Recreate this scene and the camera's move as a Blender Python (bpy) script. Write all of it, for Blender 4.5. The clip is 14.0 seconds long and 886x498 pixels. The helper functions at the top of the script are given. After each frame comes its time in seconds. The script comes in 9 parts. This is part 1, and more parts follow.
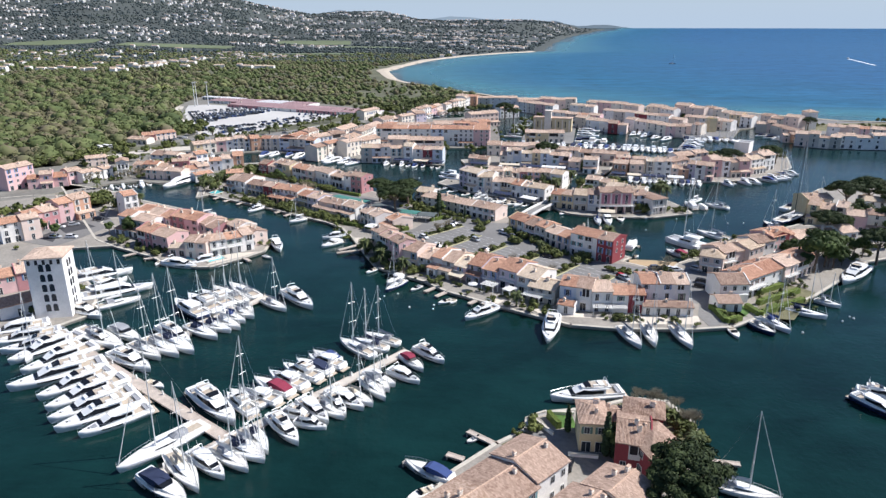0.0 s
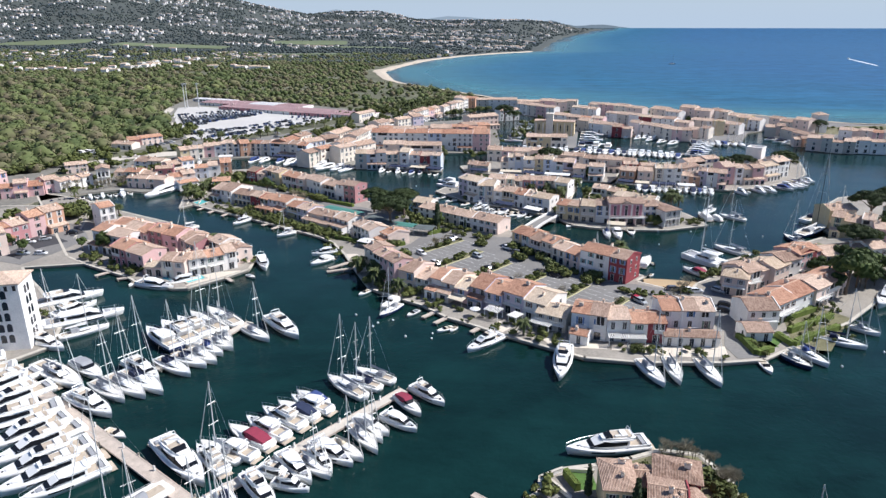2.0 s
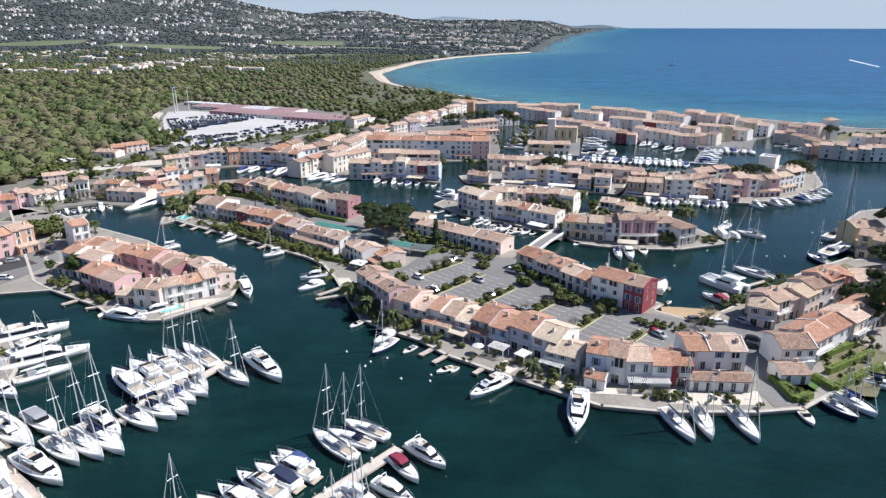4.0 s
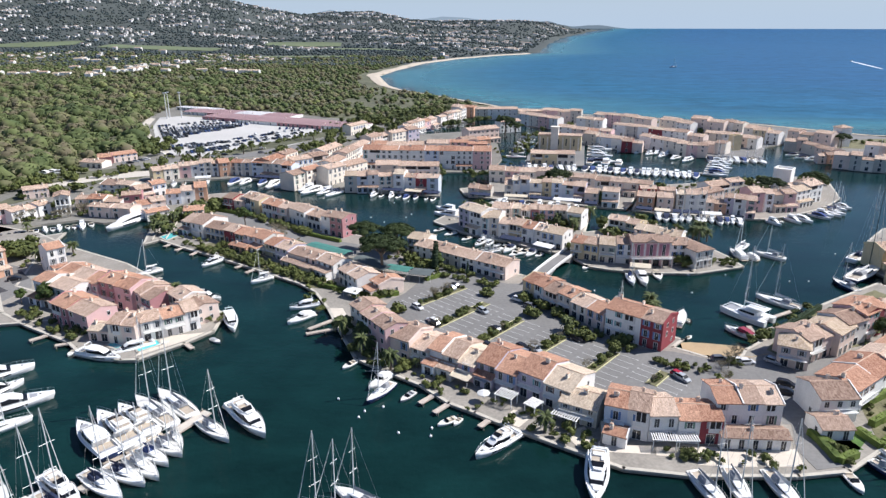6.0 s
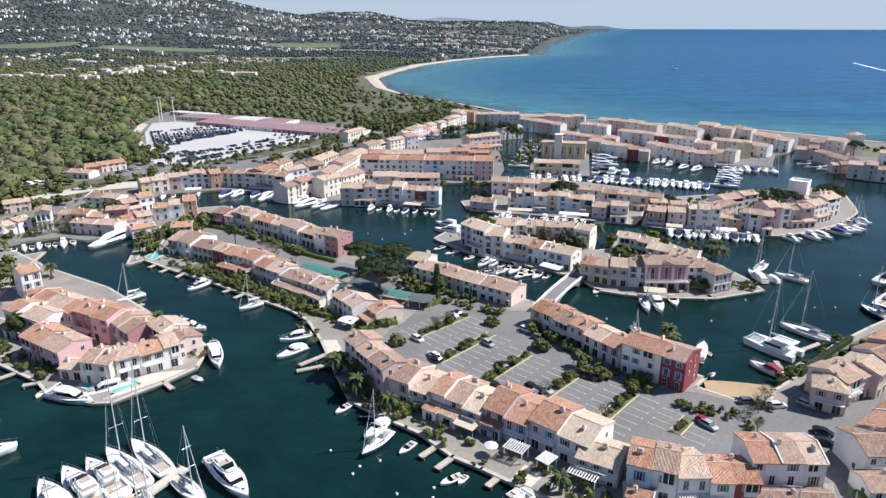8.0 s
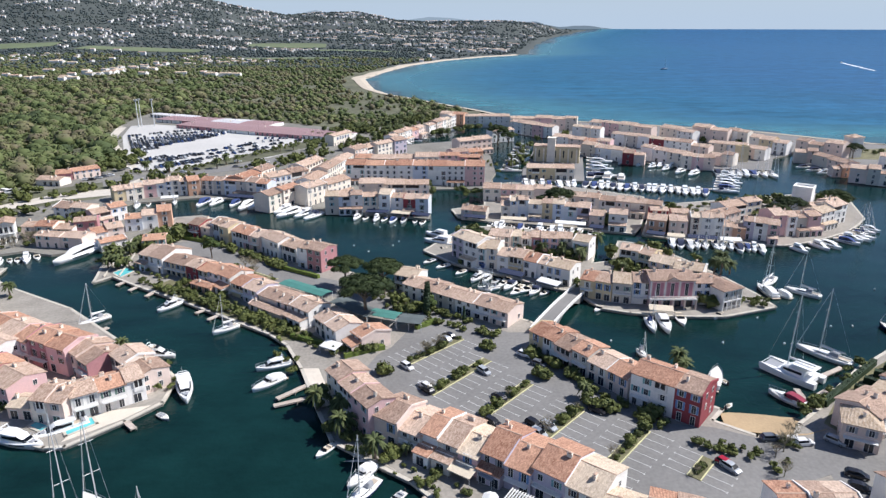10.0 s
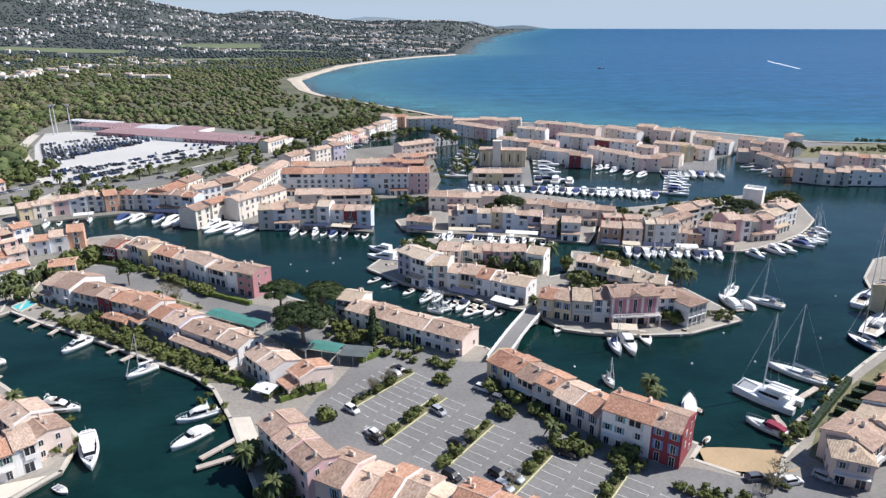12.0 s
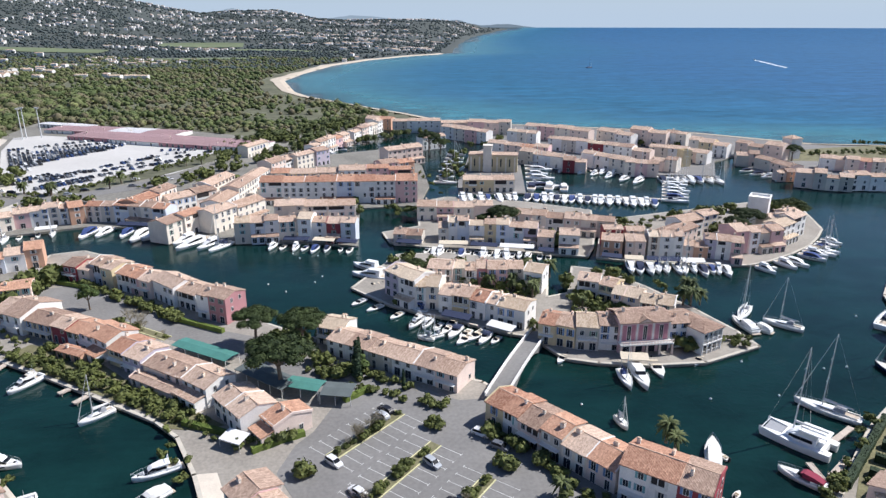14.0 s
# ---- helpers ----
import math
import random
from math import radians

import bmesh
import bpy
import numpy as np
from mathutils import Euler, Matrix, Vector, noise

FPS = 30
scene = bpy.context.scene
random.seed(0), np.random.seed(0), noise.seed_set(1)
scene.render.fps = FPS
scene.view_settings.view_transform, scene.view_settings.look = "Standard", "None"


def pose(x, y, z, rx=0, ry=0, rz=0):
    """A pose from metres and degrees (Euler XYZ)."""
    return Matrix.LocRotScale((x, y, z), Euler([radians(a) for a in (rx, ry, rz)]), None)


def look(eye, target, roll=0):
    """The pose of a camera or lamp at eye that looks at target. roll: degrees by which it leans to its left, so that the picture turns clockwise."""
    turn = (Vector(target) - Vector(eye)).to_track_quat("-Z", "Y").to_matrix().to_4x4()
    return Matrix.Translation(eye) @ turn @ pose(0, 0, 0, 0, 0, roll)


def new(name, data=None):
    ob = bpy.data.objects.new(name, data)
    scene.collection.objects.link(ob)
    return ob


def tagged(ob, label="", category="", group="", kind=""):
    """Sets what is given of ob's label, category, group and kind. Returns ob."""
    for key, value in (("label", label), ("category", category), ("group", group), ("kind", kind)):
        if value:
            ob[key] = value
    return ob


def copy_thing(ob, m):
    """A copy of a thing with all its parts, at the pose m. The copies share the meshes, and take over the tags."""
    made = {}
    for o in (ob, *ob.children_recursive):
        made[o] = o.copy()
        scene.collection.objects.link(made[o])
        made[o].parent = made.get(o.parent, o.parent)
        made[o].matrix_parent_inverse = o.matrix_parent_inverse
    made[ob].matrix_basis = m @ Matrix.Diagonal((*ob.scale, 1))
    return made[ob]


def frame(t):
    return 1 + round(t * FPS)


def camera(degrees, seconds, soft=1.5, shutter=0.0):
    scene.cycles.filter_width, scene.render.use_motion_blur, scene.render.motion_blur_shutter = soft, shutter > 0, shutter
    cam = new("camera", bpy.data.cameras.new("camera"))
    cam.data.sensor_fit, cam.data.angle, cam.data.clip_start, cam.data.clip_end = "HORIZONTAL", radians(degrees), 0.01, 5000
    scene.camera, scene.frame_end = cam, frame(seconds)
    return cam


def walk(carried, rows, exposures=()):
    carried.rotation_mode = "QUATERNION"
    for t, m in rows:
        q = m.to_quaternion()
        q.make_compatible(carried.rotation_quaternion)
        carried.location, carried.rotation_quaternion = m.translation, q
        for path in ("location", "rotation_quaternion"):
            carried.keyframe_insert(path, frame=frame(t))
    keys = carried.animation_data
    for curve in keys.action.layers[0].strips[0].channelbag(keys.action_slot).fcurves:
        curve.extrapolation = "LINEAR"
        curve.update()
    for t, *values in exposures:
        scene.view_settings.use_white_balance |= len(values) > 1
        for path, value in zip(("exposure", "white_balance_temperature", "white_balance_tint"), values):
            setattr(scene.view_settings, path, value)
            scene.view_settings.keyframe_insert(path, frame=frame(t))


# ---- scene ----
# ---------------------------------------------------------------- camera
cam = camera(67.8, 14.0, soft=1.38)
PATH = [
    (0, (4.02, -2.75, 75.92), (4.11, 44.6, 59.85)),
    (0.5, (4.33, 1.72, 75.81), (4.38, 49.06, 59.74)),
    (1, (4.01, 6.56, 75.81), (4.16, 53.9, 59.73)),
    (1.5, (3.76, 11.05, 75.86), (3.98, 58.4, 59.78)),
    (2, (3.5, 15.7, 75.91), (3.8, 63.04, 59.83)),
    (2.5, (3.25, 20.59, 76.06), (3.67, 67.93, 59.98)),
    (3, (3.06, 25.3, 76.41), (3.55, 72.64, 60.32)),
    (3.2, (3.36, 27.26, 76.6), (3.73, 74.6, 60.52)),
    (5.3, (2.32, 45.54, 79.27), (3.14, 92.87, 63.19)),
    (5.5, (2.4, 47.36, 79.63), (3.07, 94.69, 63.55)),
    (6, (2.5, 51.58, 80.37), (3.13, 98.92, 64.28)),
    (6.5, (2.47, 55.25, 81.06), (3.09, 102.59, 64.98)),
    (7, (2.19, 59.6, 81.89), (2.83, 106.93, 65.79)),
    (7.5, (1.81, 63.58, 82.65), (2.54, 110.91, 66.56)),
    (8, (1.86, 67.26, 82.91), (2.58, 114.6, 66.83)),
    (8.2, (1.69, 68.72, 83.0), (2.46, 116.06, 66.91)),
    (10.3, (1.55, 85.88, 82.67), (3.57, 133.18, 66.59)),
    (10.5, (1.96, 87.89, 82.7), (5.55, 135.1, 66.63)),
    (11, (1.82, 92.48, 82.53), (6.89, 139.56, 66.44)),
    (11.5, (1.8, 97.14, 82.46), (7.15, 144.17, 66.36)),
    (12, (1.89, 101.7, 82.49), (7.69, 148.68, 66.39)),
    (12.5, (2.05, 106.36, 82.54), (8.3, 153.27, 66.42)),
    (13, (2.2, 111.03, 82.55), (8.47, 157.93, 66.42)),
    (13.5, (2.53, 115.62, 82.58), (9.36, 162.44, 66.41)),
    (14, (2.97, 120.04, 82.73), (9.76, 166.86, 66.55)),
]
walk(cam, [(t, look(eye, target)) for t, eye, target in PATH])

# ---------------------------------------------------------------- light
SUN_AZ, SUN_EL = radians(9), radians(48)  # direction to the sun, from +x towards +y, and its height
world = bpy.data.worlds.new("sky")
scene.world = world
world.use_nodes = True
wn = world.node_tree
for n in list(wn.nodes):
    wn.nodes.remove(n)
sky = wn.nodes.new("ShaderNodeTexSky")
sky.sky_type, sky.sun_disc = "NISHITA", False
sky.sun_elevation, sky.sun_rotation = SUN_EL, radians(90) - SUN_AZ
sky.air_density, sky.dust_density, sky.ozone_density = 1.0, 0.3, 3.0
bg = wn.nodes.new("ShaderNodeBackground")
bg.inputs["Strength"].default_value = 0.077
wo = wn.nodes.new("ShaderNodeOutputWorld")
tint = wn.nodes.new("ShaderNodeMix")
tint.data_type, tint.blend_type = "RGBA", "MULTIPLY"
tint.inputs["Factor"].default_value = 1.0
tint.inputs["B"].default_value = (0.86, 0.93, 1.09, 1)
wn.links.new(sky.outputs[0], tint.inputs["A"])
# sea haze all round the horizon
way = wn.nodes.new("ShaderNodeTexCoord")
up = wn.nodes.new("ShaderNodeSeparateXYZ")
wn.links.new(way.outputs["Generated"], up.inputs[0])
fade = wn.nodes.new("ShaderNodeMapRange")
fade.interpolation_type = "SMOOTHSTEP"
fade.inputs["From Min"].default_value, fade.inputs["From Max"].default_value = 0.0, 0.14
wn.links.new(up.outputs["Z"], fade.inputs["Value"])
haze = wn.nodes.new("ShaderNodeMix")
haze.data_type = "RGBA"
haze.inputs["A"].default_value = (4.9, 6.1, 7.7, 1)
wn.links.new(fade.outputs["Result"], haze.inputs["Factor"])
wn.links.new(tint.outputs["Result"], haze.inputs["B"])
wn.links.new(haze.outputs["Result"], bg.inputs[0])
wn.links.new(bg.outputs[0], wo.inputs[0])

sun_data = bpy.data.lights.new("sun", "SUN")
sun_data.energy, sun_data.angle, sun_data.color = 5.0, radians(0.5), (0.985, 0.96, 0.95)
sun = new("sun", sun_data)
sun_way = Vector((math.cos(SUN_EL) * math.cos(SUN_AZ), math.cos(SUN_EL) * math.sin(SUN_AZ), math.sin(SUN_EL)))
sun.matrix_world = look(tuple(sun_way * 300), (0, 0, 0))
scene.view_settings.exposure = 0.37


# ---------------------------------------------------------------- materials
def material(name, color, rough=0.7, metal=0.0, vary=0.12, scale=1.5, fine=12.0, bump=0.0, bump_scale=8.0, spread=0.0, spec=0.5):
    """A surface with stains at a large scale and grain at a small one; spread: how far objects differ in brightness."""
    m = bpy.data.materials.new(name)
    m.use_nodes = True
    nt = m.node_tree
    b = nt.nodes["Principled BSDF"]
    b.inputs["Roughness"].default_value, b.inputs["Metallic"].default_value = rough, metal
    b.inputs["Specular IOR Level"].default_value = spec
    tc = nt.nodes.new("ShaderNodeTexCoord")
    n1 = nt.nodes.new("ShaderNodeTexNoise")
    n1.inputs["Scale"].default_value, n1.inputs["Detail"].default_value = scale, 4
    n2 = nt.nodes.new("ShaderNodeTexNoise")
    n2.inputs["Scale"].default_value, n2.inputs["Detail"].default_value = fine, 3
    for n in (n1, n2):
        nt.links.new(tc.outputs["Object"], n.inputs["Vector"])
    add = nt.nodes.new("ShaderNodeMath")
    add.operation = "ADD"
    nt.links.new(n1.outputs[0], add.inputs[0])
    nt.links.new(n2.outputs[0], add.inputs[1])
    rng = nt.nodes.new("ShaderNodeMapRange")
    rng.inputs[1].default_value, rng.inputs[2].default_value = 0.65, 1.35
    rng.inputs[3].default_value, rng.inputs[4].default_value = 1 - vary, 1 + vary
    nt.links.new(add.outputs[0], rng.inputs[0])
    value = rng.outputs[0]
    if spread:
        oi = nt.nodes.new("ShaderNodeObjectInfo")
        r2 = nt.nodes.new("ShaderNodeMapRange")
        r2.inputs[3].default_value, r2.inputs[4].default_value = 1 - spread, 1 + spread
        nt.links.new(oi.outputs["Random"], r2.inputs[0])
        mu = nt.nodes.new("ShaderNodeMath")
        mu.operation = "MULTIPLY"
        nt.links.new(value, mu.inputs[0])
        nt.links.new(r2.outputs[0], mu.inputs[1])
        value = mu.outputs[0]
    hs = nt.nodes.new("ShaderNodeVectorMath")
    hs.operation = "SCALE"
    hs.inputs[0].default_value = color
    nt.links.new(value, hs.inputs["Scale"])
    nt.links.new(hs.outputs[0], b.inputs["Base Color"])
    if bump:
        bn = nt.nodes.new("ShaderNodeTexNoise")
        bn.inputs["Scale"].default_value, bn.inputs["Detail"].default_value = bump_scale, 4
        nt.links.new(tc.outputs["Object"], bn.inputs["Vector"])
        bp = nt.nodes.new("ShaderNodeBump")
        bp.inputs["Strength"].default_value, bp.inputs["Distance"].default_value = bump, 0.1
        nt.links.new(bn.outputs[0], bp.inputs["Height"])
        nt.links.new(bp.outputs[0], b.inputs["Normal"])
    return m


def tile_material(name, color, other):
    """Canal tiles: rows that run down the slope, with lighter and darker tiles and lichen."""
    m = bpy.data.materials.new(name)
    m.use_nodes = True
    nt = m.node_tree
    b = nt.nodes["Principled BSDF"]
    b.inputs["Roughness"].default_value = 0.9
    tc = nt.nodes.new("ShaderNodeTexCoord")
    mp = nt.nodes.new("ShaderNodeMapping")
    mp.inputs["Scale"].default_value = (4.4, 2.4, 2.4)
    nt.links.new(tc.outputs["Object"], mp.inputs["Vector"])
    vo = nt.nodes.new("ShaderNodeTexVoronoi")
    vo.inputs["Scale"].default_value = 1.0
    nt.links.new(mp.outputs[0], vo.inputs["Vector"])
    n1 = nt.nodes.new("ShaderNodeTexNoise")
    n1.inputs["Scale"].default_value, n1.inputs["Detail"].default_value = 0.6, 9
    n1.inputs["Roughness"].default_value = 0.72
    nt.links.new(tc.outputs["Object"], n1.inputs["Vector"])
    mp2 = nt.nodes.new("ShaderNodeMapping")
    mp2.inputs["Scale"].default_value = (3.2, 0.5, 0.5)
    nt.links.new(tc.outputs["Object"], mp2.inputs["Vector"])
    n2 = nt.nodes.new("ShaderNodeTexNoise")
    n2.inputs["Scale"].default_value, n2.inputs["Detail"].default_value, n2.inputs["Roughness"].default_value = 1.0, 5, 0.7
    nt.links.new(mp2.outputs[0], n2.inputs["Vector"])
    mul = nt.nodes.new("ShaderNodeMath")
    mul.operation = "MULTIPLY_ADD"
    mul.inputs[1].default_value, mul.inputs[2].default_value = 1.3, -0.65
    nt.links.new(n2.outputs[0], mul.inputs[0])
    add = nt.nodes.new("ShaderNodeMath")
    add.operation = "ADD"
    nt.links.new(n1.outputs[0], add.inputs[0])
    nt.links.new(mul.outputs[0], add.inputs[1])
    sep = nt.nodes.new("ShaderNodeSeparateColor")
    nt.links.new(vo.outputs["Color"], sep.inputs[0])
    oi = nt.nodes.new("ShaderNodeObjectInfo")
    a1 = nt.nodes.new("ShaderNodeMath")
    a1.operation = "MULTIPLY_ADD"
    a1.inputs[1].default_value = 0.62
    nt.links.new(sep.outputs[0], a1.inputs[0])
    nt.links.new(add.outputs[0], a1.inputs[2])
    a2 = nt.nodes.new("ShaderNodeMath")
    a2.operation = "MULTIPLY_ADD"
    a2.inputs[1].default_value = 0.5
    nt.links.new(oi.outputs["Random"], a2.inputs[0])
    nt.links.new(a1.outputs[0], a2.inputs[2])
    rng = nt.nodes.new("ShaderNodeMapRange")
    rng.inputs[1].default_value, rng.inputs[2].default_value = 0.5, 1.75
    nt.links.new(a2.outputs[0], rng.inputs[0])
    mix = nt.nodes.new("ShaderNodeMix")
    mix.data_type = "RGBA"
    mix.inputs["A"].default_value, mix.inputs["B"].default_value = (*color, 1), (*other, 1)
    nt.links.new(rng.outputs[0], mix.inputs["Factor"])
    nt.links.new(mix.outputs["Result"], b.inputs["Base Color"])
    wv = nt.nodes.new("ShaderNodeTexWave")
    wv.inputs["Scale"].default_value, wv.inputs["Distortion"].default_value = 1.35, 0.6
    nt.links.new(tc.outputs["Object"], wv.inputs["Vector"])
    bp = nt.nodes.new("ShaderNodeBump")
    bp.inputs["Strength"].default_value, bp.inputs["Distance"].default_value = 0.7, 0.12
    nt.links.new(wv.outputs[0], bp.inputs["Height"])
    nt.links.new(bp.outputs[0], b.inputs["Normal"])
    return m


def glass_material(name, color, rough=0.06):
    """Window glass seen from outside, with a dark room behind it."""
    m = material(name, color, rough, vary=0.3, scale=0.4, spec=0.6)
    return m


def leaf_material(name, dark, light, scale=0.35, speck=0.45, drift=0.35, span=(0.45, 1.2)):
    m = bpy.data.materials.new(name)
    m.use_nodes = True
    nt = m.node_tree
    b = nt.nodes["Principled BSDF"]
    b.inputs["Roughness"].default_value = 0.75
    b.inputs["Specular IOR Level"].default_value = 0.25
    g = nt.nodes.new("ShaderNodeNewGeometry")
    oi = nt.nodes.new("ShaderNodeObjectInfo")
    n1 = nt.nodes.new("ShaderNodeTexNoise")
    n1.inputs["Scale"].default_value = scale
    nt.links.new(g.outputs["Position"], n1.inputs["Vector"])
    n1.inputs["Detail"].default_value = 3
    a = nt.nodes.new("ShaderNodeMath")
    a.operation = "MULTIPLY_ADD"
    a.inputs[1].default_value = speck
    nt.links.new(g.outputs["Random Per Island"], a.inputs[0])
    nt.links.new(n1.outputs[0], a.inputs[2])
    a2 = nt.nodes.new("ShaderNodeMath")
    a2.operation = "MULTIPLY_ADD"
    a2.inputs[1].default_value = drift
    nt.links.new(oi.outputs["Random"], a2.inputs[0])
    nt.links.new(a.outputs[0], a2.inputs[2])
    rng = nt.nodes.new("ShaderNodeMapRange")
    rng.inputs[1].default_value, rng.inputs[2].default_value = span
    nt.links.new(a2.outputs[0], rng.inputs[0])
    mix = nt.nodes.new("ShaderNodeMix")
    mix.data_type = "RGBA"
    mix.inputs["A"].default_value, mix.inputs["B"].default_value = (*dark, 1), (*light, 1)
    nt.links.new(rng.outputs[0], mix.inputs["Factor"])
    nt.links.new(mix.outputs["Result"], b.inputs["Base Color"])
    return m


def water_material():
    """Harbour water, dark and green-blue, that turns to clear turquoise over the sand by the beach and to blue further out."""
    m = bpy.data.materials.new("water")
    m.use_nodes = True
    nt = m.node_tree
    b = nt.nodes["Principled BSDF"]
    b.inputs["IOR"].default_value = 1.33
    g = nt.nodes.new("ShaderNodeNewGeometry")
    depth = nt.nodes.new("ShaderNodeAttribute")
    depth.attribute_name = "offshore"
    n0 = nt.nodes.new("ShaderNodeTexNoise")
    n0.inputs["Scale"].default_value, n0.inputs["Detail"].default_value = 0.006, 5
    nt.links.new(g.outputs["Position"], n0.inputs["Vector"])
    ad = nt.nodes.new("ShaderNodeMath")
    ad.operation = "MULTIPLY_ADD"
    ad.inputs[1].default_value, ad.inputs[2].default_value = 0.16, -0.08
    nt.links.new(n0.outputs[0], ad.inputs[0])
    mp = nt.nodes.new("ShaderNodeMapping")
    mp.inputs["Rotation"].default_value = (0, 0, 0.35)
    mp.inputs["Scale"].default_value = (0.005, 0.035, 1)
    nt.links.new(g.outputs["Position"], mp.inputs["Vector"])
    n3 = nt.nodes.new("ShaderNodeTexNoise")
    n3.inputs["Scale"].default_value, n3.inputs["Detail"].default_value, n3.inputs["Roughness"].default_value = 1.0, 7, 0.65
    nt.links.new(mp.outputs[0], n3.inputs["Vector"])
    st = nt.nodes.new("ShaderNodeMath")
    st.operation = "MULTIPLY_ADD"
    st.inputs[1].default_value, st.inputs[2].default_value = 0.3, -0.15
    nt.links.new(n3.outputs[0], st.inputs[0])
    s2 = nt.nodes.new("ShaderNodeMath")
    s2.operation = "MULTIPLY"
    nt.links.new(st.outputs[0], s2.inputs[0])
    nt.links.new(depth.outputs["Fac"], s2.inputs[1])
    s3 = nt.nodes.new("ShaderNodeMath")
    s3.operation = "ADD"
    nt.links.new(s2.outputs[0], s3.inputs[0])
    nt.links.new(ad.outputs[0], s3.inputs[1])
    sm = nt.nodes.new("ShaderNodeMath")
    sm.operation = "ADD"
    nt.links.new(s3.outputs[0], sm.inputs[0])
    nt.links.new(depth.outputs["Fac"], sm.inputs[1])
    ramp = nt.nodes.new("ShaderNodeValToRGB")
    el = ramp.color_ramp.elements
    el[0].position, el[0].color = 0.0, WATER_PORT
    el[1].position, el[1].color = 1.0, WATER_DEEP
    for p, c in ((0.16, WATER_PORT), (0.23, WATER_SHALLOW), (0.35, WATER_MID), (0.7, WATER_DEEP)):
        e = el.new(p)
        e.color = c
    nt.links.new(sm.outputs[0], ramp.inputs[0])
    # wind streaks: their lighter and darker look is put into the base colour
    gust_shading = nt.nodes.new("ShaderNodeMapRange")
    gust_shading.inputs[1].default_value, gust_shading.inputs[2].default_value = 0.3, 0.7
    gust_shading.inputs[3].default_value, gust_shading.inputs[4].default_value = 0.78, 1.22
    nt.links.new(n3.outputs[0], gust_shading.inputs[0])
    mp4 = nt.nodes.new("ShaderNodeMapping")
    mp4.inputs["Rotation"].default_value = (0, 0, 0.2)
    mp4.inputs["Scale"].default_value = (0.035, 0.055, 1)
    nt.links.new(g.outputs["Position"], mp4.inputs["Vector"])
    n4 = nt.nodes.new("ShaderNodeTexNoise")
    n4.inputs["Scale"].default_value, n4.inputs["Detail"].default_value, n4.inputs["Roughness"].default_value = 1.0, 6, 0.7
    nt.links.new(mp4.outputs[0], n4.inputs["Vector"])
    # light and dark sides of ripples, also painted into the base colour
    chop_shading = nt.nodes.new("ShaderNodeMapRange")
    chop_shading.inputs[1].default_value, chop_shading.inputs[2].default_value = 0.3, 0.7
    chop_shading.inputs[3].default_value, chop_shading.inputs[4].default_value = 0.62, 1.38
    nt.links.new(n4.outputs[0], chop_shading.inputs[0])
    both = nt.nodes.new("ShaderNodeMath")
    both.operation = "MULTIPLY"
    nt.links.new(gust_shading.outputs[0], both.inputs[0])
    nt.links.new(chop_shading.outputs[0], both.inputs[1])
    vm = nt.nodes.new("ShaderNodeVectorMath")
    vm.operation = "SCALE"
    nt.links.new(ramp.outputs[0], vm.inputs[0])
    nt.links.new(both.outputs[0], vm.inputs["Scale"])
    nt.links.new(vm.outputs[0], b.inputs["Base Color"])
    for socket, calm, open_sea in (("Roughness", 0.13, 0.42), ("Specular IOR Level", 0.23, 0.1)):
        mr = nt.nodes.new("ShaderNodeMapRange")
        mr.inputs[1].default_value, mr.inputs[2].default_value = 0.1, 0.4
        mr.inputs[3].default_value, mr.inputs[4].default_value = calm, open_sea
        nt.links.new(depth.outputs["Fac"], mr.inputs[0])
        nt.links.new(mr.outputs[0], b.inputs[socket])
    w1 = nt.nodes.new("ShaderNodeTexNoise")
    w1.inputs["Scale"].default_value, w1.inputs["Detail"].default_value = 0.8, 6
    nt.links.new(g.outputs["Position"], w1.inputs["Vector"])
    w2 = nt.nodes.new("ShaderNodeTexNoise")
    w2.inputs["Scale"].default_value, w2.inputs["Detail"].default_value = 0.05, 3
    nt.links.new(g.outputs["Position"], w2.inputs["Vector"])
    ws = nt.nodes.new("ShaderNodeMath")
    ws.operation = "MULTIPLY_ADD"
    ws.inputs[1].default_value = 3.0
    nt.links.new(w2.outputs[0], ws.inputs[0])
    nt.links.new(w1.outputs[0], ws.inputs[2])
    bp = nt.nodes.new("ShaderNodeBump")
    bp.inputs["Strength"].default_value, bp.inputs["Distance"].default_value = 0.35, 0.25
    nt.links.new(ws.outputs[0], bp.inputs["Height"])
    nt.links.new(bp.outputs[0], b.inputs["Normal"])
    return m


WATER_PORT, WATER_SHALLOW = (0.0042, 0.0225, 0.0212, 1), (0.029, 0.14, 0.168, 1)
WATER_MID, WATER_DEEP = (0.024, 0.113, 0.192, 1), (0.027, 0.101, 0.207, 1)
M_WATER = water_material()
M_PAVE = material("pale_paving", (0.28, 0.255, 0.22), 0.9, vary=0.25, scale=0.12, fine=1.5)
M_ASPHALT = material("worn_asphalt", (0.19, 0.184, 0.176), 0.9, vary=0.2, scale=0.08, fine=1.2)
M_TOWN = material("town_streets", (0.2, 0.19, 0.165), 0.9, vary=0.35, scale=0.05, fine=0.8)
M_TARMAC = material("fresh_tarmac", (0.05, 0.05, 0.055), 0.9, vary=0.25, scale=0.12, fine=1.5)
M_GRAVEL = material("pale_gravel", (0.5, 0.485, 0.46), 0.95, vary=0.1, scale=0.03, fine=0.6)
M_SOIL = material("garden_soil", (0.16, 0.15, 0.08), 0.95, vary=0.4, scale=0.25, fine=2.0)
M_LAND = material("dry_grassland", (0.11, 0.112, 0.068), 0.95, vary=0.5, scale=0.02, fine=0.15)
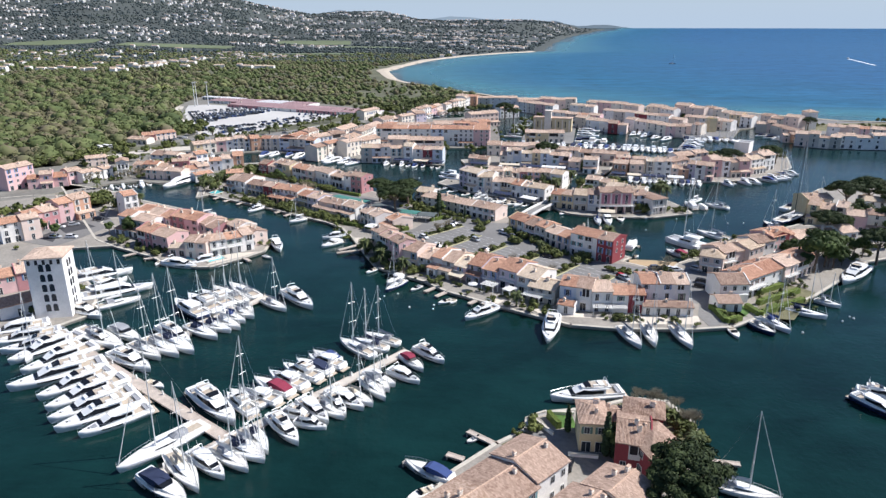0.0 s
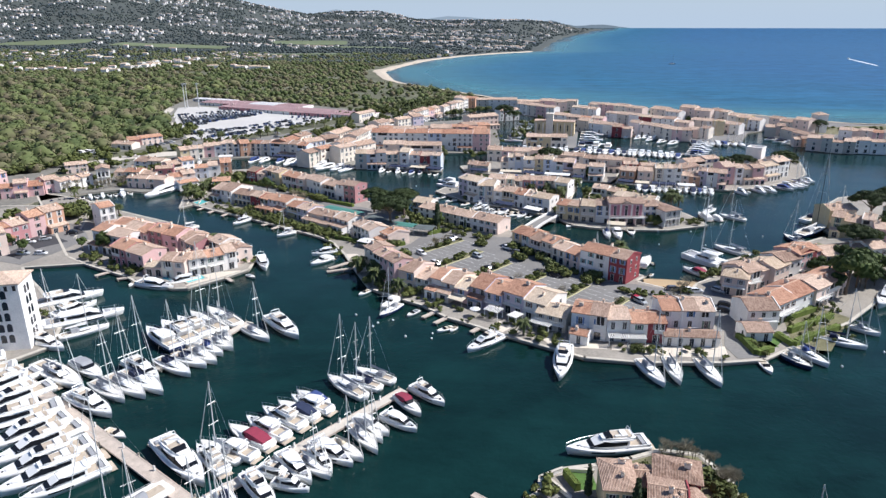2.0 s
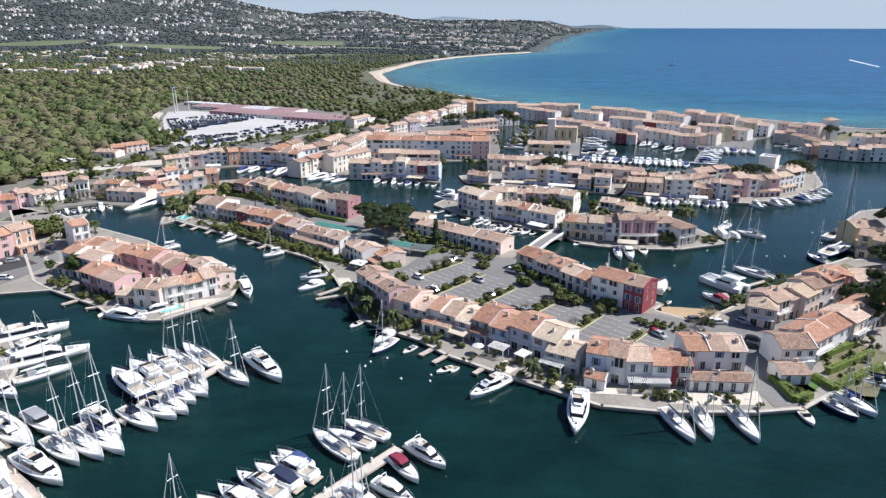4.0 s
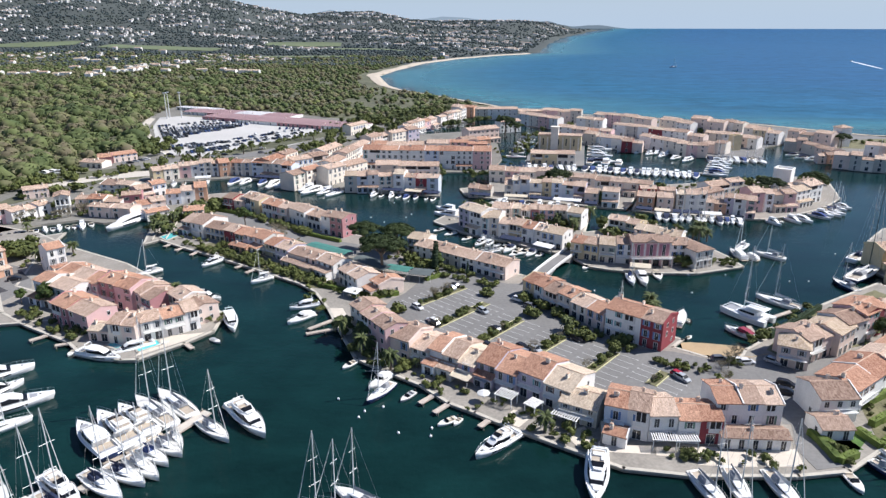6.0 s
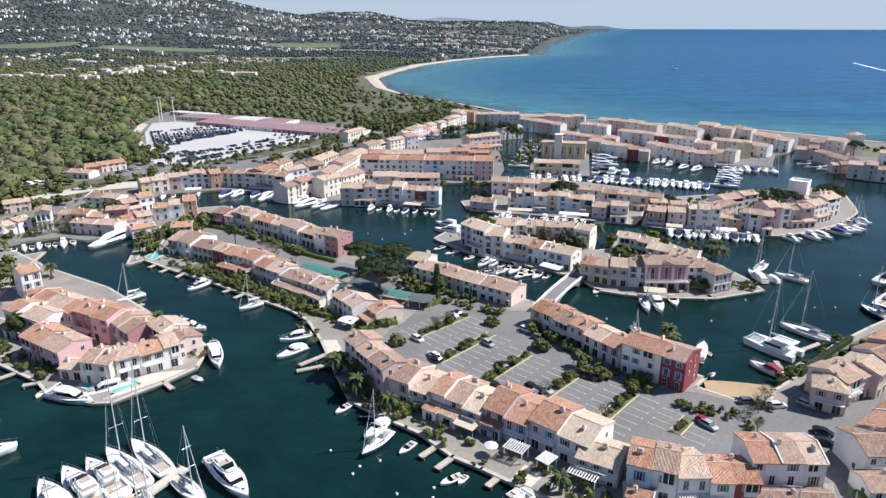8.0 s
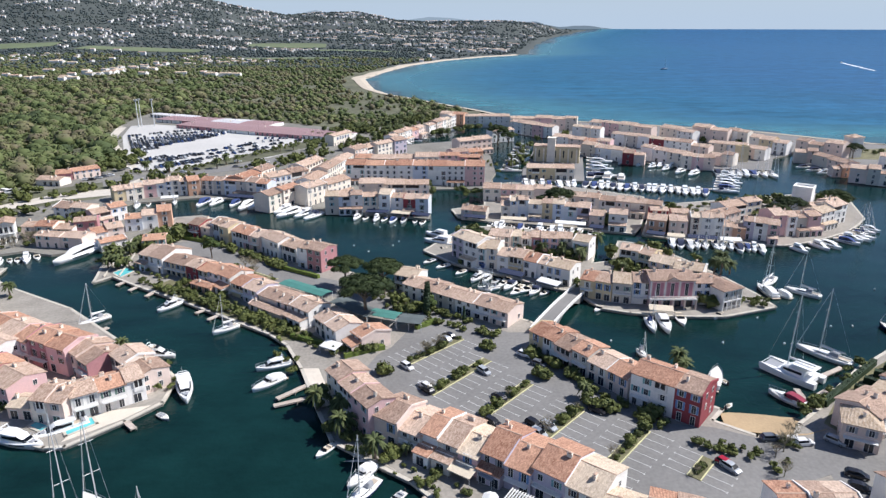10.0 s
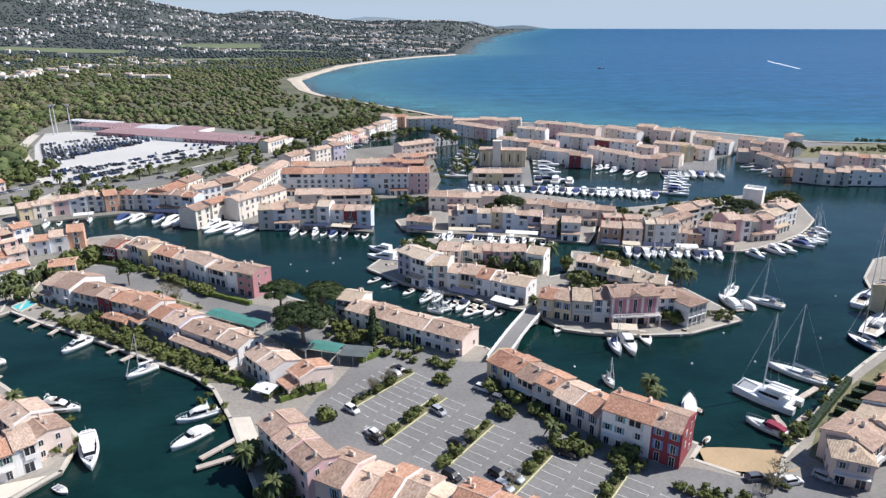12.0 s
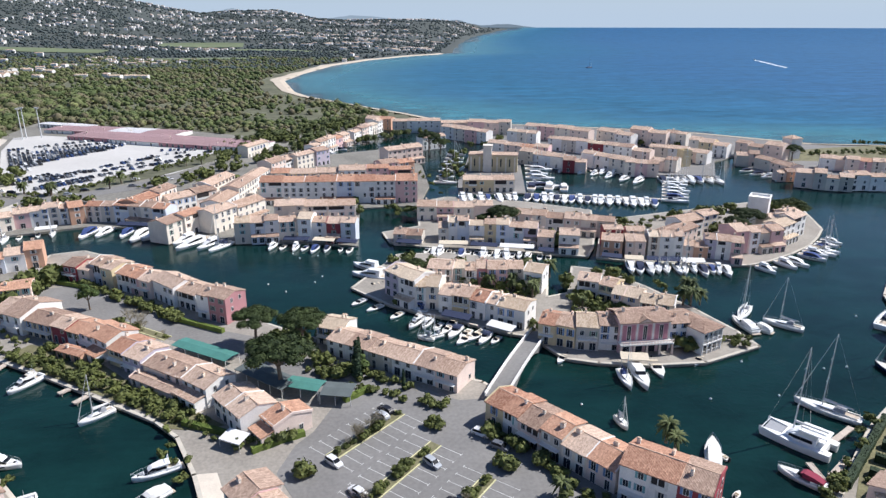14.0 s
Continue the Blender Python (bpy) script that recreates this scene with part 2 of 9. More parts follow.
M_SAND = material("beach_sand", (0.4, 0.29, 0.17), 0.95, vary=0.15, scale=0.15, fine=2.0)
M_PALESAND = material("pale_beach_sand", (0.5, 0.43, 0.34), 0.95, vary=0.1, scale=0.05, fine=0.5)
M_STONE = material("quay_stone", (0.33, 0.3, 0.25), 0.9, vary=0.25, scale=0.7, fine=5, bump=0.4)
M_COPING = material("coping_stone", (0.5, 0.46, 0.39), 0.85, vary=0.15, scale=0.5, fine=4)
M_DOCK = material("dock_boards", (0.47, 0.4, 0.34), 0.85, vary=0.25, scale=0.8, fine=6)
M_DOCKPALE = material("pale_concrete", (0.55, 0.5, 0.43), 0.85, vary=0.15, scale=0.5, fine=4)
M_PAINT = material("white_line_paint", (0.52, 0.52, 0.5), 0.8, vary=0.2, scale=1.0, fine=8)
M_YELLOW = material("kerb_pale_yellow", (0.55, 0.52, 0.3), 0.85, vary=0.2, scale=0.6, fine=5)
M_GRASS = material("lawn", (0.07, 0.14, 0.03), 0.95, vary=0.35, scale=0.4, fine=4)
M_FOAM = material("sea_foam", (0.75, 0.78, 0.8), 0.9, vary=0.2, scale=0.1, fine=1.0)
M_POOL = material("pool_water", (0.12, 0.5, 0.52), 0.05, vary=0.1, scale=0.4)
M_TERRACE = material("terrace_tiles", (0.62, 0.55, 0.46), 0.8, vary=0.12, scale=0.5, fine=4)

WALLS = {k: material(n, c, 0.9, vary=0.14, scale=0.35, fine=3.5, spread=0.07) for k, n, c in (
    ("w", "white_render", (0.83, 0.8, 0.76)), ("c", "cream_render", (0.79, 0.71, 0.61)), ("p", "pink_render", (0.69, 0.46, 0.45)),
    ("r", "oxblood_render", (0.27, 0.05, 0.06)), ("o", "orange_render", (0.58, 0.34, 0.23)), ("y", "ochre_render", (0.66, 0.54, 0.34)),
    ("b", "pale_blue_render", (0.63, 0.67, 0.73)), ("g", "greige_render", (0.6, 0.55, 0.48)), ("l", "lilac_render", (0.52, 0.46, 0.53)),
    ("s", "peach_render", (0.76, 0.61, 0.53)), ("d", "rose_render", (0.5, 0.24, 0.25)))}
ROOFS = {"a": tile_material("red_tiles", (0.29, 0.125, 0.075), (0.72, 0.43, 0.29)),
         "b": tile_material("pale_tiles", (0.34, 0.21, 0.145), (0.8, 0.62, 0.49)),
         "c": tile_material("brown_tiles", (0.21, 0.125, 0.088), (0.6, 0.43, 0.33)),
         "d": tile_material("straw_tiles", (0.42, 0.3, 0.2), (0.82, 0.69, 0.54)),
         "m": tile_material("mauve_sheeting", (0.27, 0.16, 0.17), (0.42, 0.28, 0.28)), "e": tile_material("pale_sheeting", (0.5, 0.49, 0.5), (0.7, 0.69, 0.7))}
M_RIDGE = material("ridge_tiles", (0.55, 0.38, 0.28), 0.9, vary=0.3, scale=2, fine=8)
M_GLASS = glass_material("window_glass", (0.03, 0.035, 0.045))
M_FRAME = material("white_joinery", (0.74, 0.73, 0.7), 0.6)
# near-black that gives flat loggia panels the shade of a recess
M_RECESS_SHADE = material("recess_shade_colour", (0.035, 0.03, 0.03), 0.9)
SHUTTERS = {k: material(n, c, 0.65, spread=0.15) for k, n, c in (
    ("b", "blue_shutter_paint", (0.12, 0.22, 0.42)), ("w", "white_shutter_paint", (0.66, 0.65, 0.62)), ("g", "green_shutter_paint", (0.12, 0.2, 0.16)),
    ("n", "brown_shutter_paint", (0.17, 0.09, 0.06)), ("t", "teal_shutter_paint", (0.16, 0.34, 0.36)), ("y", "grey_shutter_paint", (0.32, 0.33, 0.35)))}
M_ROSE = material("rose_shutter_paint", (0.46, 0.2, 0.25), 0.65, vary=0.1)
M_TEAL = material("teal_sheeting", (0.06, 0.2, 0.17), 0.7, vary=0.15, scale=0.4, fine=3)
M_SLATE = material("dark_shade_net", (0.1, 0.12, 0.12), 0.9, vary=0.2, scale=0.4)
M_WHITE = material("white_gelcoat", (0.82, 0.82, 0.8), 0.25, vary=0.04, scale=0.6, fine=5)
M_CREAM = material("cream_deck", (0.7, 0.68, 0.63), 0.6, vary=0.1, scale=0.8, fine=6)
M_TEAK = material("grey_teak", (0.45, 0.38, 0.3), 0.8, vary=0.2, scale=1.2, fine=8)
M_NAVY = material("navy_gelcoat", (0.02, 0.035, 0.09), 0.25, vary=0.1)
M_DARKGLASS = material("smoked_glass", (0.012, 0.014, 0.018), 0.12, vary=0.1, spec=0.22)
M_CHROME = material("stainless_steel", (0.62, 0.63, 0.64), 0.3, 0.9, vary=0.05)
M_ALU = material("white_painted_mast", (0.7, 0.7, 0.69), 0.4, 0.2, vary=0.05)
M_BLACK = material("black_rubber", (0.02, 0.02, 0.02), 0.7, vary=0.2)
M_GREY = material("grey_tube_rubber", (0.35, 0.36, 0.37), 0.7)
CANVAS = {"b": material("blue_canvas", (0.04, 0.07, 0.2), 0.9), "w": material("white_canvas", (0.72, 0.71, 0.68), 0.9), "r": material("red_canvas", (0.25, 0.03, 0.06), 0.9),
          "n": material("navy_canvas", (0.02, 0.03, 0.07), 0.9), "g": material("grey_canvas", (0.3, 0.31, 0.33), 0.9), "c": material("sand_canvas", (0.6, 0.52, 0.4), 0.9)}
PAINT = {k: material(n, c, 0.25, 0.1, vary=0.03) for k, n, c in (
    ("w", "white_car_paint", (0.75, 0.75, 0.75)), ("s", "silver_car_paint", (0.42, 0.44, 0.46)), ("k", "black_car_paint", (0.02, 0.02, 0.025)),
    ("g", "grey_car_paint", (0.14, 0.15, 0.17)), ("b", "blue_car_paint", (0.03, 0.06, 0.16)), ("r", "red_car_paint", (0.4, 0.02, 0.04)))}
M_BARK = material("bark", (0.16, 0.12, 0.09), 0.95, vary=0.3, scale=2, fine=10, bump=0.5)
M_TWIG = material("bare_twigs", (0.25, 0.22, 0.155), 0.95, vary=0.25, scale=1)
M_PINE = leaf_material("pine_needles", (0.014, 0.026, 0.009), (0.066, 0.092, 0.03), 0.3)
M_LEAF = leaf_material("green_leaves", (0.02, 0.036, 0.012), (0.088, 0.125, 0.034), 0.3)
M_SHRUB = leaf_material("shrub_leaves", (0.022, 0.035, 0.012), (0.15, 0.168, 0.05), 0.22, 0.3, 0.4, (0.42, 1.12))
M_HEDGE = leaf_material("hedge_leaves", (0.05, 0.08, 0.015), (0.17, 0.22, 0.05), 0.8)
M_PALM = leaf_material("palm_fronds", (0.03, 0.045, 0.016), (0.115, 0.135, 0.05), 0.5)
M_CYPRESS = leaf_material("cypress_leaves", (0.012, 0.025, 0.012), (0.04, 0.065, 0.03), 0.5)


def wood_material(name, tones, patch, tree, speck, stretch=1.0):
    """Mixed woodland: stands of one kind some way across, trees that differ within them, and a little speckle from leaf to leaf."""
    m = bpy.data.materials.new(name)
    m.use_nodes = True
    nt = m.node_tree
    b = nt.nodes["Principled BSDF"]
    b.inputs["Roughness"].default_value, b.inputs["Specular IOR Level"].default_value = 0.85, 0.15
    g = nt.nodes.new("ShaderNodeNewGeometry")
    mp = nt.nodes.new("ShaderNodeMapping")
    mp.inputs["Scale"].default_value = (1.0, stretch, 0.0)
    nt.links.new(g.outputs["Position"], mp.inputs["Vector"])
    total = None
    for scale, detail, weight, source in ((patch, 3, 1.0, mp.outputs[0]), (tree, 0, 0.55, g.outputs["Position"])):
        n = nt.nodes.new("ShaderNodeTexNoise")
        n.inputs["Scale"].default_value, n.inputs["Detail"].default_value = scale, detail
        nt.links.new(source, n.inputs["Vector"])
        a = nt.nodes.new("ShaderNodeMath")
        a.operation = "MULTIPLY_ADD"
        a.inputs[1].default_value, a.inputs[2].default_value = weight, -0.5 * weight
        nt.links.new(n.outputs[0], a.inputs[0])
        if total is not None:
            nt.links.new(total, a.inputs[2])
        total = a.outputs[0]
    a = nt.nodes.new("ShaderNodeMath")
    a.operation = "MULTIPLY_ADD"
    a.inputs[1].default_value = speck
    nt.links.new(g.outputs["Random Per Island"], a.inputs[0])
    nt.links.new(total, a.inputs[2])
    rng = nt.nodes.new("ShaderNodeMapRange")
    rng.inputs[1].default_value, rng.inputs[2].default_value = -0.02, 0.62
    nt.links.new(a.outputs[0], rng.inputs[0])
    ramp = nt.nodes.new("ShaderNodeValToRGB")
    el = ramp.color_ramp.elements
    el[0].position, el[0].color = 0.0, (*tones[0], 1)
    el[1].position, el[1].color = 1.0, (*tones[-1], 1)
    for i, c in enumerate(tones[1:-1]):
        el.new((i + 1) / (len(tones) - 1)).color = (*c, 1)
    nt.links.new(rng.outputs[0], ramp.inputs[0])
    nt.links.new(ramp.outputs[0], b.inputs["Base Color"])
    return m


M_FOREST = wood_material("woodland_leaves", ((0.044, 0.06, 0.03), (0.078, 0.103, 0.042), (0.122, 0.145, 0.058), (0.142, 0.12, 0.08), (0.185, 0.205, 0.078)), 0.011, 0.075, 0.08, 2.2)
# the haze of distance is put into these blue-grey wood tones
M_HAZEDWOOD = wood_material("hazed_woodland", ((0.046, 0.062, 0.07), (0.06, 0.08, 0.082), (0.078, 0.096, 0.092), (0.096, 0.116, 0.092)), 0.0035, 0.05, 0.08, 2.5)
M_FIELD = material("pale_green_field", (0.135, 0.165, 0.085), 0.95, vary=0.2, scale=0.01, fine=0.1)
# far hill ground, greyed to go with the hazed wood tones
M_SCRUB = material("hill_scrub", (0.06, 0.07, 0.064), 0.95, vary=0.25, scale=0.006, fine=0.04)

from mathutils.geometry import delaunay_2d_cdt


# ---------------------------------------------------------------- building blocks
def mesh_of(bm, name, mats):
    me = bpy.data.meshes.new(name)
    bm.to_mesh(me)
    bm.free()
    for m in mats if isinstance(mats, (list, tuple)) else [mats]:
        me.materials.append(m)
    return me


def part(name, bm, mats, parent=None, label="", at=None):
    """One mesh object, a part of parent. bm may be a mesh that is shared."""
    me = mesh_of(bm, name, mats) if isinstance(bm, bmesh.types.BMesh) else bm
    ob = new(name, me)
    if parent is not None:
        ob.parent = parent
    if at is not None:
        ob.matrix_local = at
    return tagged(ob, label)


def root(name, m, label, category, group="", kind=""):
    ob = new(name)
    ob.empty_display_size = 0.5
    ob.matrix_world = m
    return tagged(ob, label, category, group, kind)


def box(bm, x0, x1, y0, y1, z0, z1, mi=0, top=None):
    """A box; top: (dx, dy) by which the upper face is drawn in."""
    dx, dy = top or (0, 0)
    v = [bm.verts.new(p) for p in ((x0, y0, z0), (x1, y0, z0), (x1, y1, z0), (x0, y1, z0),
                                   (x0 + dx, y0 + dy, z1), (x1 - dx, y0 + dy, z1), (x1 - dx, y1 - dy, z1), (x0 + dx, y1 - dy, z1))]
    for f in ((3, 2, 1, 0), (4, 5, 6, 7), (0, 1, 5, 4), (1, 2, 6, 5), (2, 3, 7, 6), (3, 0, 4, 7)):
        bm.faces.new([v[i] for i in f]).material_index = mi
    return v


def solid(bm, rings, mi=0, cap=True):
    """A skin over rings of points, each of the same count."""
    rows = [[bm.verts.new(p) for p in r] for r in rings]
    n = len(rows[0])
    for a, b in zip(rows, rows[1:]):
        for i in range(n):
            bm.faces.new((a[i], a[(i + 1) % n], b[(i + 1) % n], b[i])).material_index = mi
    if cap:
        bm.faces.new(rows[0][::-1]).material_index = mi
        bm.faces.new(rows[-1]).material_index = mi
    return rows


def tube(bm, a, b, r0, r1=None, n=6, mi=0):
    a, b = Vector(a), Vector(b)
    q = (b - a).to_track_quat("Z", "Y")
    r1 = r0 if r1 is None else r1
    solid(bm, [[p + q @ Vector((r * math.cos(t), r * math.sin(t), 0)) for t in [2 * math.pi * i / n for i in range(n)]] for p, r in ((a, r0), (b, r1))], mi)


def prism(bm, pts, z0, z1, mi=0, side=None):
    """A flat slab over a plan outline."""
    lo, hi = [bm.verts.new((x, y, z0)) for x, y in pts], [bm.verts.new((x, y, z1)) for x, y in pts]
    area = sum(a[0] * b[1] - b[0] * a[1] for a, b in zip(pts, pts[1:] + pts[:1]))
    if area < 0:
        lo, hi = lo[::-1], hi[::-1]
    n = len(pts)
    for i in range(n):
        bm.faces.new((lo[i], lo[(i + 1) % n], hi[(i + 1) % n], hi[i])).material_index = mi if side is None else side
    plan = [v.co.xy for v in hi]
    out, _, tris, *_ = delaunay_2d_cdt(plan, [(i, (i + 1) % n) for i in range(n)], [], 1, 1e-4)
    top = [bm.verts.new((p.x, p.y, z1)) for p in out]
    for t in tris:
        f = bm.faces.new([top[i] for i in t])
        f.material_index = mi
        f.normal_update()
        if f.normal.z < 0:
            f.normal_flip()


def axes(x, y, z, ux, uy):
    """A pose with its x along (ux, uy) on plan."""
    l = math.hypot(ux, uy)
    ux, uy = ux / l, uy / l
    return Matrix(((ux, -uy, 0, x), (uy, ux, 0, y), (0, 0, 1, z), (0, 0, 0, 1)))


def between(p, q, z=0.9):
    """A pose at p with x towards q, and the distance."""
    return axes(p[0], p[1], z, q[0] - p[0], q[1] - p[1]), math.hypot(q[0] - p[0], q[1] - p[1])


GROUND = 0.9  # height of the quays over the water


def land(pts, mat=None, z=GROUND, label="pale paved quay ground over the harbour", coping=True):
    bm = bmesh.new()
    prism(bm, pts, -3.0, z, 0, 1)
    ob = tagged(new("ground", mesh_of(bm, "ground", [mat or M_PAVE, M_STONE])), label, "ground", kind="structure")
    if coping:
        for p, q in zip(pts, pts[1:] + pts[:1]):
            m, l = between(p, q, z)
            if l < 160:
                bm = bmesh.new()
                box(bm, -0.25, l + 0.25, -0.3, 0.55, -0.28, 0.07)
                part("coping", bm, M_COPING, ob, at=m)
    return ob


def sheet(name, pts, mat, z=0.04, label="", thick=0.03):
    """A surface that lies on the ground."""
    bm = bmesh.new()
    prism(bm, pts, GROUND + z - thick - 0.02, GROUND + z)
    return tagged(new(name, mesh_of(bm, name, mat)), label, name.replace("_", " "), kind="structure")


# ---------------------------------------------------------------- houses
SHARED = {}


def window_mesh(w, h, col=""):
    """Frame, two sunk panes and a sill; col: open shutters of that colour folded back on the wall beside it."""
    key = ("win", w, h, col)
    if key not in SHARED:
        bm = bmesh.new()
        f, s = 0.08, 0.46
        xs = [-w / 2 - f, -w / 2, -0.03, 0.03, w / 2, w / 2 + f]
        if col:
            xs = [xs[0] - s] + xs + [xs[-1] + s]
        zs = (-f, 0, h, h + f)
        g = [[bm.verts.new((x, -0.07, z)) for x in xs] for z in zs]
        back = [[bm.verts.new((x, 0.04, z)) for x in (xs[0], xs[-1])] for z in (zs[0], zs[-1])]
        k, off = len(xs) - 1, 1 if col else 0
        panes = []
        for j in range(3):
            for i in range(k):
                q = bm.faces.new((g[j][i], g[j][i + 1], g[j + 1][i + 1], g[j + 1][i]))
                if j == 1 and i - off in (1, 3):
                    panes.append(q)
                if col and i in (0, k - 1):
                    q.material_index = 2
        bm.faces.new([g[j][0] for j in range(4)] + [back[1][0], back[0][0]])
        bm.faces.new([g[j][k] for j in (3, 2, 1, 0)] + [back[0][1], back[1][1]])
        bm.faces.new([g[3][i] for i in range(k + 1)] + [back[1][1], back[1][0]])
        bm.faces.new([g[0][i] for i in range(k, -1, -1)] + [back[0][0], back[0][1]])
        bmesh.ops.inset_individual(bm, faces=panes, thickness=0.015, depth=-0.06)
        for q in panes:
            q.material_index = 1
        SHARED[key] = mesh_of(bm, "window", [M_FRAME, M_GLASS] + ([SHUTTERS[col]] if col else []))
    return SHARED[key]


def chimney_mesh(k):
    key = ("chim", k)
    if key not in SHARED:
        bm = bmesh.new()
        w, d, h = ((0.7, 0.45, 0.95), (0.5, 0.5, 0.75), (1.0, 0.45, 0.8))[k]
        box(bm, -w / 2, w / 2, -d / 2, d / 2, -0.8, h)
        box(bm, -w / 2 - 0.07, w / 2 + 0.07, -d / 2 - 0.07, d / 2 + 0.07, h, h + 0.1)
        for s in (-1, 1):
            box(bm, s * w / 3 - 0.06, s * w / 3 + 0.06, -d / 2, d / 2, h + 0.1, h + 0.35)
        box(bm, -w / 2 - 0.05, w / 2 + 0.05, -d / 2 - 0.05, d / 2 + 0.05, h + 0.35, h + 0.45, 1, (0.15, 0.1))
        SHARED[key] = mesh_of(bm, "chimney", [WALLS["c"], M_RIDGE])
    return SHARED[key]


WALL_WORDS = dict(w="white", c="cream", p="pink", r="dark red", o="orange", y="ochre", b="pale blue", g="greige", l="lilac", s="sand-coloured", d="old rose")
ROOF_WORDS = dict(m="mauve sheet", e="pale sheet", a="red", b="pale terracotta", c="brown", d="straw-coloured")


def house(m, w, d, eave, wall, roof, rng, detail=2, pitch=0.3, group="", hip=False, ends=(True, True), sides=True, back=False, lean=True):
    """A terraced house: x along the front, y to the back. detail 2: near, 1: middle, 0: far."""
    storeys = max(1, round(eave / 2.8))
    ob = root("house", m, f"{WALL_WORDS[wall]} rendered harbour house of {('one', 'two', 'three', 'four')[min(storeys, 4) - 1]} storeys with {ROOF_WORDS[roof]} tiles", "house", group)
    rise = d / 2 * pitch
    bm = bmesh.new()
    base = [(0, 0), (0, d), (w, d), (w, 0)]
    lo = [bm.verts.new((x, y, -0.6)) for x, y in base]
    hi = [bm.verts.new((x, y, eave)) for x, y in base]
    if hip:
        for i in range(4):
            j = (i + 1) % 4
            bm.faces.new((lo[j], lo[i], hi[i], hi[j]))
    else:
        g0, g1 = bm.verts.new((0, d / 2, eave + rise)), bm.verts.new((w, d / 2, eave + rise))
        bm.faces.new((lo[1], lo[0], hi[0], g0, hi[1]))
        bm.faces.new((lo[3], lo[2], hi[2], g1, hi[3]))
        bm.faces.new((lo[0], lo[3], hi[3], hi[0]))
        bm.faces.new((lo[2], lo[1], hi[1], hi[2]))
    bmesh.ops.recalc_face_normals(bm, faces=bm.faces)
    part("wall", bm, WALLS[wall], ob)
    # the roof: a slab with a thickness, eaves that overhang, and a ridge
    o, th = 0.4, 0.2
    ox = 0.12
    bm = bmesh.new()
    ze, zr = eave - o * pitch, eave + rise
    if hip:
        ins = min(d / 2, w / 2 - 0.3)
        prof_lo = [(-o, -o), (w + o, -o), (w + o, d + o), (-o, d + o)]
        v = [bm.verts.new((x, y, ze + 0.02)) for x, y in prof_lo] + [bm.verts.new((x, y, ze + th)) for x, y in prof_lo]
        r0, r1 = bm.verts.new((ins, d / 2, zr + th)), bm.verts.new((w - ins, d / 2, zr + th))
        bm.faces.new((v[3], v[2], v[1], v[0]))
        for i in range(4):
            j = (i + 1) % 4
            bm.faces.new((v[i], v[j], v[4 + j], v[4 + i]))
        bm.faces.new((v[4], v[5], r1, r0))
        bm.faces.new((v[5], v[6], r1))
        bm.faces.new((v[6], v[7], r0, r1))
        bm.faces.new((v[7], v[4], r0))
    else:
        ring = [(-o, ze), (d / 2, zr), (d + o, ze), (d + o, ze + th), (d / 2, zr + th), (-o, ze + th)]
        nx = max(2, int(w / 1.2)) if detail else 1
        rings = []
        for i in range(nx + 1):
            s = rng.uniform(-0.05, 0.05) if detail else 0
            rings.append([(-ox + (w + 2 * ox) * i / nx, y, z + s * (1 if k in (1, 4) else 0.4)) for k, (y, z) in enumerate(ring)])
        solid(bm, rings)
        if detail:
            solid(bm, [[(-ox + (w + 2 * ox) * i, d / 2 + 0.16 * math.cos(t), zr + th - 0.03 + 0.12 * math.sin(t)) for t in (0, 1.05, 2.1, 3.14)] for i in (0, 1)], 1)
    bmesh.ops.recalc_face_normals(bm, faces=bm.faces)
    part("roof", bm, [ROOFS[roof], M_RIDGE], ob)
    for k in range(rng.choice((0, 1)) if detail == 0 else rng.choice((1, 1, 2))):
        y = d * rng.choice((0.3, 0.42, 0.62, 0.72))
        z = eave + rise - abs(y - d / 2) * pitch
        part("chimney", chimney_mesh(rng.randrange(3)), None, ob, at=pose(rng.uniform(0.6, max(0.7, w - 0.6)), y, z, 0, 0, rng.choice((0, 90))))
    # openings, storey by storey
    col = rng.choice("bbwwgntyyw")
    n = max(1, int(w / (2.5 if detail == 2 else 3.2 if detail else 4.4)))
    for face in (0, 1) if back else (0,):
        for s in range(storeys):
            h = 2.1 if s == 0 else rng.choice((1.3, 1.3, 1.9))
            ww = 1.6 if s == 0 and rng.random() < 0.5 else 0.95
            for i in range(n):
                if rng.random() < (0.1 if detail else 0.2):
                    continue
                x = w * (i + 0.5) / n
                z = (0.1 if s == 0 else (0.9 if h < 1.5 else 0.35)) + s * (eave / storeys)
                at = pose(x, -0.0, z) if face == 0 else pose(w - x, d, z, 0, 0, 180)
                shut = col if detail and s > 0 and ww < 1.2 and w / n > 2.2 and rng.random() < 0.8 else ""
                part("window", window_mesh(ww, h, shut), None, ob, at=at)
    if detail == 2 and sides:
        for e in (0, 1):
            if ends[e]:
                for s in range(storeys):
                    for y in ((d * 0.3, d * 0.7) if d > 6 else (d * 0.5,)):
                        if rng.random() < 0.55:
                            at = pose(0, y, 0.9 + s * eave / storeys, 0, 0, -90) if e == 0 else pose(w, y, 0.9 + s * eave / storeys, 0, 0, 90)
                            part("window", window_mesh(0.8, 1.2), None, ob, at=at)
    own = random.Random(int(w * 977 + d * 131 + eave * 7))
    if detail and not hip and own.random() < 0.4:
        e = own.choice((0, 1))
        x0 = -0.14 if e == 0 else w - 0.1
        bm = bmesh.new()
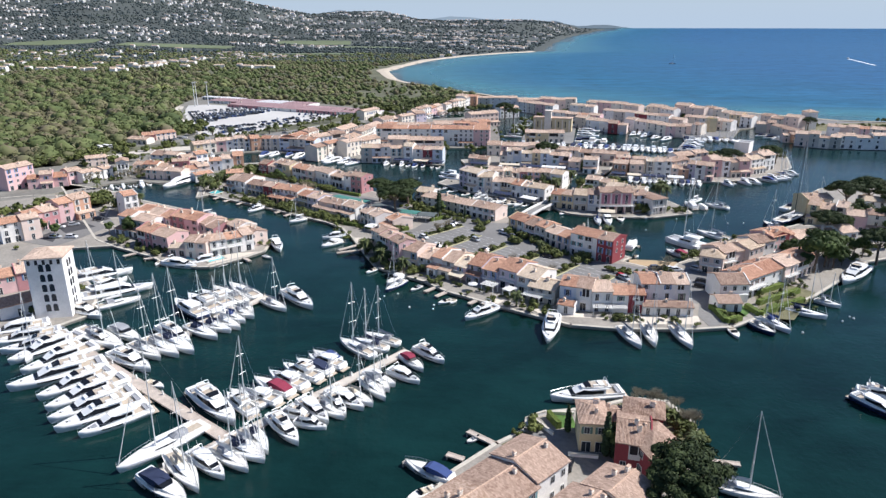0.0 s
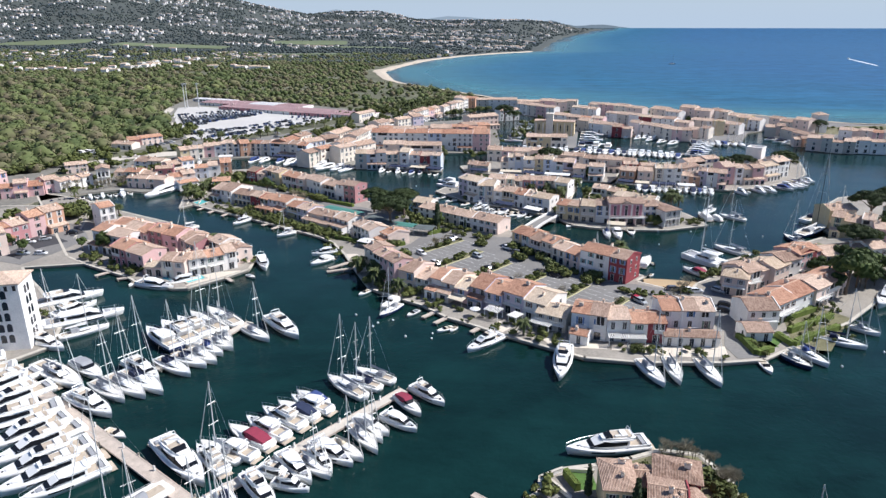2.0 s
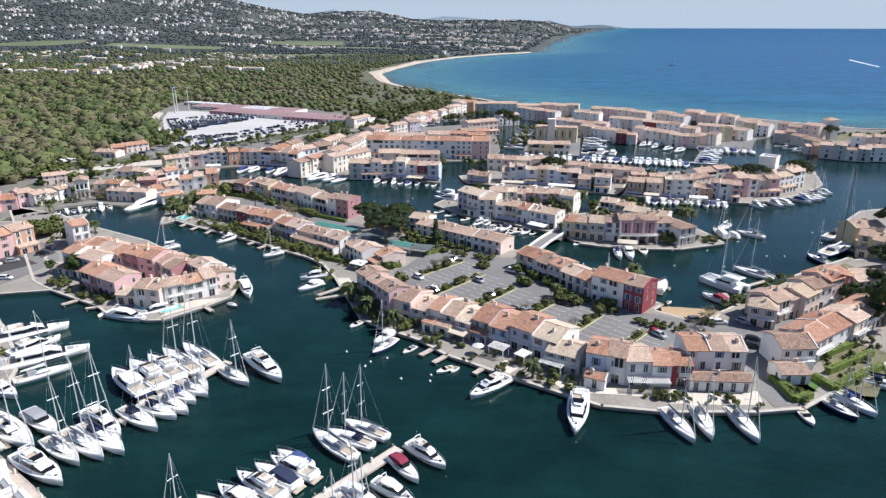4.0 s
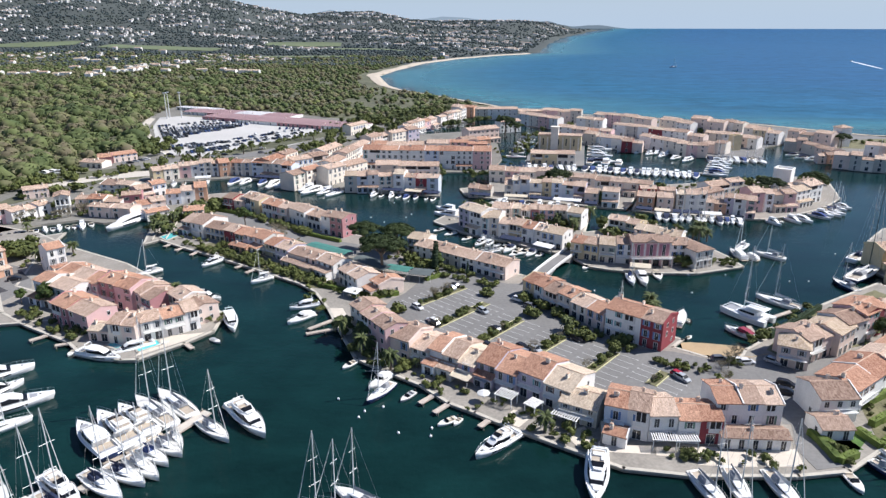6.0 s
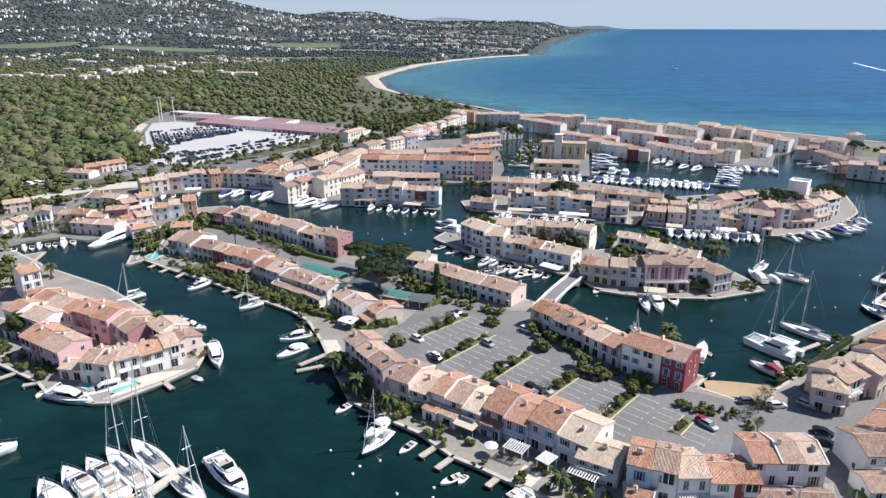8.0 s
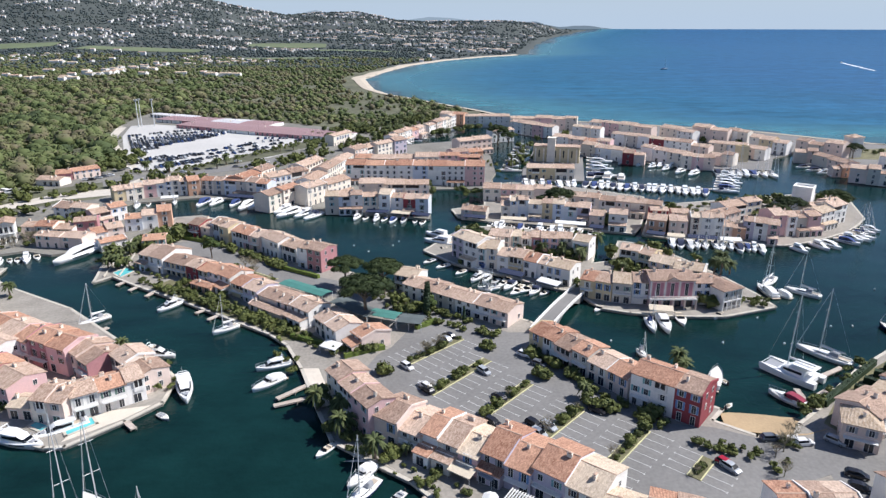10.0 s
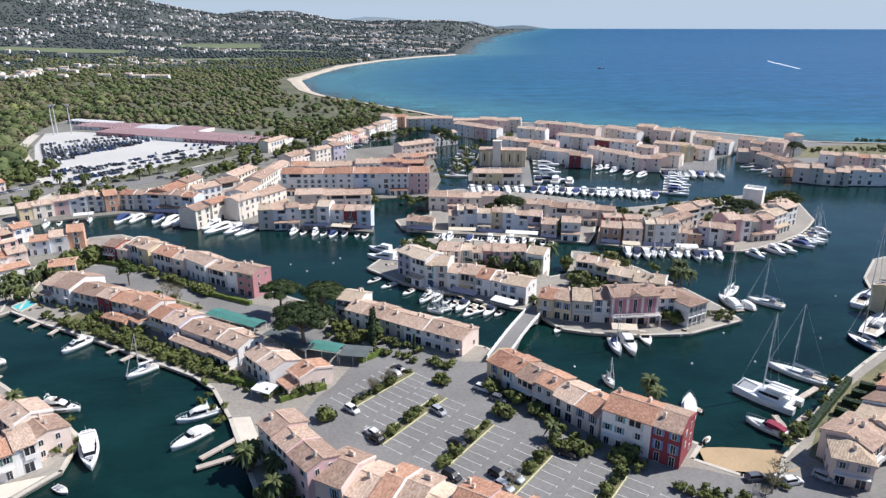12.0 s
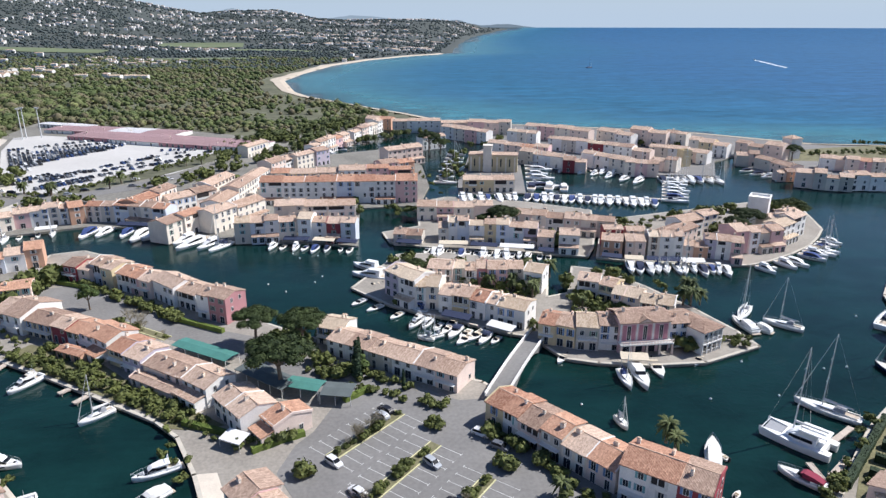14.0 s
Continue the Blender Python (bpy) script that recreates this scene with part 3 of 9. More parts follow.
        solid(bm, [[(x, -0.3, eave - 0.3), (x, d / 2, eave + rise - 0.1), (x, d + 0.3, eave - 0.3), (x, d + 0.3, eave + 0.25), (x, d / 2, eave + rise + 0.42), (x, -0.3, eave + 0.25)] for x in (x0, x0 + 0.26)])
        bmesh.ops.recalc_face_normals(bm, faces=bm.faces)
        part("parapet", bm, WALLS["w" if wall in "wcbg" else wall], ob)
    if detail and storeys > 1 and w > 3.2 and own.random() < (0.3 if detail == 2 else 0.2):
        zb, zt = eave * (storeys - 1) / storeys + 0.05, eave - 0.35
        x0, x1 = (0.5, w * 0.6) if own.random() < 0.5 else (w * 0.4, w - 0.5)
        # a dark panel on the wall stands in for the loggia's shaded depth
        bm = bmesh.new()
        box(bm, x0, x1, -0.09, 0.02, zb, zt)
        loggia = part("loggia", bm, M_RECESS_SHADE, ob)
        bm = bmesh.new()
        box(bm, x0 - 0.1, x1 + 0.1, -0.24, -0.12, zb - 0.15, zb + 0.85)
        part("balustrade", bm, M_FRAME if own.random() < 0.6 else WALLS[wall], loggia)
        for x in (x0 + (x1 - x0) * i / 2 for i in range(3)) if detail == 2 else ():
            bm = bmesh.new()
            box(bm, x - 0.09, x + 0.09, -0.2, -0.02, zb, zt)
            part("post", bm, M_FRAME, loggia)
    # a low tiled lean-to on the garden side of some near houses
    if lean and detail and storeys > 1 and w > 3.5 and rng.random() < (0.4 if detail == 2 else 0.3):
        dd, hh = rng.uniform(1.8, 3.2), rng.uniform(2.3, 2.7)
        bm = bmesh.new()
        box(bm, 0.25, w - 0.25, -dd, -0.02, -0.6, hh)
        ext = part("lean_to", bm, WALLS[wall], ob)
        bm = bmesh.new()
        solid(bm, [[(x, -dd - 0.3, hh + 0.02), (x, -dd - 0.3, hh + 0.2), (x, 0, hh + 0.75), (x, 0, hh + 0.55)] for x in (0.1, w / 2, w - 0.1)])
        bmesh.ops.recalc_face_normals(bm, faces=bm.faces)
        part("lean_to_roof", bm, ROOFS[roof], ext)
        for i in range(max(1, int(w / 2.6))):
            part("opening", window_mesh(1.6, 2.0), None, ext, at=pose((i + 0.5) * w / max(1, int(w / 2.6)), -dd, 0.05))
    # balconies on the front of some near houses
    if detail == 2 and storeys > 1 and rng.random() < 0.45 and w > 4:
        bm = bmesh.new()
        zb = eave / storeys
        box(bm, 0.4, w - 0.4, -1.2, 0, zb - 0.15, zb)
        for i in range(int((w - 0.8) / 0.35) + 1):
            x = 0.42 + i * 0.35
            box(bm, x, x + 0.05, -1.18, -1.13, zb, zb + 0.95)
        box(bm, 0.4, w - 0.4, -1.2, -1.1, zb + 0.95, zb + 1.02)
        part("balcony", bm, M_FRAME, ob)
    return ob


def row(p, q, depth, eave, walls, roofs, seed=0, detail=1, vary=0.9, jog=1.8, group="", hip=False, pitch=0.3, back=False, lean=True):
    """Houses wall to wall from p to q; the depth goes to the left of that line. One letter a house in walls and in roofs."""
    rng = random.Random(seed * 7919 + 13)
    m, total = between(p, q, GROUND)
    parts = [rng.uniform(0.8, 1.25) for _ in walls]
    f = total / sum(parts)
    x = 0.0
    for i, c in enumerate(walls):
        w = parts[i] * f
        e = eave + (rng.uniform(-vary, vary) * (1.0 if detail == 2 else 1.4) if len(walls) > 1 else 0)
        y = rng.uniform(-jog, jog) / 2 if len(walls) > 1 else 0
        house(m @ pose(x, y, 0), w, depth + (rng.uniform(-0.6, 0.6) if detail == 2 else rng.uniform(-1.6, 1.2)), e, c, roofs[i % len(roofs)], rng, detail, pitch * rng.uniform(0.82, 1.12), group, hip, (i == 0, i == len(walls) - 1), True, back, lean)
        x += w


# ---------------------------------------------------------------- boats
def hull_rings(l, b, free, n=11, bow=0.55, tail=0.86, sheer=0.35, square=0.1):
    """Sections of a hull from the stern at x=0 to the bow at x=l, each as keel, bilge, gunwale and back."""
    rings = []
    for i in range(n + 1):
        t = i / n
        x = l * t
        if t < 1 - bow:
            k = tail + (1 - tail) * math.sin(t / (1 - bow) * math.pi / 2)
        else:
            k = max(0.02, 1 - ((t - (1 - bow)) / bow) ** 2.1)
        hb = b / 2 * k
        z = free * (1 + sheer * max(0, t - 0.35) ** 1.5)
        rake = l * 0.045 * max(0, t - 0.8) / 0.2
        rings.append([(x - rake, 0, -0.5), (x - rake * 0.6, hb * 0.72, -0.1), (x, hb * 0.95, z * 0.6), (x, hb, z), (x, hb * 0.93, z), (x, 0, z + 0.05),
                      (x, -hb * 0.93, z), (x, -hb, z), (x, -hb * 0.95, z * 0.6), (x - rake * 0.6, -hb * 0.72, -0.1)])
    return rings


def shift(bm, dx, dy=0, dz=0):
    bmesh.ops.translate(bm, verts=bm.verts, vec=(dx, dy, dz))
    return bm


def hull(parent, l, b, free, mat, deck, **kw):
    bm = bmesh.new()
    solid(bm, hull_rings(l, b, free, **kw))
    for f in bm.faces:
        if f.normal.z > 0.6 and f.calc_center_median().z > free * 0.8:
            f.material_index = 1
    bmesh.ops.recalc_face_normals(bm, faces=bm.faces)
    for f in bm.faces:
        f.material_index = 1 if f.normal.z > 0.7 and f.calc_center_median().z > free * 0.8 else 0
        f.smooth = f.material_index == 0
    part("hull", shift(bm, -l / 2), [mat, deck], parent)


def rail(parent, l, b, free, t0=0.45, h=0.75):
    bm = bmesh.new()
    rings = [r for r in hull_rings(l, b, free, n=16) if r[0][0] >= l * t0]
    for side in (4, 6):
        line = [Vector(r[side]) for r in rings]
        up = [p + Vector((0, 0, h)) for p in line]
        for a, c in zip(up, up[1:]):
            tube(bm, a, c, 0.025, n=3)
        for a, c in zip(line, up):
            tube(bm, a, c, 0.02, n=3)
    part("guard_rail", shift(bm, -l / 2), M_CHROME, parent)


def lofted(bm, secs, mi=0, l=0):
    """A cabin from (x, half width, low z, high z, drawn-in) sections."""
    solid(bm, [[(x - l / 2, -hw, z0), (x - l / 2, hw, z0), (x - l / 2, hw * k, z1), (x - l / 2, -hw * k, z1)] for x, hw, z0, z1, k in secs], mi)
    bmesh.ops.recalc_face_normals(bm, faces=bm.faces)
    return bm


def motor_yacht(m, l, look_, group="", lite=False):
    """look_: s sport cruiser, f flybridge, o open with a canvas top; a second letter gives the canvas, a third the hull."""
    key = ("my", round(l), look_, lite)
    kind, canvas, hullc = look_[0], look_[1], (look_ + "w")[2]
    if key in SHARED:
        return copy_thing(SHARED[key], m)
    words = dict(s="low sport cruiser with a raked smoked windscreen", f="motor yacht with a flybridge", o="open motor cruiser with a canvas cover")[kind]
    ob = root("motor_yacht", m, f"{'navy' if hullc == 'n' else 'white'} {words}, moored", "motor yacht", group or "boats in the harbour")
    L = float(round(l))
    b, free = 0.26 * L + 0.5, 0.55 + 0.055 * L
    hull(ob, L, b, free, M_NAVY if hullc == "n" else M_WHITE, M_CREAM if kind == "o" else M_WHITE)
    hb, z = b / 2, free
    # dark glazing let into the topsides
    if L > 9:
        rings = hull_rings(L, b, free)
        bm = bmesh.new()
        for sgn in (1, -1):
            line = [(r[3][0] - L / 2, sgn * (abs(r[2][1]) * 0.6 + abs(r[3][1]) * 0.4 + 0.02), free) for r in rings[5:9]]
            solid(bm, [[(x, y, zz * 0.62), (x, y + sgn * 0.03, zz * 0.82), (x, y - sgn * 0.1, zz * 0.82), (x, y - sgn * 0.1, zz * 0.62)] for x, y, zz in line])
        bmesh.ops.recalc_face_normals(bm, faces=bm.faces)
        part("hull_window", bm, M_DARKGLASS, ob)
    # swim platform
    if lite:
        bm = bmesh.new()
        box(bm, -L * 0.47, -L * 0.22, -hb * 0.66, hb * 0.66, z + 0.01, z + 0.06)
        part("cockpit_sole", bm, M_TEAK, ob)
        h = 1.0 + 0.035 * L
        bm = bmesh.new()
        lofted(bm, [(L * 0.2, hb * 0.74, z, z + h * (0.95 if kind != "o" else 0.75), 0.85), (L * 0.5, hb * 0.78, z, z + h, 0.85), (L * 0.6, hb * 0.7, z, z + h * 0.85, 0.85), (L * 0.76, hb * 0.45, z, z + 0.3, 0.85), (L * 0.86, hb * 0.25, z, z + 0.12, 0.8)], 0, L)
        part("cabin", bm, M_WHITE if kind != "o" else CANVAS[canvas], ob)
        bm = bmesh.new()
        lofted(bm, [(L * 0.3, hb * 0.77, z + h * 0.45, z + h * 0.8, 0.97), (L * 0.5, hb * 0.8, z + h * 0.42, z + h * 0.82, 0.96), (L * 0.7, hb * 0.56, z + 0.38, z + 0.6, 0.95)], 0, L)
        part("windscreen", bm, M_DARKGLASS, ob)
        if kind == "f":
            bm = bmesh.new()
            lofted(bm, [(L * 0.2, hb * 0.6, z + h, z + h + 0.6, 1.0), (L * 0.52, hb * 0.55, z + h, z + h + 0.6, 0.95)], 0, L)
            part("flybridge", bm, M_WHITE, ob)
        SHARED[key] = ob
        return ob
    bm = bmesh.new()
    box(bm, -L / 2 - 0.07 * L, -L / 2 + 0.1, -hb * 0.8, hb * 0.8, 0.3, 0.45, 0, (0.05, 0.05))
    part("swim_platform", bm, M_TEAK, ob)
    # cockpit, sunk between coamings
    bm = bmesh.new()
    box(bm, -L * 0.47, -L * 0.22, -hb * 0.66, hb * 0.66, z + 0.01, z + 0.06)
    part("cockpit_sole", bm, M_TEAK, ob)
    bm = bmesh.new()
    for s in (-1, 1):
        box(bm, -L * 0.48, -L * 0.2, s * hb * 0.78 - 0.12, s * hb * 0.78 + 0.12, z, z + 0.5, 0, (0.05, 0.03))
    box(bm, -L * 0.49, -L * 0.44, -hb * 0.8, hb * 0.8, z, z + 0.55, 0, (0.05, 0.03))
    part("coaming", bm, M_WHITE, ob)
    bm = bmesh.new()
    box(bm, -L * 0.44, -L * 0.39, -hb * 0.6, hb * 0.6, z + 0.06, z + 0.45, 0, (0.04, 0.04))
    part("bench", bm, CANVAS["g"] if canvas == "w" else CANVAS[canvas], ob)
    if kind in "sf":
        h = 1.0 + 0.035 * L
        bm = bmesh.new()
        lofted(bm, [(L * 0.27, hb * 0.74, z, z + h * 0.95, 0.9), (L * 0.45, hb * 0.78, z, z + h, 0.88), (L * 0.6, hb * 0.7, z, z + h * 0.9, 0.85), (L * 0.74, hb * 0.5, z, z + 0.35, 0.85), (L * 0.85, hb * 0.28, z, z + 0.15, 0.8)], 0, L)
        part("cabin", bm, M_WHITE, ob)
        bm = bmesh.new()
        lofted(bm, [(L * 0.3, hb * 0.76, z + h * 0.42, z + h * 0.78, 0.97), (L * 0.45, hb * 0.79, z + h * 0.4, z + h * 0.82, 0.96), (L * 0.57, hb * 0.74, z + h * 0.35, z + h * 0.98, 0.86), (L * 0.735, hb * 0.53, z + 0.2, z + 0.43, 0.93)], 0, L)
        part("windscreen", bm, M_DARKGLASS, ob)
        bm = bmesh.new()
        lofted(bm, [(L * 0.22, hb * 0.7, z + h * 0.95, z + h * 1.04, 0.97), (L * 0.4, hb * 0.76, z + h, z + h * 1.1, 0.97), (L * 0.585, hb * 0.6, z + h * 0.88, z + h * 0.97, 0.9)], 0, L)
        part("hardtop", bm, M_WHITE, ob)
        bm = bmesh.new()
        box(bm, L * 0.36 - 0.25, L * 0.36 + 0.25, -0.25, 0.25, z + 0.05, z + 0.3, 0, (0.05, 0.05))
        part("deck_hatch", bm, M_DARKGLASS, ob)
        if kind == "f":
            zt = z + h * 1.05
            bm = bmesh.new()
            lofted(bm, [(L * 0.2, hb * 0.6, zt - 0.1, zt + 0.3, 1.03), (L * 0.36, hb * 0.62, zt - 0.1, zt + 0.36, 1.02), (L * 0.5, hb * 0.54, zt - 0.15, zt + 0.4, 0.95), (L * 0.585, hb * 0.36, zt - 0.3, zt + 0.2, 0.8)], 0, L)
            part("flybridge", bm, M_WHITE, ob)
            bm = bmesh.new()
            box(bm, L * -0.27, L * -0.02, -hb * 0.5, hb * 0.5, zt + 0.37, zt + 0.42)
            part("flybridge_sole", bm, M_TEAK, ob)
            bm = bmesh.new()
            box(bm, L * -0.22, L * -0.14, -hb * 0.46, hb * 0.46, zt + 0.4, zt + 0.68, 0, (0.06, 0.06))
            box(bm, L * -0.14, L * -0.06, hb * 0.22, hb * 0.46, zt + 0.4, zt + 0.68, 0, (0.06, 0.06))
            part("flybridge_seat", bm, CANVAS["w"], ob)
            bm = bmesh.new()
            lofted(bm, [(L * 0.47, hb * 0.54, zt + 0.36, zt + 0.68, 0.88), (L * 0.545, hb * 0.42, zt + 0.24, zt + 0.36, 0.9)], 0, L)
            part("flybridge_screen", bm, M_DARKGLASS, ob)
        bm = bmesh.new()
        lofted(bm, [(L * 0.76, hb * 0.36, z + 0.28, z + 0.44, 0.9), (L * 0.83, hb * 0.25, z + 0.16, z + 0.34, 0.85)], 0, L)
        part("sun_pad", bm, CANVAS["g"] if kind == "s" else CANVAS["w"], ob)
        zt = z + h * (1.05 if kind == "s" else 1.3)
        bm = bmesh.new()
        tube(bm, (-L * 0.22, -hb * 0.6, z + 0.5), (-L * 0.26, -hb * 0.5, zt + 0.9), 0.09, 0.07, 4)
        tube(bm, (-L * 0.22, hb * 0.6, z + 0.5), (-L * 0.26, hb * 0.5, zt + 0.9), 0.09, 0.07, 4)
        tube(bm, (-L * 0.26, -hb * 0.5, zt + 0.9), (-L * 0.26, hb * 0.5, zt + 0.9), 0.09, 0.09, 4)
        tube(bm, (-L * 0.26, 0, zt + 0.9), (-L * 0.27, 0, zt + 2.0), 0.03, 0.015, 4)
        part("radar_arch", bm, M_WHITE, ob)
    else:
        bm = bmesh.new()
        lofted(bm, [(L * 0.52, hb * 0.7, z, z + 0.5, 0.85), (L * 0.62, hb * 0.62, z, z + 0.5, 0.85), (L * 0.84, hb * 0.25, z, z + 0.15, 0.8)], 0, L)
        part("cabin", bm, M_WHITE, ob)
        bm = bmesh.new()
        lofted(bm, [(L * 0.47, hb * 0.78, z + 0.45, z + 1.0, 0.92), (L * 0.54, hb * 0.68, z + 0.45, z + 0.95, 0.9), (L * 0.59, hb * 0.5, z + 0.42, z + 0.55, 0.9)], 0, L)
        part("windscreen", bm, M_DARKGLASS, ob)
        bm = bmesh.new()
        lofted(bm, [(L * 0.06, hb * 0.74, z + 0.35, z + 0.75, 0.8), (L * 0.25, hb * 0.84, z + 0.4, z + 1.25, 0.8), (L * 0.44, hb * 0.82, z + 0.42, z + 1.4, 0.8), (L * 0.52, hb * 0.7, z + 0.5, z + 1.05, 0.85)], 0, L)
        part("canvas_cover", bm, CANVAS[canvas], ob)
    rail(ob, L, b, free, 0.5)
    SHARED[key] = ob
    return ob


def sailing_yacht(m, l, look_="wb", group="", lite=False):
    """look_: hull colour and the colour of the sail cover."""
    key = ("sy", round(l), look_, lite)
    if key in SHARED:
        return copy_thing(SHARED[key], m)
    L = float(round(l))
    dark = look_[0] == "n"
    ob = root("sailing_yacht", m, f"{'navy' if dark else 'white'} sailing yacht with its {dict(b='blue', w='white', n='navy', g='grey', r='red', c='sand')[look_[1]]} sail cover on, moored", "sailing yacht", group or "boats in the harbour")
    b, free = 0.22 * L + 0.9, 0.75 + 0.035 * L
    hull(ob, L, b, free, M_NAVY if dark else M_WHITE, M_CREAM if look_[1] in "wgc" else M_WHITE, bow=0.62, tail=0.74, sheer=0.3)
    hb, z = b / 2, free
    bm = bmesh.new()
    lofted(bm, [(L * 0.34, hb * 0.55, z, z + 0.5, 0.85), (L * 0.5, hb * 0.58, z, z + 0.48, 0.82), (L * 0.64, hb * 0.4, z, z + 0.36, 0.8), (L * 0.72, hb * 0.2, z, z + 0.12, 0.8)], 0, L)
    part("coachroof", bm, M_WHITE, ob)
    bm = bmesh.new()
    lofted(bm, [(L * 0.37, hb * 0.57, z + 0.16, z + 0.32, 0.97), (L * 0.5, hb * 0.595, z + 0.16, z + 0.32, 0.97), (L * 0.62, hb * 0.43, z + 0.14, z + 0.26, 0.97)], 0, L)
    part("cabin_window", bm, M_DARKGLASS, ob)
    bm = bmesh.new()
    box(bm, -L * 0.44, -L * 0.17, -hb * 0.42, hb * 0.42, z - 0.02, z + 0.08)
    part("cockpit_sole", bm, M_TEAK, ob)
    bm = bmesh.new()
    for s in (-1, 1) if not lite else ():
        box(bm, -L * 0.45, -L * 0.17, s * hb * 0.55 - 0.15, s * hb * 0.55 + 0.15, z, z + 0.32, 0, (0.05, 0.03))
    if lite:
        bm.free()
    else:
        part("cockpit_seat", bm, M_CREAM, ob)
    bm = bmesh.new()
    lofted(bm, [(L * 0.24, hb * 0.5, z + 0.3, z + 1.2, 0.75), (L * 0.36, hb * 0.52, z + 0.4, z + 1.25, 0.8), (L * 0.41, hb * 0.45, z + 0.4, z + 0.7, 0.9)], 0, L)
    part("sprayhood", bm, CANVAS[look_[1] if look_[1] != "w" else "g"], ob)
    H = 1.28 * L
    xm = L * 0.08
    bm = bmesh.new()
    tube(bm, (xm, 0, z), (xm - 0.02 * L, 0, z + H), 0.13, 0.08, 8)
    for k in (0.38, 0.68):
        tube(bm, (xm - 0.1, -hb * (0.75 - 0.3 * k), z + H * k), (xm - 0.1, hb * (0.75 - 0.3 * k), z + H * k), 0.045, n=4)
    part("mast", bm, M_BLACK if look_[0] == "n" and L > 12 else M_ALU, ob)
    bm = bmesh.new()
    tube(bm, (xm - 0.1, 0, z + 1.5), (-L * 0.36, 0, z + 1.6), 0.09, n=6)
    part("boom", bm, M_ALU, ob)
    bm = bmesh.new()
    solid(bm, [[(x, w, zz), (x, 0, zz + hh), (x, -w, zz)] for x, w, zz, hh in ((xm - 0.15, 0.16, z + 1.52, 0.75), (-L * 0.15, 0.2, z + 1.55, 0.45), (-L * 0.35, 0.12, z + 1.62, 0.25))])
    bmesh.ops.recalc_face_normals(bm, faces=bm.faces)
    part("sail_cover", bm, CANVAS[look_[1]], ob)
    bm = bmesh.new()
    top = (xm - 0.02 * L, 0, z + H)
    tube(bm, (L * 0.48, 0, z + 0.3), top, 0.09, 0.03, 5)
    part("furled_jib", bm, CANVAS["w"], ob)
    bm = bmesh.new()
    for a in ((-L * 0.49, 0, z), (xm - 0.2, -hb * 0.95, z), (xm - 0.2, hb * 0.95, z)):
        tube(bm, a, top, 0.018, n=3)
    part("stay", bm, M_CHROME, ob)
    if not lite:
        rail(ob, L, b * 0.97, free, 0.06, 0.6)
    SHARED[key] = ob
    return ob


def catamaran(m, l, group=""):
    key = ("cat", round(l))
    if key in SHARED:
        return copy_thing(SHARED[key], m)
    L = float(round(l))
    ob = root("sailing_catamaran", m, "large white sailing catamaran moored at the quay", "catamaran", group or "boats in the harbour")
    w = L * 0.5
    for s in (-1, 1):
        bm = bmesh.new()
        solid(bm, hull_rings(L, w * 0.3, 1.6, bow=0.7))
        bmesh.ops.recalc_face_normals(bm, faces=bm.faces)
        part("hull", shift(bm, -L / 2, s * w * 0.36), M_WHITE, ob)
    bm = bmesh.new()
    box(bm, -L * 0.42, L * 0.2, -w * 0.38, w * 0.38, 0.9, 1.75, 0, (0.2, 0.05))
    part("bridge_deck", bm, M_WHITE, ob)
    bm = bmesh.new()
    lofted(bm, [(L * 0.22, w * 0.36, 1.7, 3.1, 0.9), (L * 0.5, w * 0.36, 1.7, 3.1, 0.88), (L * 0.64, w * 0.26, 1.7, 2.2, 0.85)], 0, L)
    part("saloon", bm, M_WHITE, ob)
    bm = bmesh.new()
    lofted(bm, [(L * 0.26, w * 0.37, 2.25, 2.8, 0.97), (L * 0.5, w * 0.37, 2.2, 2.8, 0.97), (L * 0.59, w * 0.31, 2.15, 2.5, 0.95)], 0, L)
    part("saloon_window", bm, M_DARKGLASS, ob)
    bm = bmesh.new()
    box(bm, -L * 0.42, L * -0.02, -w * 0.3, w * 0.3, 4.0, 4.12, 0, (0.1, 0.1))
    for x in (-L * 0.4, -L * 0.04):
        for s in (-1, 1):
            tube(bm, (x, s * w * 0.27, 2.9), (x, s * w * 0.27, 4.0), 0.05, n=4)
    part("bimini_top", bm, M_WHITE, ob)
    bm = bmesh.new()
    box(bm, L * 0.2, L * 0.44, -w * 0.3, w * 0.3, 1.5, 1.53)
    part("trampoline", bm, CANVAS["g"], ob)
    bm = bmesh.new()
    tube(bm, (L * 0.46, -w * 0.4, 1.8), (L * 0.46, w * 0.4, 1.8), 0.12, n=6)
    part("crossbeam", bm, M_ALU, ob)
    H = L * 1.35
    bm = bmesh.new()
    tube(bm, (L * 0.08, 0, 2.8), (L * 0.05, 0, 2.8 + H), 0.17, 0.1, 8)
    mast = part("mast", bm, M_ALU, ob)
    for k in (0.3, 0.52, 0.75):
        bm = bmesh.new()
        tube(bm, (L * 0.07, -0.9, 2.8 + H * k), (L * 0.07, 0.9, 2.8 + H * k), 0.05, n=4)
        part("spreader", bm, M_ALU, mast)
    bm = bmesh.new()
    tube(bm, (L * 0.07, 0, 4.6), (-L * 0.38, 0, 4.7), 0.28, 0.2, 6)
    part("boom", bm, CANVAS["w"], ob)
    bm = bmesh.new()
    for a in ((L * 0.46, 0, 1.9), (-L * 0.1, -w * 0.45, 1.7), (-L * 0.1, w * 0.45, 1.7)):
        tube(bm, a, (L * 0.05, 0, 2.8 + H), 0.025, n=3)
    part("stay", bm, M_CHROME, ob)
    SHARED[key] = ob
    return ob


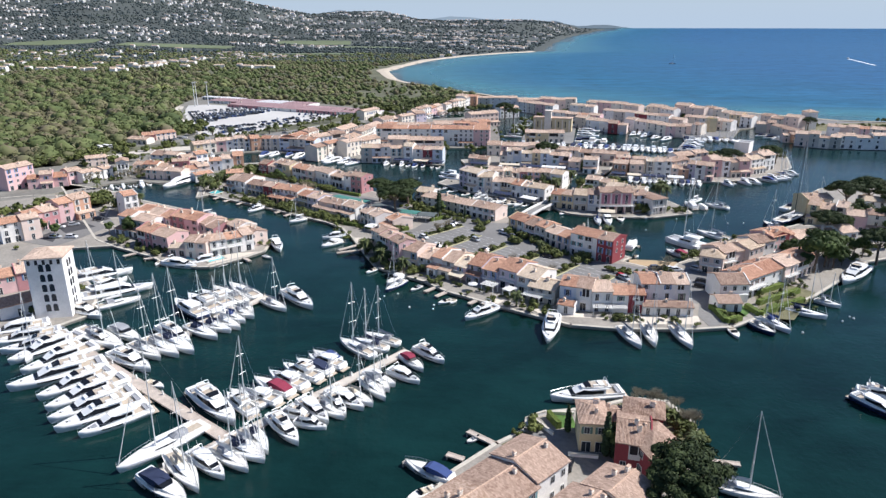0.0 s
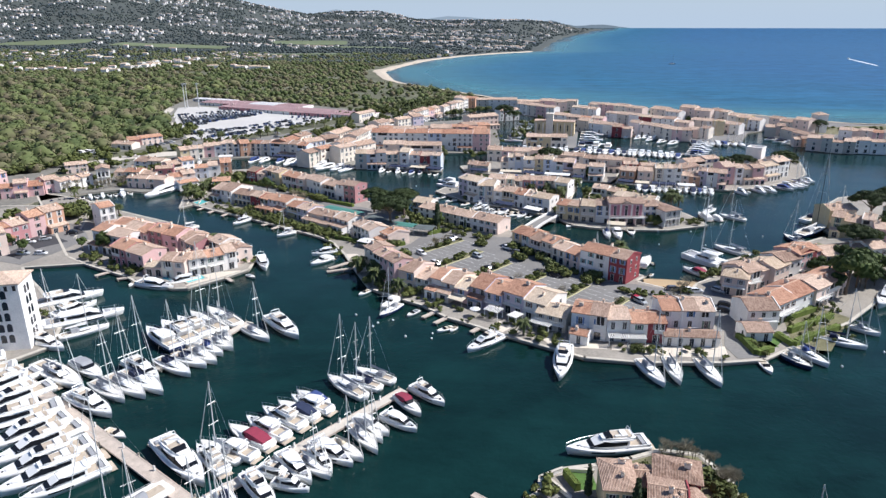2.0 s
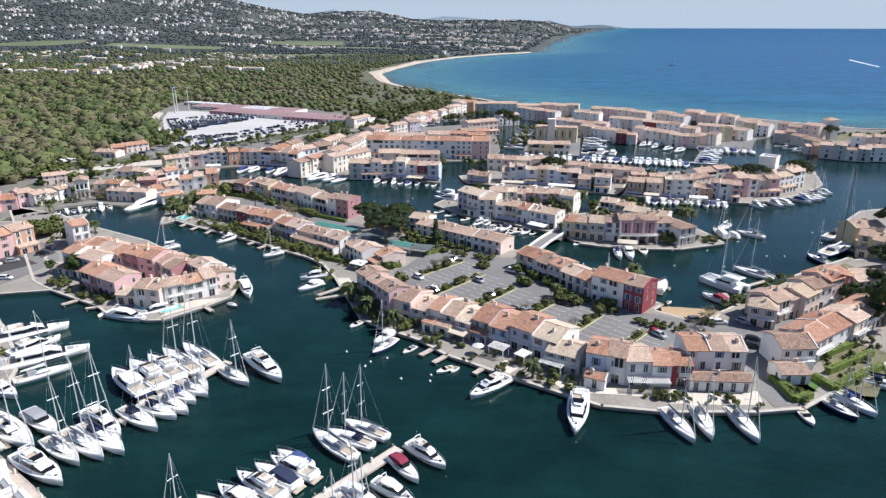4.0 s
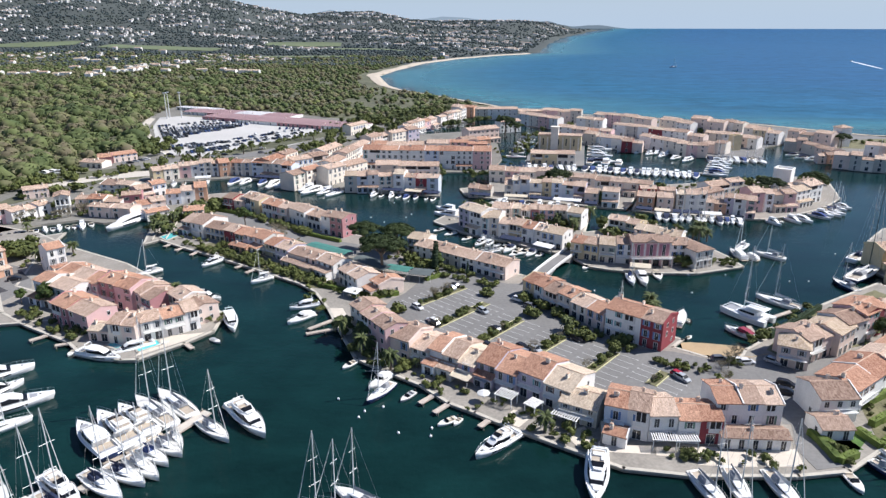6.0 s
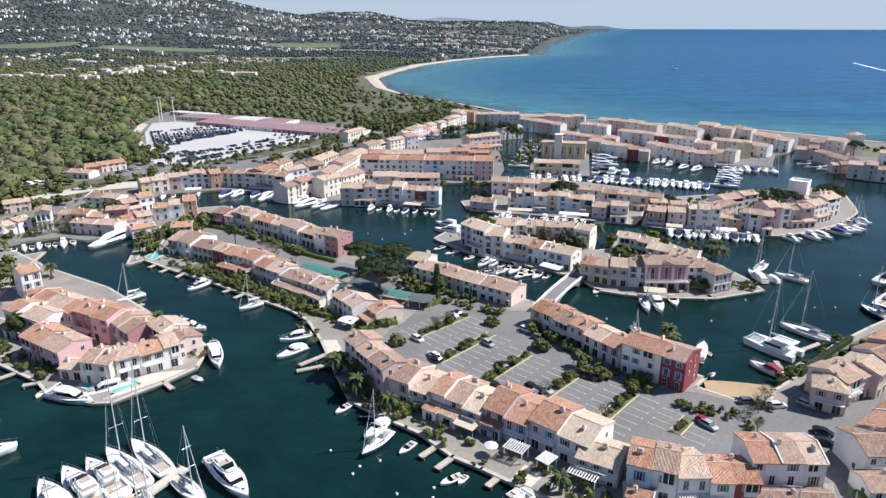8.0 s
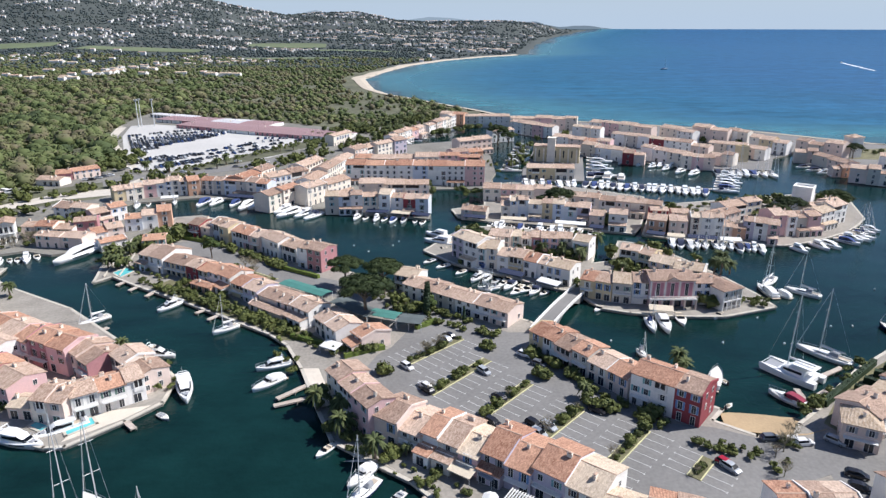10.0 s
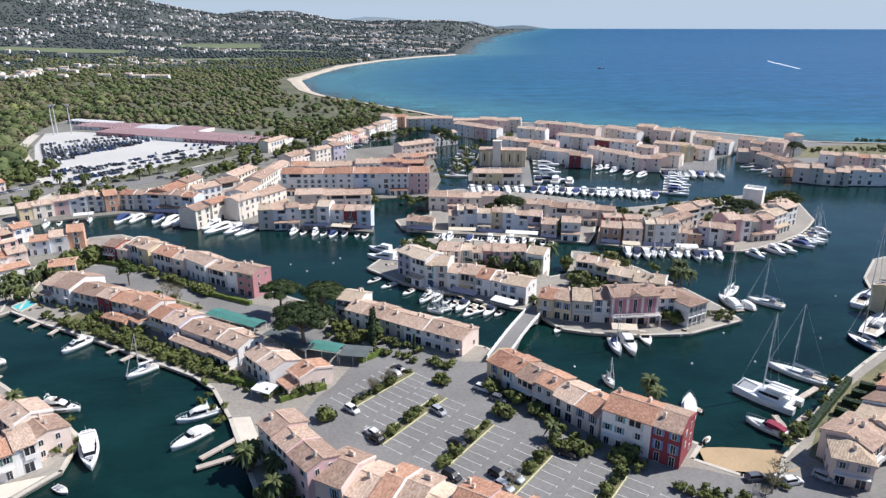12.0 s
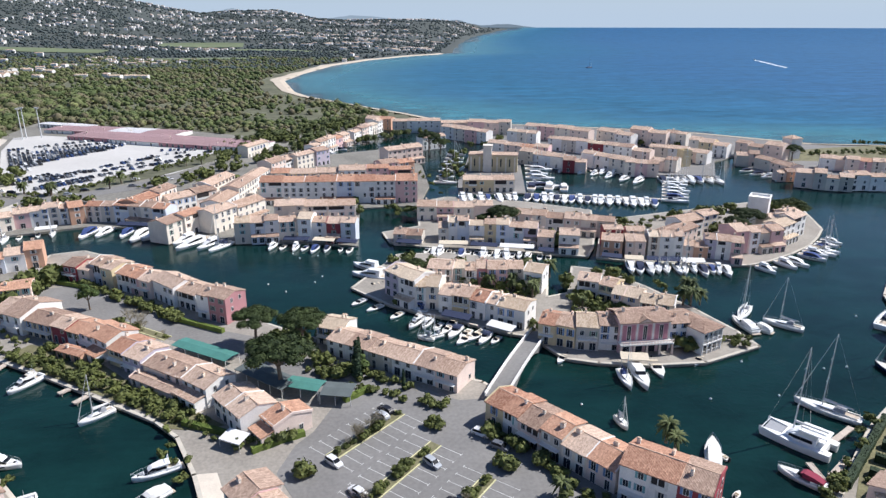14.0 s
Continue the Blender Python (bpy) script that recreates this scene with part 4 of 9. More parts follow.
def small_boat(m, l, canvas="w", group=""):
    """An open runabout or a dinghy with an outboard."""
    key = ("sb", round(l * 2), canvas)
    if key in SHARED:
        return copy_thing(SHARED[key], m)
    L = round(l * 2) / 2
    ob = root("motorboat" if L > 4.2 else "dinghy", m, "small white open motorboat with an outboard engine" if L > 4.2 else "small tender with an outboard engine at its mooring", "boat", group or "boats in the harbour")
    b, free = 0.3 * L + 0.4, 0.45 + 0.03 * L
    hull(ob, L, b, free, M_WHITE if canvas != "g" else M_GREY, M_CREAM)
    bm = bmesh.new()
    box(bm, -L * 0.4, L * 0.08, -b * 0.33, b * 0.33, free + 0.01, free + 0.05)
    part("sole", bm, M_TEAK if canvas != "g" else M_GREY, ob)
    bm = bmesh.new()
    for x in (-0.35, -0.12):
        box(bm, L * x, L * (x + 0.09), -b * 0.32, b * 0.32, free, free + 0.32, 0, (0.03, 0.03))
    part("bench", bm, CANVAS[canvas if canvas != "w" else "c"], ob)
    if L > 4.2:
        bm = bmesh.new()
        lofted(bm, [(L * 0.52, b * 0.36, free, free + 0.62, 0.9), (L * 0.6, b * 0.3, free, free + 0.3, 0.85)], 0, L)
        part("windscreen", bm, M_DARKGLASS, ob)
    bm = bmesh.new()
    box(bm, -L / 2 - 0.45, -L / 2, -0.2, 0.2, 0.1, free + 0.5, 0, (0.08, 0.05))
    part("outboard_engine", bm, M_BLACK, ob)
    SHARED[key] = ob
    return ob


BOATS = {"m": motor_yacht, "s": sailing_yacht}


def boat(kind, x, y, heading, l, look_="", group=""):
    """A boat whose middle lies at (x, y); heading in degrees from +x."""
    m = pose(x, y, 0, 0, 0, heading)
    if kind == "c":
        return catamaran(m, l, group)
    if kind == "d":
        return small_boat(m, l, look_ or "w", group)
    return BOATS[kind](m, l, look_ or ("fw" if kind == "m" else "wb"), group, y > 300)


def moored(p, q, n, seed, kinds="mmsd", out=1, lo=8, hi=13):
    """Boats moored side by side, stern to the quay line from p to q; out: 1 for bows to the right of the line, -1 for the left."""
    rng = random.Random(seed * 31 + 5)
    a = math.atan2(q[1] - p[1], q[0] - p[0])
    h = a - out * math.pi / 2
    for i in range(n):
        t = (i + 0.5 + rng.uniform(-0.15, 0.15)) / n
        k = rng.choice(kinds)
        l = rng.randint(lo, hi) if k != "d" else rng.choice((5.0, 6.0, 6.5))
        hh = h + radians(rng.uniform(-5, 5))
        gap = l / 2 + 1.6
        lk = {"m": rng.choice(("sw", "fw", "ow", "sg", "fw", "ob", "on")), "s": rng.choice(("ww", "wc", "wn", "wg", "wb", "ww")), "d": rng.choice("wwbg")}[k]
        boat(k, p[0] + (q[0] - p[0]) * t + math.cos(hh) * gap, p[1] + (q[1] - p[1]) * t + math.sin(hh) * gap, math.degrees(hh), l, lk)


def pier(p, q, w, mat=None, z=0.75, label="long pale floating pontoon pier", step=9.0):
    m, l = between(p, q, 0)
    ob = root("pier", m, label, "pier", kind="")
    bm = bmesh.new()
    box(bm, 0, l, -w / 2, w / 2, z - 0.25, z)
    part("deck", bm, mat or M_DOCKPALE, ob)
    bm = bmesh.new()
    for s in (-1, 1):
        box(bm, 0, l, s * (w / 2 - 0.06) - 0.1, s * (w / 2 - 0.06) + 0.1, z - 0.3, z + 0.06)
    part("edge_beam", bm, M_DOCK, ob)
    k = max(2, int(l / step) + 1)
    for i in range(k):
        bm = bmesh.new()
        s = 1 if i % 2 else -1
        tube(bm, (0, 0, -2.5), (0, 0, z + 0.5 if w > 1.8 else z), 0.16, n=7)
        part("pile", bm, M_STONE, ob, at=pose(0.4 + (l - 0.8) * i / (k - 1), s * (w / 2 + 0.12), 0))
    if w > 1.8:
        for i in range(int(l / 11)):
            bm = bmesh.new()
            box(bm, -0.18, 0.18, -0.14, 0.14, 0, 1.0, 0, (0.03, 0.03))
            part("power_post", bm, M_FRAME, ob, at=pose(5 + i * 11, w / 2 - 0.4, z))
    return ob


def jetty(p, q, w=1.2):
    return pier(p, q, w, M_DOCK, 0.8, "narrow weathered wooden mooring jetty on piles", 4.0)


# ---------------------------------------------------------------- plants
def leaf_cloud(bm, centre, r, n, rng, size=0.5, flat=1.0, shell=0.55):
    """Small tilted leaf clumps spread over a lump of crown."""
    c = Vector(centre)
    for _ in range(n):
        d = Vector((rng.gauss(0, 1), rng.gauss(0, 1), rng.gauss(0, 1))).normalized()
        if d.z < -0.35:
            d.z *= -0.6
        p = c + Vector((d.x * r, d.y * r, d.z * r * flat)) * rng.uniform(shell, 1.0)
        s = size * rng.uniform(0.6, 1.3)
        u = d.cross(Vector((rng.uniform(-1, 1), rng.uniform(-1, 1), rng.uniform(-1, 1)))).normalized()
        w = (d + Vector((rng.uniform(-.6, .6), rng.uniform(-.6, .6), rng.uniform(-.6, .6)))).cross(u).normalized()
        v = [bm.verts.new(p + u * s + w * s * 0.2), bm.verts.new(p + w * s * 0.9 + d * s * 0.25), bm.verts.new(p - u * s * 0.9), bm.verts.new(p - w * s + d * s * 0.1)]
        bm.faces.new(v)


def core(bm, centre, r, rng, flat=0.8, sub=2):
    """A rough inner mass, so that a crown is not seen through everywhere."""
    made = bmesh.ops.create_icosphere(bm, subdivisions=sub, radius=1.0, matrix=Matrix.Translation(centre) @ Matrix.Diagonal((r, r, r * flat, 1)))
    for v in made["verts"]:
        v.co += Vector((rng.uniform(-.18, .18) * r, rng.uniform(-.18, .18) * r, rng.uniform(-.18, .18) * r * flat))


def make_tree(kind, k):
    rng = random.Random(k * 101 + sum(map(ord, kind)))
    tr, cr = bmesh.new(), bmesh.new()
    if kind == "pine":  # umbrella pine, 11 m high
        tube(tr, (0, 0, -0.3), (0.3, 0.1, 5.5), 0.45, 0.3, 8)
        for i in range(19):
            a = i * 2.4 + rng.uniform(-.25, .25)
            rr = 5.0 * math.sqrt((i + 0.3) / 19)
            top = (rr * math.cos(a) + 0.3, rr * math.sin(a), 9.5 - 0.075 * rr * rr + rng.uniform(-0.3, 0.3))
            if i % 2:
                tube(tr, (0.3, 0.1, rng.uniform(4.5, 5.5)), top, 0.17, 0.06, 5)
            core(cr, top, rng.uniform(1.15, 1.45), rng, 0.45)
            leaf_cloud(cr, top, rng.uniform(1.6, 2.1), 330, rng, 0.19, 0.6, 0.7)
        mat, words = M_PINE, "dark green umbrella pine with a broad flat crown"
    elif kind == "tree":  # round leafy tree, 7 m high
        tube(tr, (0, 0, -0.3), (0.1, 0, 3), 0.22, 0.15, 7)
        for i in range(7):
            a = i * 0.9 + rng.uniform(-.3, .3)
            rr = rng.uniform(0.6, 1.7)
            top = (rr * math.cos(a), rr * math.sin(a), rng.uniform(3.6, 6.0))
            tube(tr, (0.1, 0, 2.6), top, 0.1, 0.04, 5)
            core(cr, top, rng.uniform(0.8, 1.1), rng, 0.8)
            leaf_cloud(cr, top, rng.uniform(1.2, 1.7), 110, rng, 0.26, 0.85)
        mat, words = M_LEAF, "leafy green garden tree with a loose round crown"
    elif kind == "shrub":  # 2 m high
        tube(tr, (0, 0, -0.2), (0, 0, 0.8), 0.07, 0.05, 5)
        for i in range(5):
            top = (rng.uniform(-0.7, 0.7), rng.uniform(-0.7, 0.7), rng.uniform(0.6, 1.3))
            core(cr, top, rng.uniform(0.5, 0.7), rng, 0.8)
            leaf_cloud(cr, top, rng.uniform(0.7, 1.0), 45, rng, 0.25, 0.8)
        mat, words = M_SHRUB, "loose green garden shrub"
    elif kind == "cypress":
        tube(tr, (0, 0, -0.3), (0, 0, 2), 0.18, 0.15, 6)
        for i in range(9):
            z = 1.2 + i * 0.95
            r = 0.95 * (1 - (i / 9.5) ** 1.8) + 0.12
            core(cr, (0, 0, z), r * 0.8, rng, 1.1)
            leaf_cloud(cr, (0, 0, z), r, 60, rng, 0.28, 1.0)
        mat, words = M_CYPRESS, "slender dark green cypress tree"
    elif kind == "bare":
        tube(tr, (0, 0, -0.3), (0.1, 0.1, 2.2), 0.14, 0.1, 6)
        for i in range(9):
            a = i * 0.75
            p = Vector((0.1, 0.1, rng.uniform(1.6, 2.2)))
            d = Vector((math.cos(a) * 0.8, math.sin(a) * 0.8, 1.1))
            e = p + d * rng.uniform(1.0, 1.6)
            tube(tr, p, e, 0.06, 0.03, 4)
            for j in range(9):
                f = e + Vector((rng.uniform(-1, 1), rng.uniform(-1, 1), rng.uniform(0.1, 1.3))) * 0.9
                tube(cr, e, f, 0.035, 0.015, 3)
                for _ in range(3):
                    tube(cr, e.lerp(f, 0.6), f + Vector((rng.uniform(-.5, .5), rng.uniform(-.5, .5), rng.uniform(-.1, .4))), 0.02, 0.01, 3)
        mat, words = M_TWIG, "bare pale-twigged young tree"
    else:  # palm
        h = 4.5
        tube(tr, (0, 0, -0.3), (0.05, 0, 2.0), 0.33, 0.27, 8)
        tube(tr, (0.05, 0, 2.0), (0, 0.05, h), 0.27, 0.32, 8)
        for i in range(46):
            a, up = rng.uniform(0, 6.283), rng.uniform(-0.5, 1.3)
            l = rng.uniform(2.1, 2.9)
            d = Vector((math.cos(a), math.sin(a), 0))
            side = Vector((-d.y, d.x, 0))
            prev = None
            for s in range(6):
                t = s / 5
                p = Vector((0, 0.05, h)) + d * l * t * math.cos(up * 0.5) + Vector((0, 0, l * (math.sin(up) * t - 0.75 * t * t)))
                w = 0.34 * math.sin(math.pi * (0.12 + 0.86 * t)) + 0.02
                cur = (cr.verts.new(p - side * w - Vector((0, 0, w * 0.5))), cr.verts.new(p), cr.verts.new(p + side * w - Vector((0, 0, w * 0.5))))
                if prev:
                    cr.faces.new((prev[0], prev[1], cur[1], cur[0]))
                    cr.faces.new((prev[1], prev[2], cur[2], cur[1]))
                prev = cur
        mat, words = M_PALM, "palm with a dense head of arching fronds"
    if kind == "shrub":
        tr.free()
        return tagged(new("shrub", mesh_of(cr, "shrub", mat)), words, "shrub", "shrubs in the gardens")
    ob = root({"pine": "pine_tree", "tree": "garden_tree", "shrub": "shrub", "cypress": "cypress_tree", "bare": "bare_tree", "palm": "palm_tree"}[kind], Matrix(), words, "shrub" if kind == "shrub" else "tree", dict(shrub="shrubs in the gardens", palm="palms by the quays").get(kind, "trees in the gardens"))
    part("trunk", tr, M_BARK if kind != "bare" else M_TWIG, ob)
    part("crown", cr, mat, ob)
    return ob


TREE_SEEN = {}


def tree(kind, x, y, size=1.0, z=GROUND, turn=None):
    rng = random.Random(int(x * 37 + y * 91))
    k = rng.randrange(3)
    m = pose(x, y, z, 0, 0, rng.uniform(0, 360) if turn is None else turn)
    if (kind, k) in TREE_SEEN:
        ob = copy_thing(TREE_SEEN[kind, k], m)
    else:
        ob = TREE_SEEN[kind, k] = make_tree(kind, k)
        ob.matrix_world = m
    s = size * rng.uniform(0.9, 1.12)
    ob.scale = (s, s, s * rng.uniform(0.9, 1.1))
    return ob


MASS = []  # shrubs past those that stand out singly


def plant(kind, x, y, size):
    """A plant of a garden; past some 250, shrubs go into one mass."""
    PLANTED[0] += kind == "shrub"
    if kind == "shrub" and (PLANTED[0] > 150 or y > 330):
        MASS.append((x, y, size))
    elif kind == "tree" and y > 260:
        MASS.append((x, y, size * 2.3))
    else:
        tree(kind, x, y, size)


PLANTED = [0]


def shrub_mass():
    """The joined rest of the shrubs."""
    src = []
    for k in range(4):
        rng = random.Random(k + 60)
        bm = bmesh.new()
        for i in range(4):
            top = (rng.uniform(-0.7, 0.7), rng.uniform(-0.7, 0.7), rng.uniform(0.5, 1.3))
            core(bm, top, rng.uniform(0.5, 0.7), rng, 0.8, 1)
            leaf_cloud(bm, top, rng.uniform(0.7, 1.0), 12, rng, 0.3, 0.8)
        src.append(mesh_of(bm, "shrub", M_SHRUB))
    vs, fs, base = [], [], 0
    rng = random.Random(77)
    for i, (x, y, s) in enumerate(MASS):
        me = src[i % len(src)]
        a = rng.uniform(0, 6.28)
        ca, sa = math.cos(a) * s, math.sin(a) * s
        vs += [(x + v.co.x * ca - v.co.y * sa, y + v.co.x * sa + v.co.y * ca, GROUND + v.co.z * s) for v in me.vertices]
        fs += [[base + j for j in p.vertices] for p in me.polygons]
        base += len(me.vertices)
    me = bpy.data.meshes.new("garden_shrubs")
    me.from_pydata(vs, [], fs)
    me.materials.append(M_SHRUB)
    tagged(new("garden_shrubs", me), "loose green shrubs and small trees in the town", "shrubs", kind="stuff")


def scatter(pts, n, seed, kinds="ssst", lo=0.6, hi=1.2):
    """Plants of a garden strip along a line of points (x, y), within its half width."""
    rng = random.Random(seed * 57 + 1)
    names = {"s": "shrub", "t": "tree", "p": "palm", "c": "cypress", "b": "bare"}
    (ax, ay), (bx, by), w = pts
    l = math.hypot(bx - ax, by - ay)
    for i in range(n):
        t = rng.random()
        o = rng.uniform(-w, w)
        plant(names[rng.choice(kinds)], ax + (bx - ax) * t - (by - ay) / l * o, ay + (by - ay) * t + (bx - ax) / l * o, rng.uniform(lo, hi))


def hedge(p, q, w=1.0, h=1.1, seed=0, dark=False):
    """A clipped hedge from p to q."""
    rng = random.Random(seed + int(p[0] * 10))
    m, l = between(p, q)
    bm = bmesh.new()
    n = max(2, int(l / 0.8))
    solid(bm, [[(l * i / n, -w / 2 + rng.uniform(-.08, .08), -0.1), (l * i / n, -w / 2 * 0.85, h + rng.uniform(-.1, .1)), (l * i / n, w / 2 * 0.85, h + rng.uniform(-.1, .1)), (l * i / n, w / 2 + rng.uniform(-.08, .08), -0.1)] for i in range(n + 1)])
    bmesh.ops.recalc_face_normals(bm, faces=bm.faces)
    for _ in range(int(l * 26)):
        p0 = Vector((rng.uniform(0, l), rng.uniform(-w / 2, w / 2), h * rng.uniform(0.3, 1.05)))
        if abs(p0.y) < w * 0.35:
            p0.z = h + rng.uniform(-0.05, 0.1)
        s = 0.2
        bm.faces.new([bm.verts.new(p0 + Vector((rng.uniform(-s, s), rng.uniform(-s, s), rng.uniform(-s, s)))) for _ in range(3)])
    ob = new("hedge", mesh_of(bm, "hedge", M_CYPRESS if dark else M_HEDGE))
    ob.matrix_world = m
    return tagged(ob, "clipped dark green garden hedge" if dark else "clipped bright green garden hedge", "hedge")


# ---------------------------------------------------------------- cars and small built things
def car(x, y, heading, paint="w", far=False, z=GROUND + 0.05, group="cars on the car park"):
    key = ("car", paint, far)
    m = pose(x, y, z, 0, 0, heading)
    if key in SHARED:
        return copy_thing(SHARED[key], m)
    words = dict(w="white", s="silver", k="black", g="grey", b="dark blue", r="red")[paint]
    if far:
        bm = bmesh.new()
        solid(bm, [[(a, -w, z0), (a, -w, z1 - 0.12), (a, -w * 0.92, z1), (a, w * 0.92, z1), (a, w, z1 - 0.12), (a, w, z0)] for a, w, z0, z1 in ((-2.1, 0.78, 0.05, 0.8), (-1.0, 0.87, 0.05, 0.95), (0.6, 0.87, 0.05, 0.92), (2.1, 0.72, 0.05, 0.62))])
        solid(bm, [[(a, -w, 0.85), (a, -w * k, z1), (a, w * k, z1), (a, w, 0.85)] for a, w, k, z1 in ((-1.95, 0.8, 0.85, 1.0), (-1.5, 0.8, 0.78, 1.42), (0.3, 0.82, 0.78, 1.45), (1.2, 0.8, 0.95, 0.95))], 1)
        bmesh.ops.recalc_face_normals(bm, faces=bm.faces)
        for f in bm.faces:
            if f.normal.z > 0.8:
                f.material_index = 0
        SHARED[key] = tagged(new("car", mesh_of(bm, "car", [PAINT[paint], M_DARKGLASS])), f"parked {words} hatchback car", "car", group)
        SHARED[key].matrix_world = m
        return SHARED[key]
    ob = root("car", m, f"parked {words} hatchback car", "car", group)
    bm = bmesh.new()
    secs = [(-2.1, 0.75, 0.3, 0.75), (-2.0, 0.84, 0.25, 0.95), (-1.0, 0.87, 0.22, 0.95), (0.5, 0.87, 0.22, 0.92), (1.6, 0.85, 0.22, 0.8), (2.1, 0.7, 0.28, 0.6)]
    solid(bm, [[(a, -w, z0), (a, -w * 1.0, z1 - 0.12), (a, -w * 0.92, z1), (a, w * 0.92, z1), (a, w, z1 - 0.12), (a, w, z0)] for a, w, z0, z1 in secs])
    solid(bm, [[(a, -w, 0.85), (a, -w * k, z1), (a, w * k, z1), (a, w, 0.85)] for a, w, k, z1 in ((-1.95, 0.8, 0.85, 1.0), (-1.5, 0.8, 0.78, 1.42), (0.0, 0.82, 0.78, 1.47), (0.55, 0.8, 0.78, 1.35), (1.2, 0.8, 0.95, 0.95))])
    bmesh.ops.recalc_face_normals(bm, faces=bm.faces)
    part("body", bm, PAINT[paint], ob)
    bm = bmesh.new()
    solid(bm, [[(a, -w, 0.93), (a, -w * k, z1), (a, w * k, z1), (a, w, 0.93)] for a, w, k, z1 in ((-1.7, 0.815, 0.84, 1.33), (0.0, 0.835, 0.84, 1.38), (0.6, 0.815, 0.84, 1.3))])
    solid(bm, [[(a, -w, z0), (a, -w * 0.95, z1), (a, w * 0.95, z1), (a, w, z0)] for a, w, z0, z1 in ((0.55, 0.66, 1.2, 1.37), (1.22, 0.7, 0.9, 0.99))])
    bmesh.ops.recalc_face_normals(bm, faces=bm.faces)
    part("glazing", bm, M_DARKGLASS, ob)
    for sx in (-1.3, 1.3):
        for sy in (-0.8, 0.8):
            if True:
                bm = bmesh.new()
                tube(bm, (0, -0.11, 0), (0, 0.11, 0), 0.31, n=10)
                wh = part("wheel", bm, M_BLACK, ob, at=pose(sx, sy, 0.31))
                bm = bmesh.new()
                tube(bm, (0, -0.12, 0), (0, 0.12, 0), 0.19, n=8)
                part("rim", bm, M_CHROME, wh)
    SHARED[key] = ob
    return ob


def pergola(p, q, d, h=2.4, n=9):
    """White slatted pergola from p to q; its depth goes to the left."""
    m, l = between(p, q)
    ob = root("pergola", m, "white slatted wooden pergola on a terrace", "pergola", "pergolas on the terraces")
    for x in (0.1, l - 0.1):
        for y in (0.1, d - 0.1):
            bm = bmesh.new()
            box(bm, x - 0.08, x + 0.08, y - 0.08, y + 0.08, 0, h)
            part("post", bm, M_FRAME, ob)
    for y in (0.1, d - 0.1):
        bm = bmesh.new()
        box(bm, -0.2, l + 0.2, y - 0.06, y + 0.06, h, h + 0.16)
        part("beam", bm, M_FRAME, ob)
    for i in range(n):
        bm = bmesh.new()
        x = l * i / (n - 1)
        box(bm, x - 0.11, x + 0.11, -0.3, d + 0.3, h + 0.16, h + 0.26)
        part("slat", bm, M_FRAME, ob)
    return ob


def awning(p, q, d, h=2.6, col="c"):
    m, l = between(p, q)
    ob = root("awning", m, f"{dict(c='sand-coloured', w='white', g='grey', b='blue', n='dark', r='red')[col]} canvas awning over a terrace", "awning", "awnings on the terraces")
    bm = bmesh.new()
    solid(bm, [[(x, 0, h - 0.5), (x, 0, h - 0.7), (x, 0.06, h - 0.55), (x, d, h)] for x in (0, l / 2, l)])
    bmesh.ops.recalc_face_normals(bm, faces=bm.faces)
    part("canopy", bm, CANVAS[col], ob)
    for x in (0.1, l - 0.1):
        bm = bmesh.new()
        tube(bm, (x, 0.1, -0.05), (x, 0.1, h - 0.5), 0.04, n=5)
        part("post", bm, M_FRAME, ob)
    return ob


def carport(p, q, d, mat, label, h=2.6):
    m, l = between(p, q)
    ob = root("carport", m, label, "carport")
    bm = bmesh.new()
    k = max(2, int(l / 4))
    solid(bm, [[(l * i / k, 0, h), (l * i / k, d / 2, h + 0.35), (l * i / k, d, h), (l * i / k, d, h - 0.1), (l * i / k, d / 2, h + 0.25), (l * i / k, 0, h - 0.1)] for i in range(k + 1)])
    bmesh.ops.recalc_face_normals(bm, faces=bm.faces)
    part("roof", bm, mat, ob)
    for i in range(k + 1):
        for y in (0.2, d - 0.2):
            bm = bmesh.new()
            tube(bm, (l * i / k, y, -0.05), (l * i / k, y, h - 0.05), 0.07, n=5)
            part("post", bm, M_FRAME, ob)
    return ob


def pool(pts, label="small turquoise swimming pool in a terrace"):
    ob = root("swimming_pool", Matrix(), label, "swimming pool")
    bm = bmesh.new()
    prism(bm, pts, GROUND - 0.3, GROUND + 0.12)
    part("water", bm, M_POOL, ob)
    for p, q in zip(pts, pts[1:] + pts[:1]):
        m, l = between(p, q)
        bm = bmesh.new()
        box(bm, -0.3, l + 0.3, -0.3, 0.3, -0.1, 0.2)
        part("coping", bm, M_COPING, ob, at=m)
    return ob


def garden_wall(pts, h=0.8, w=0.35, z=GROUND):
    """A low rendered wall with a coping along a line of points."""
    ob = root("garden_wall", Matrix(), "low whitewashed wall along the quay garden", "wall", kind="structure")
    for p, q in zip(pts, pts[1:]):
        m, l = between(p, q, z)
        bm = bmesh.new()
        box(bm, -w / 2, l + w / 2, -w / 2, w / 2, -0.1, h)
        part("wall", bm, WALLS["w"], ob, at=m)
        bm = bmesh.new()
        box(bm, -w / 2 - 0.06, l + w / 2 + 0.06, -w / 2 - 0.08, w / 2 + 0.08, h, h + 0.09, 0, (0.02, 0.02))
        part("coping", bm, M_COPING, ob, at=m)
    return ob


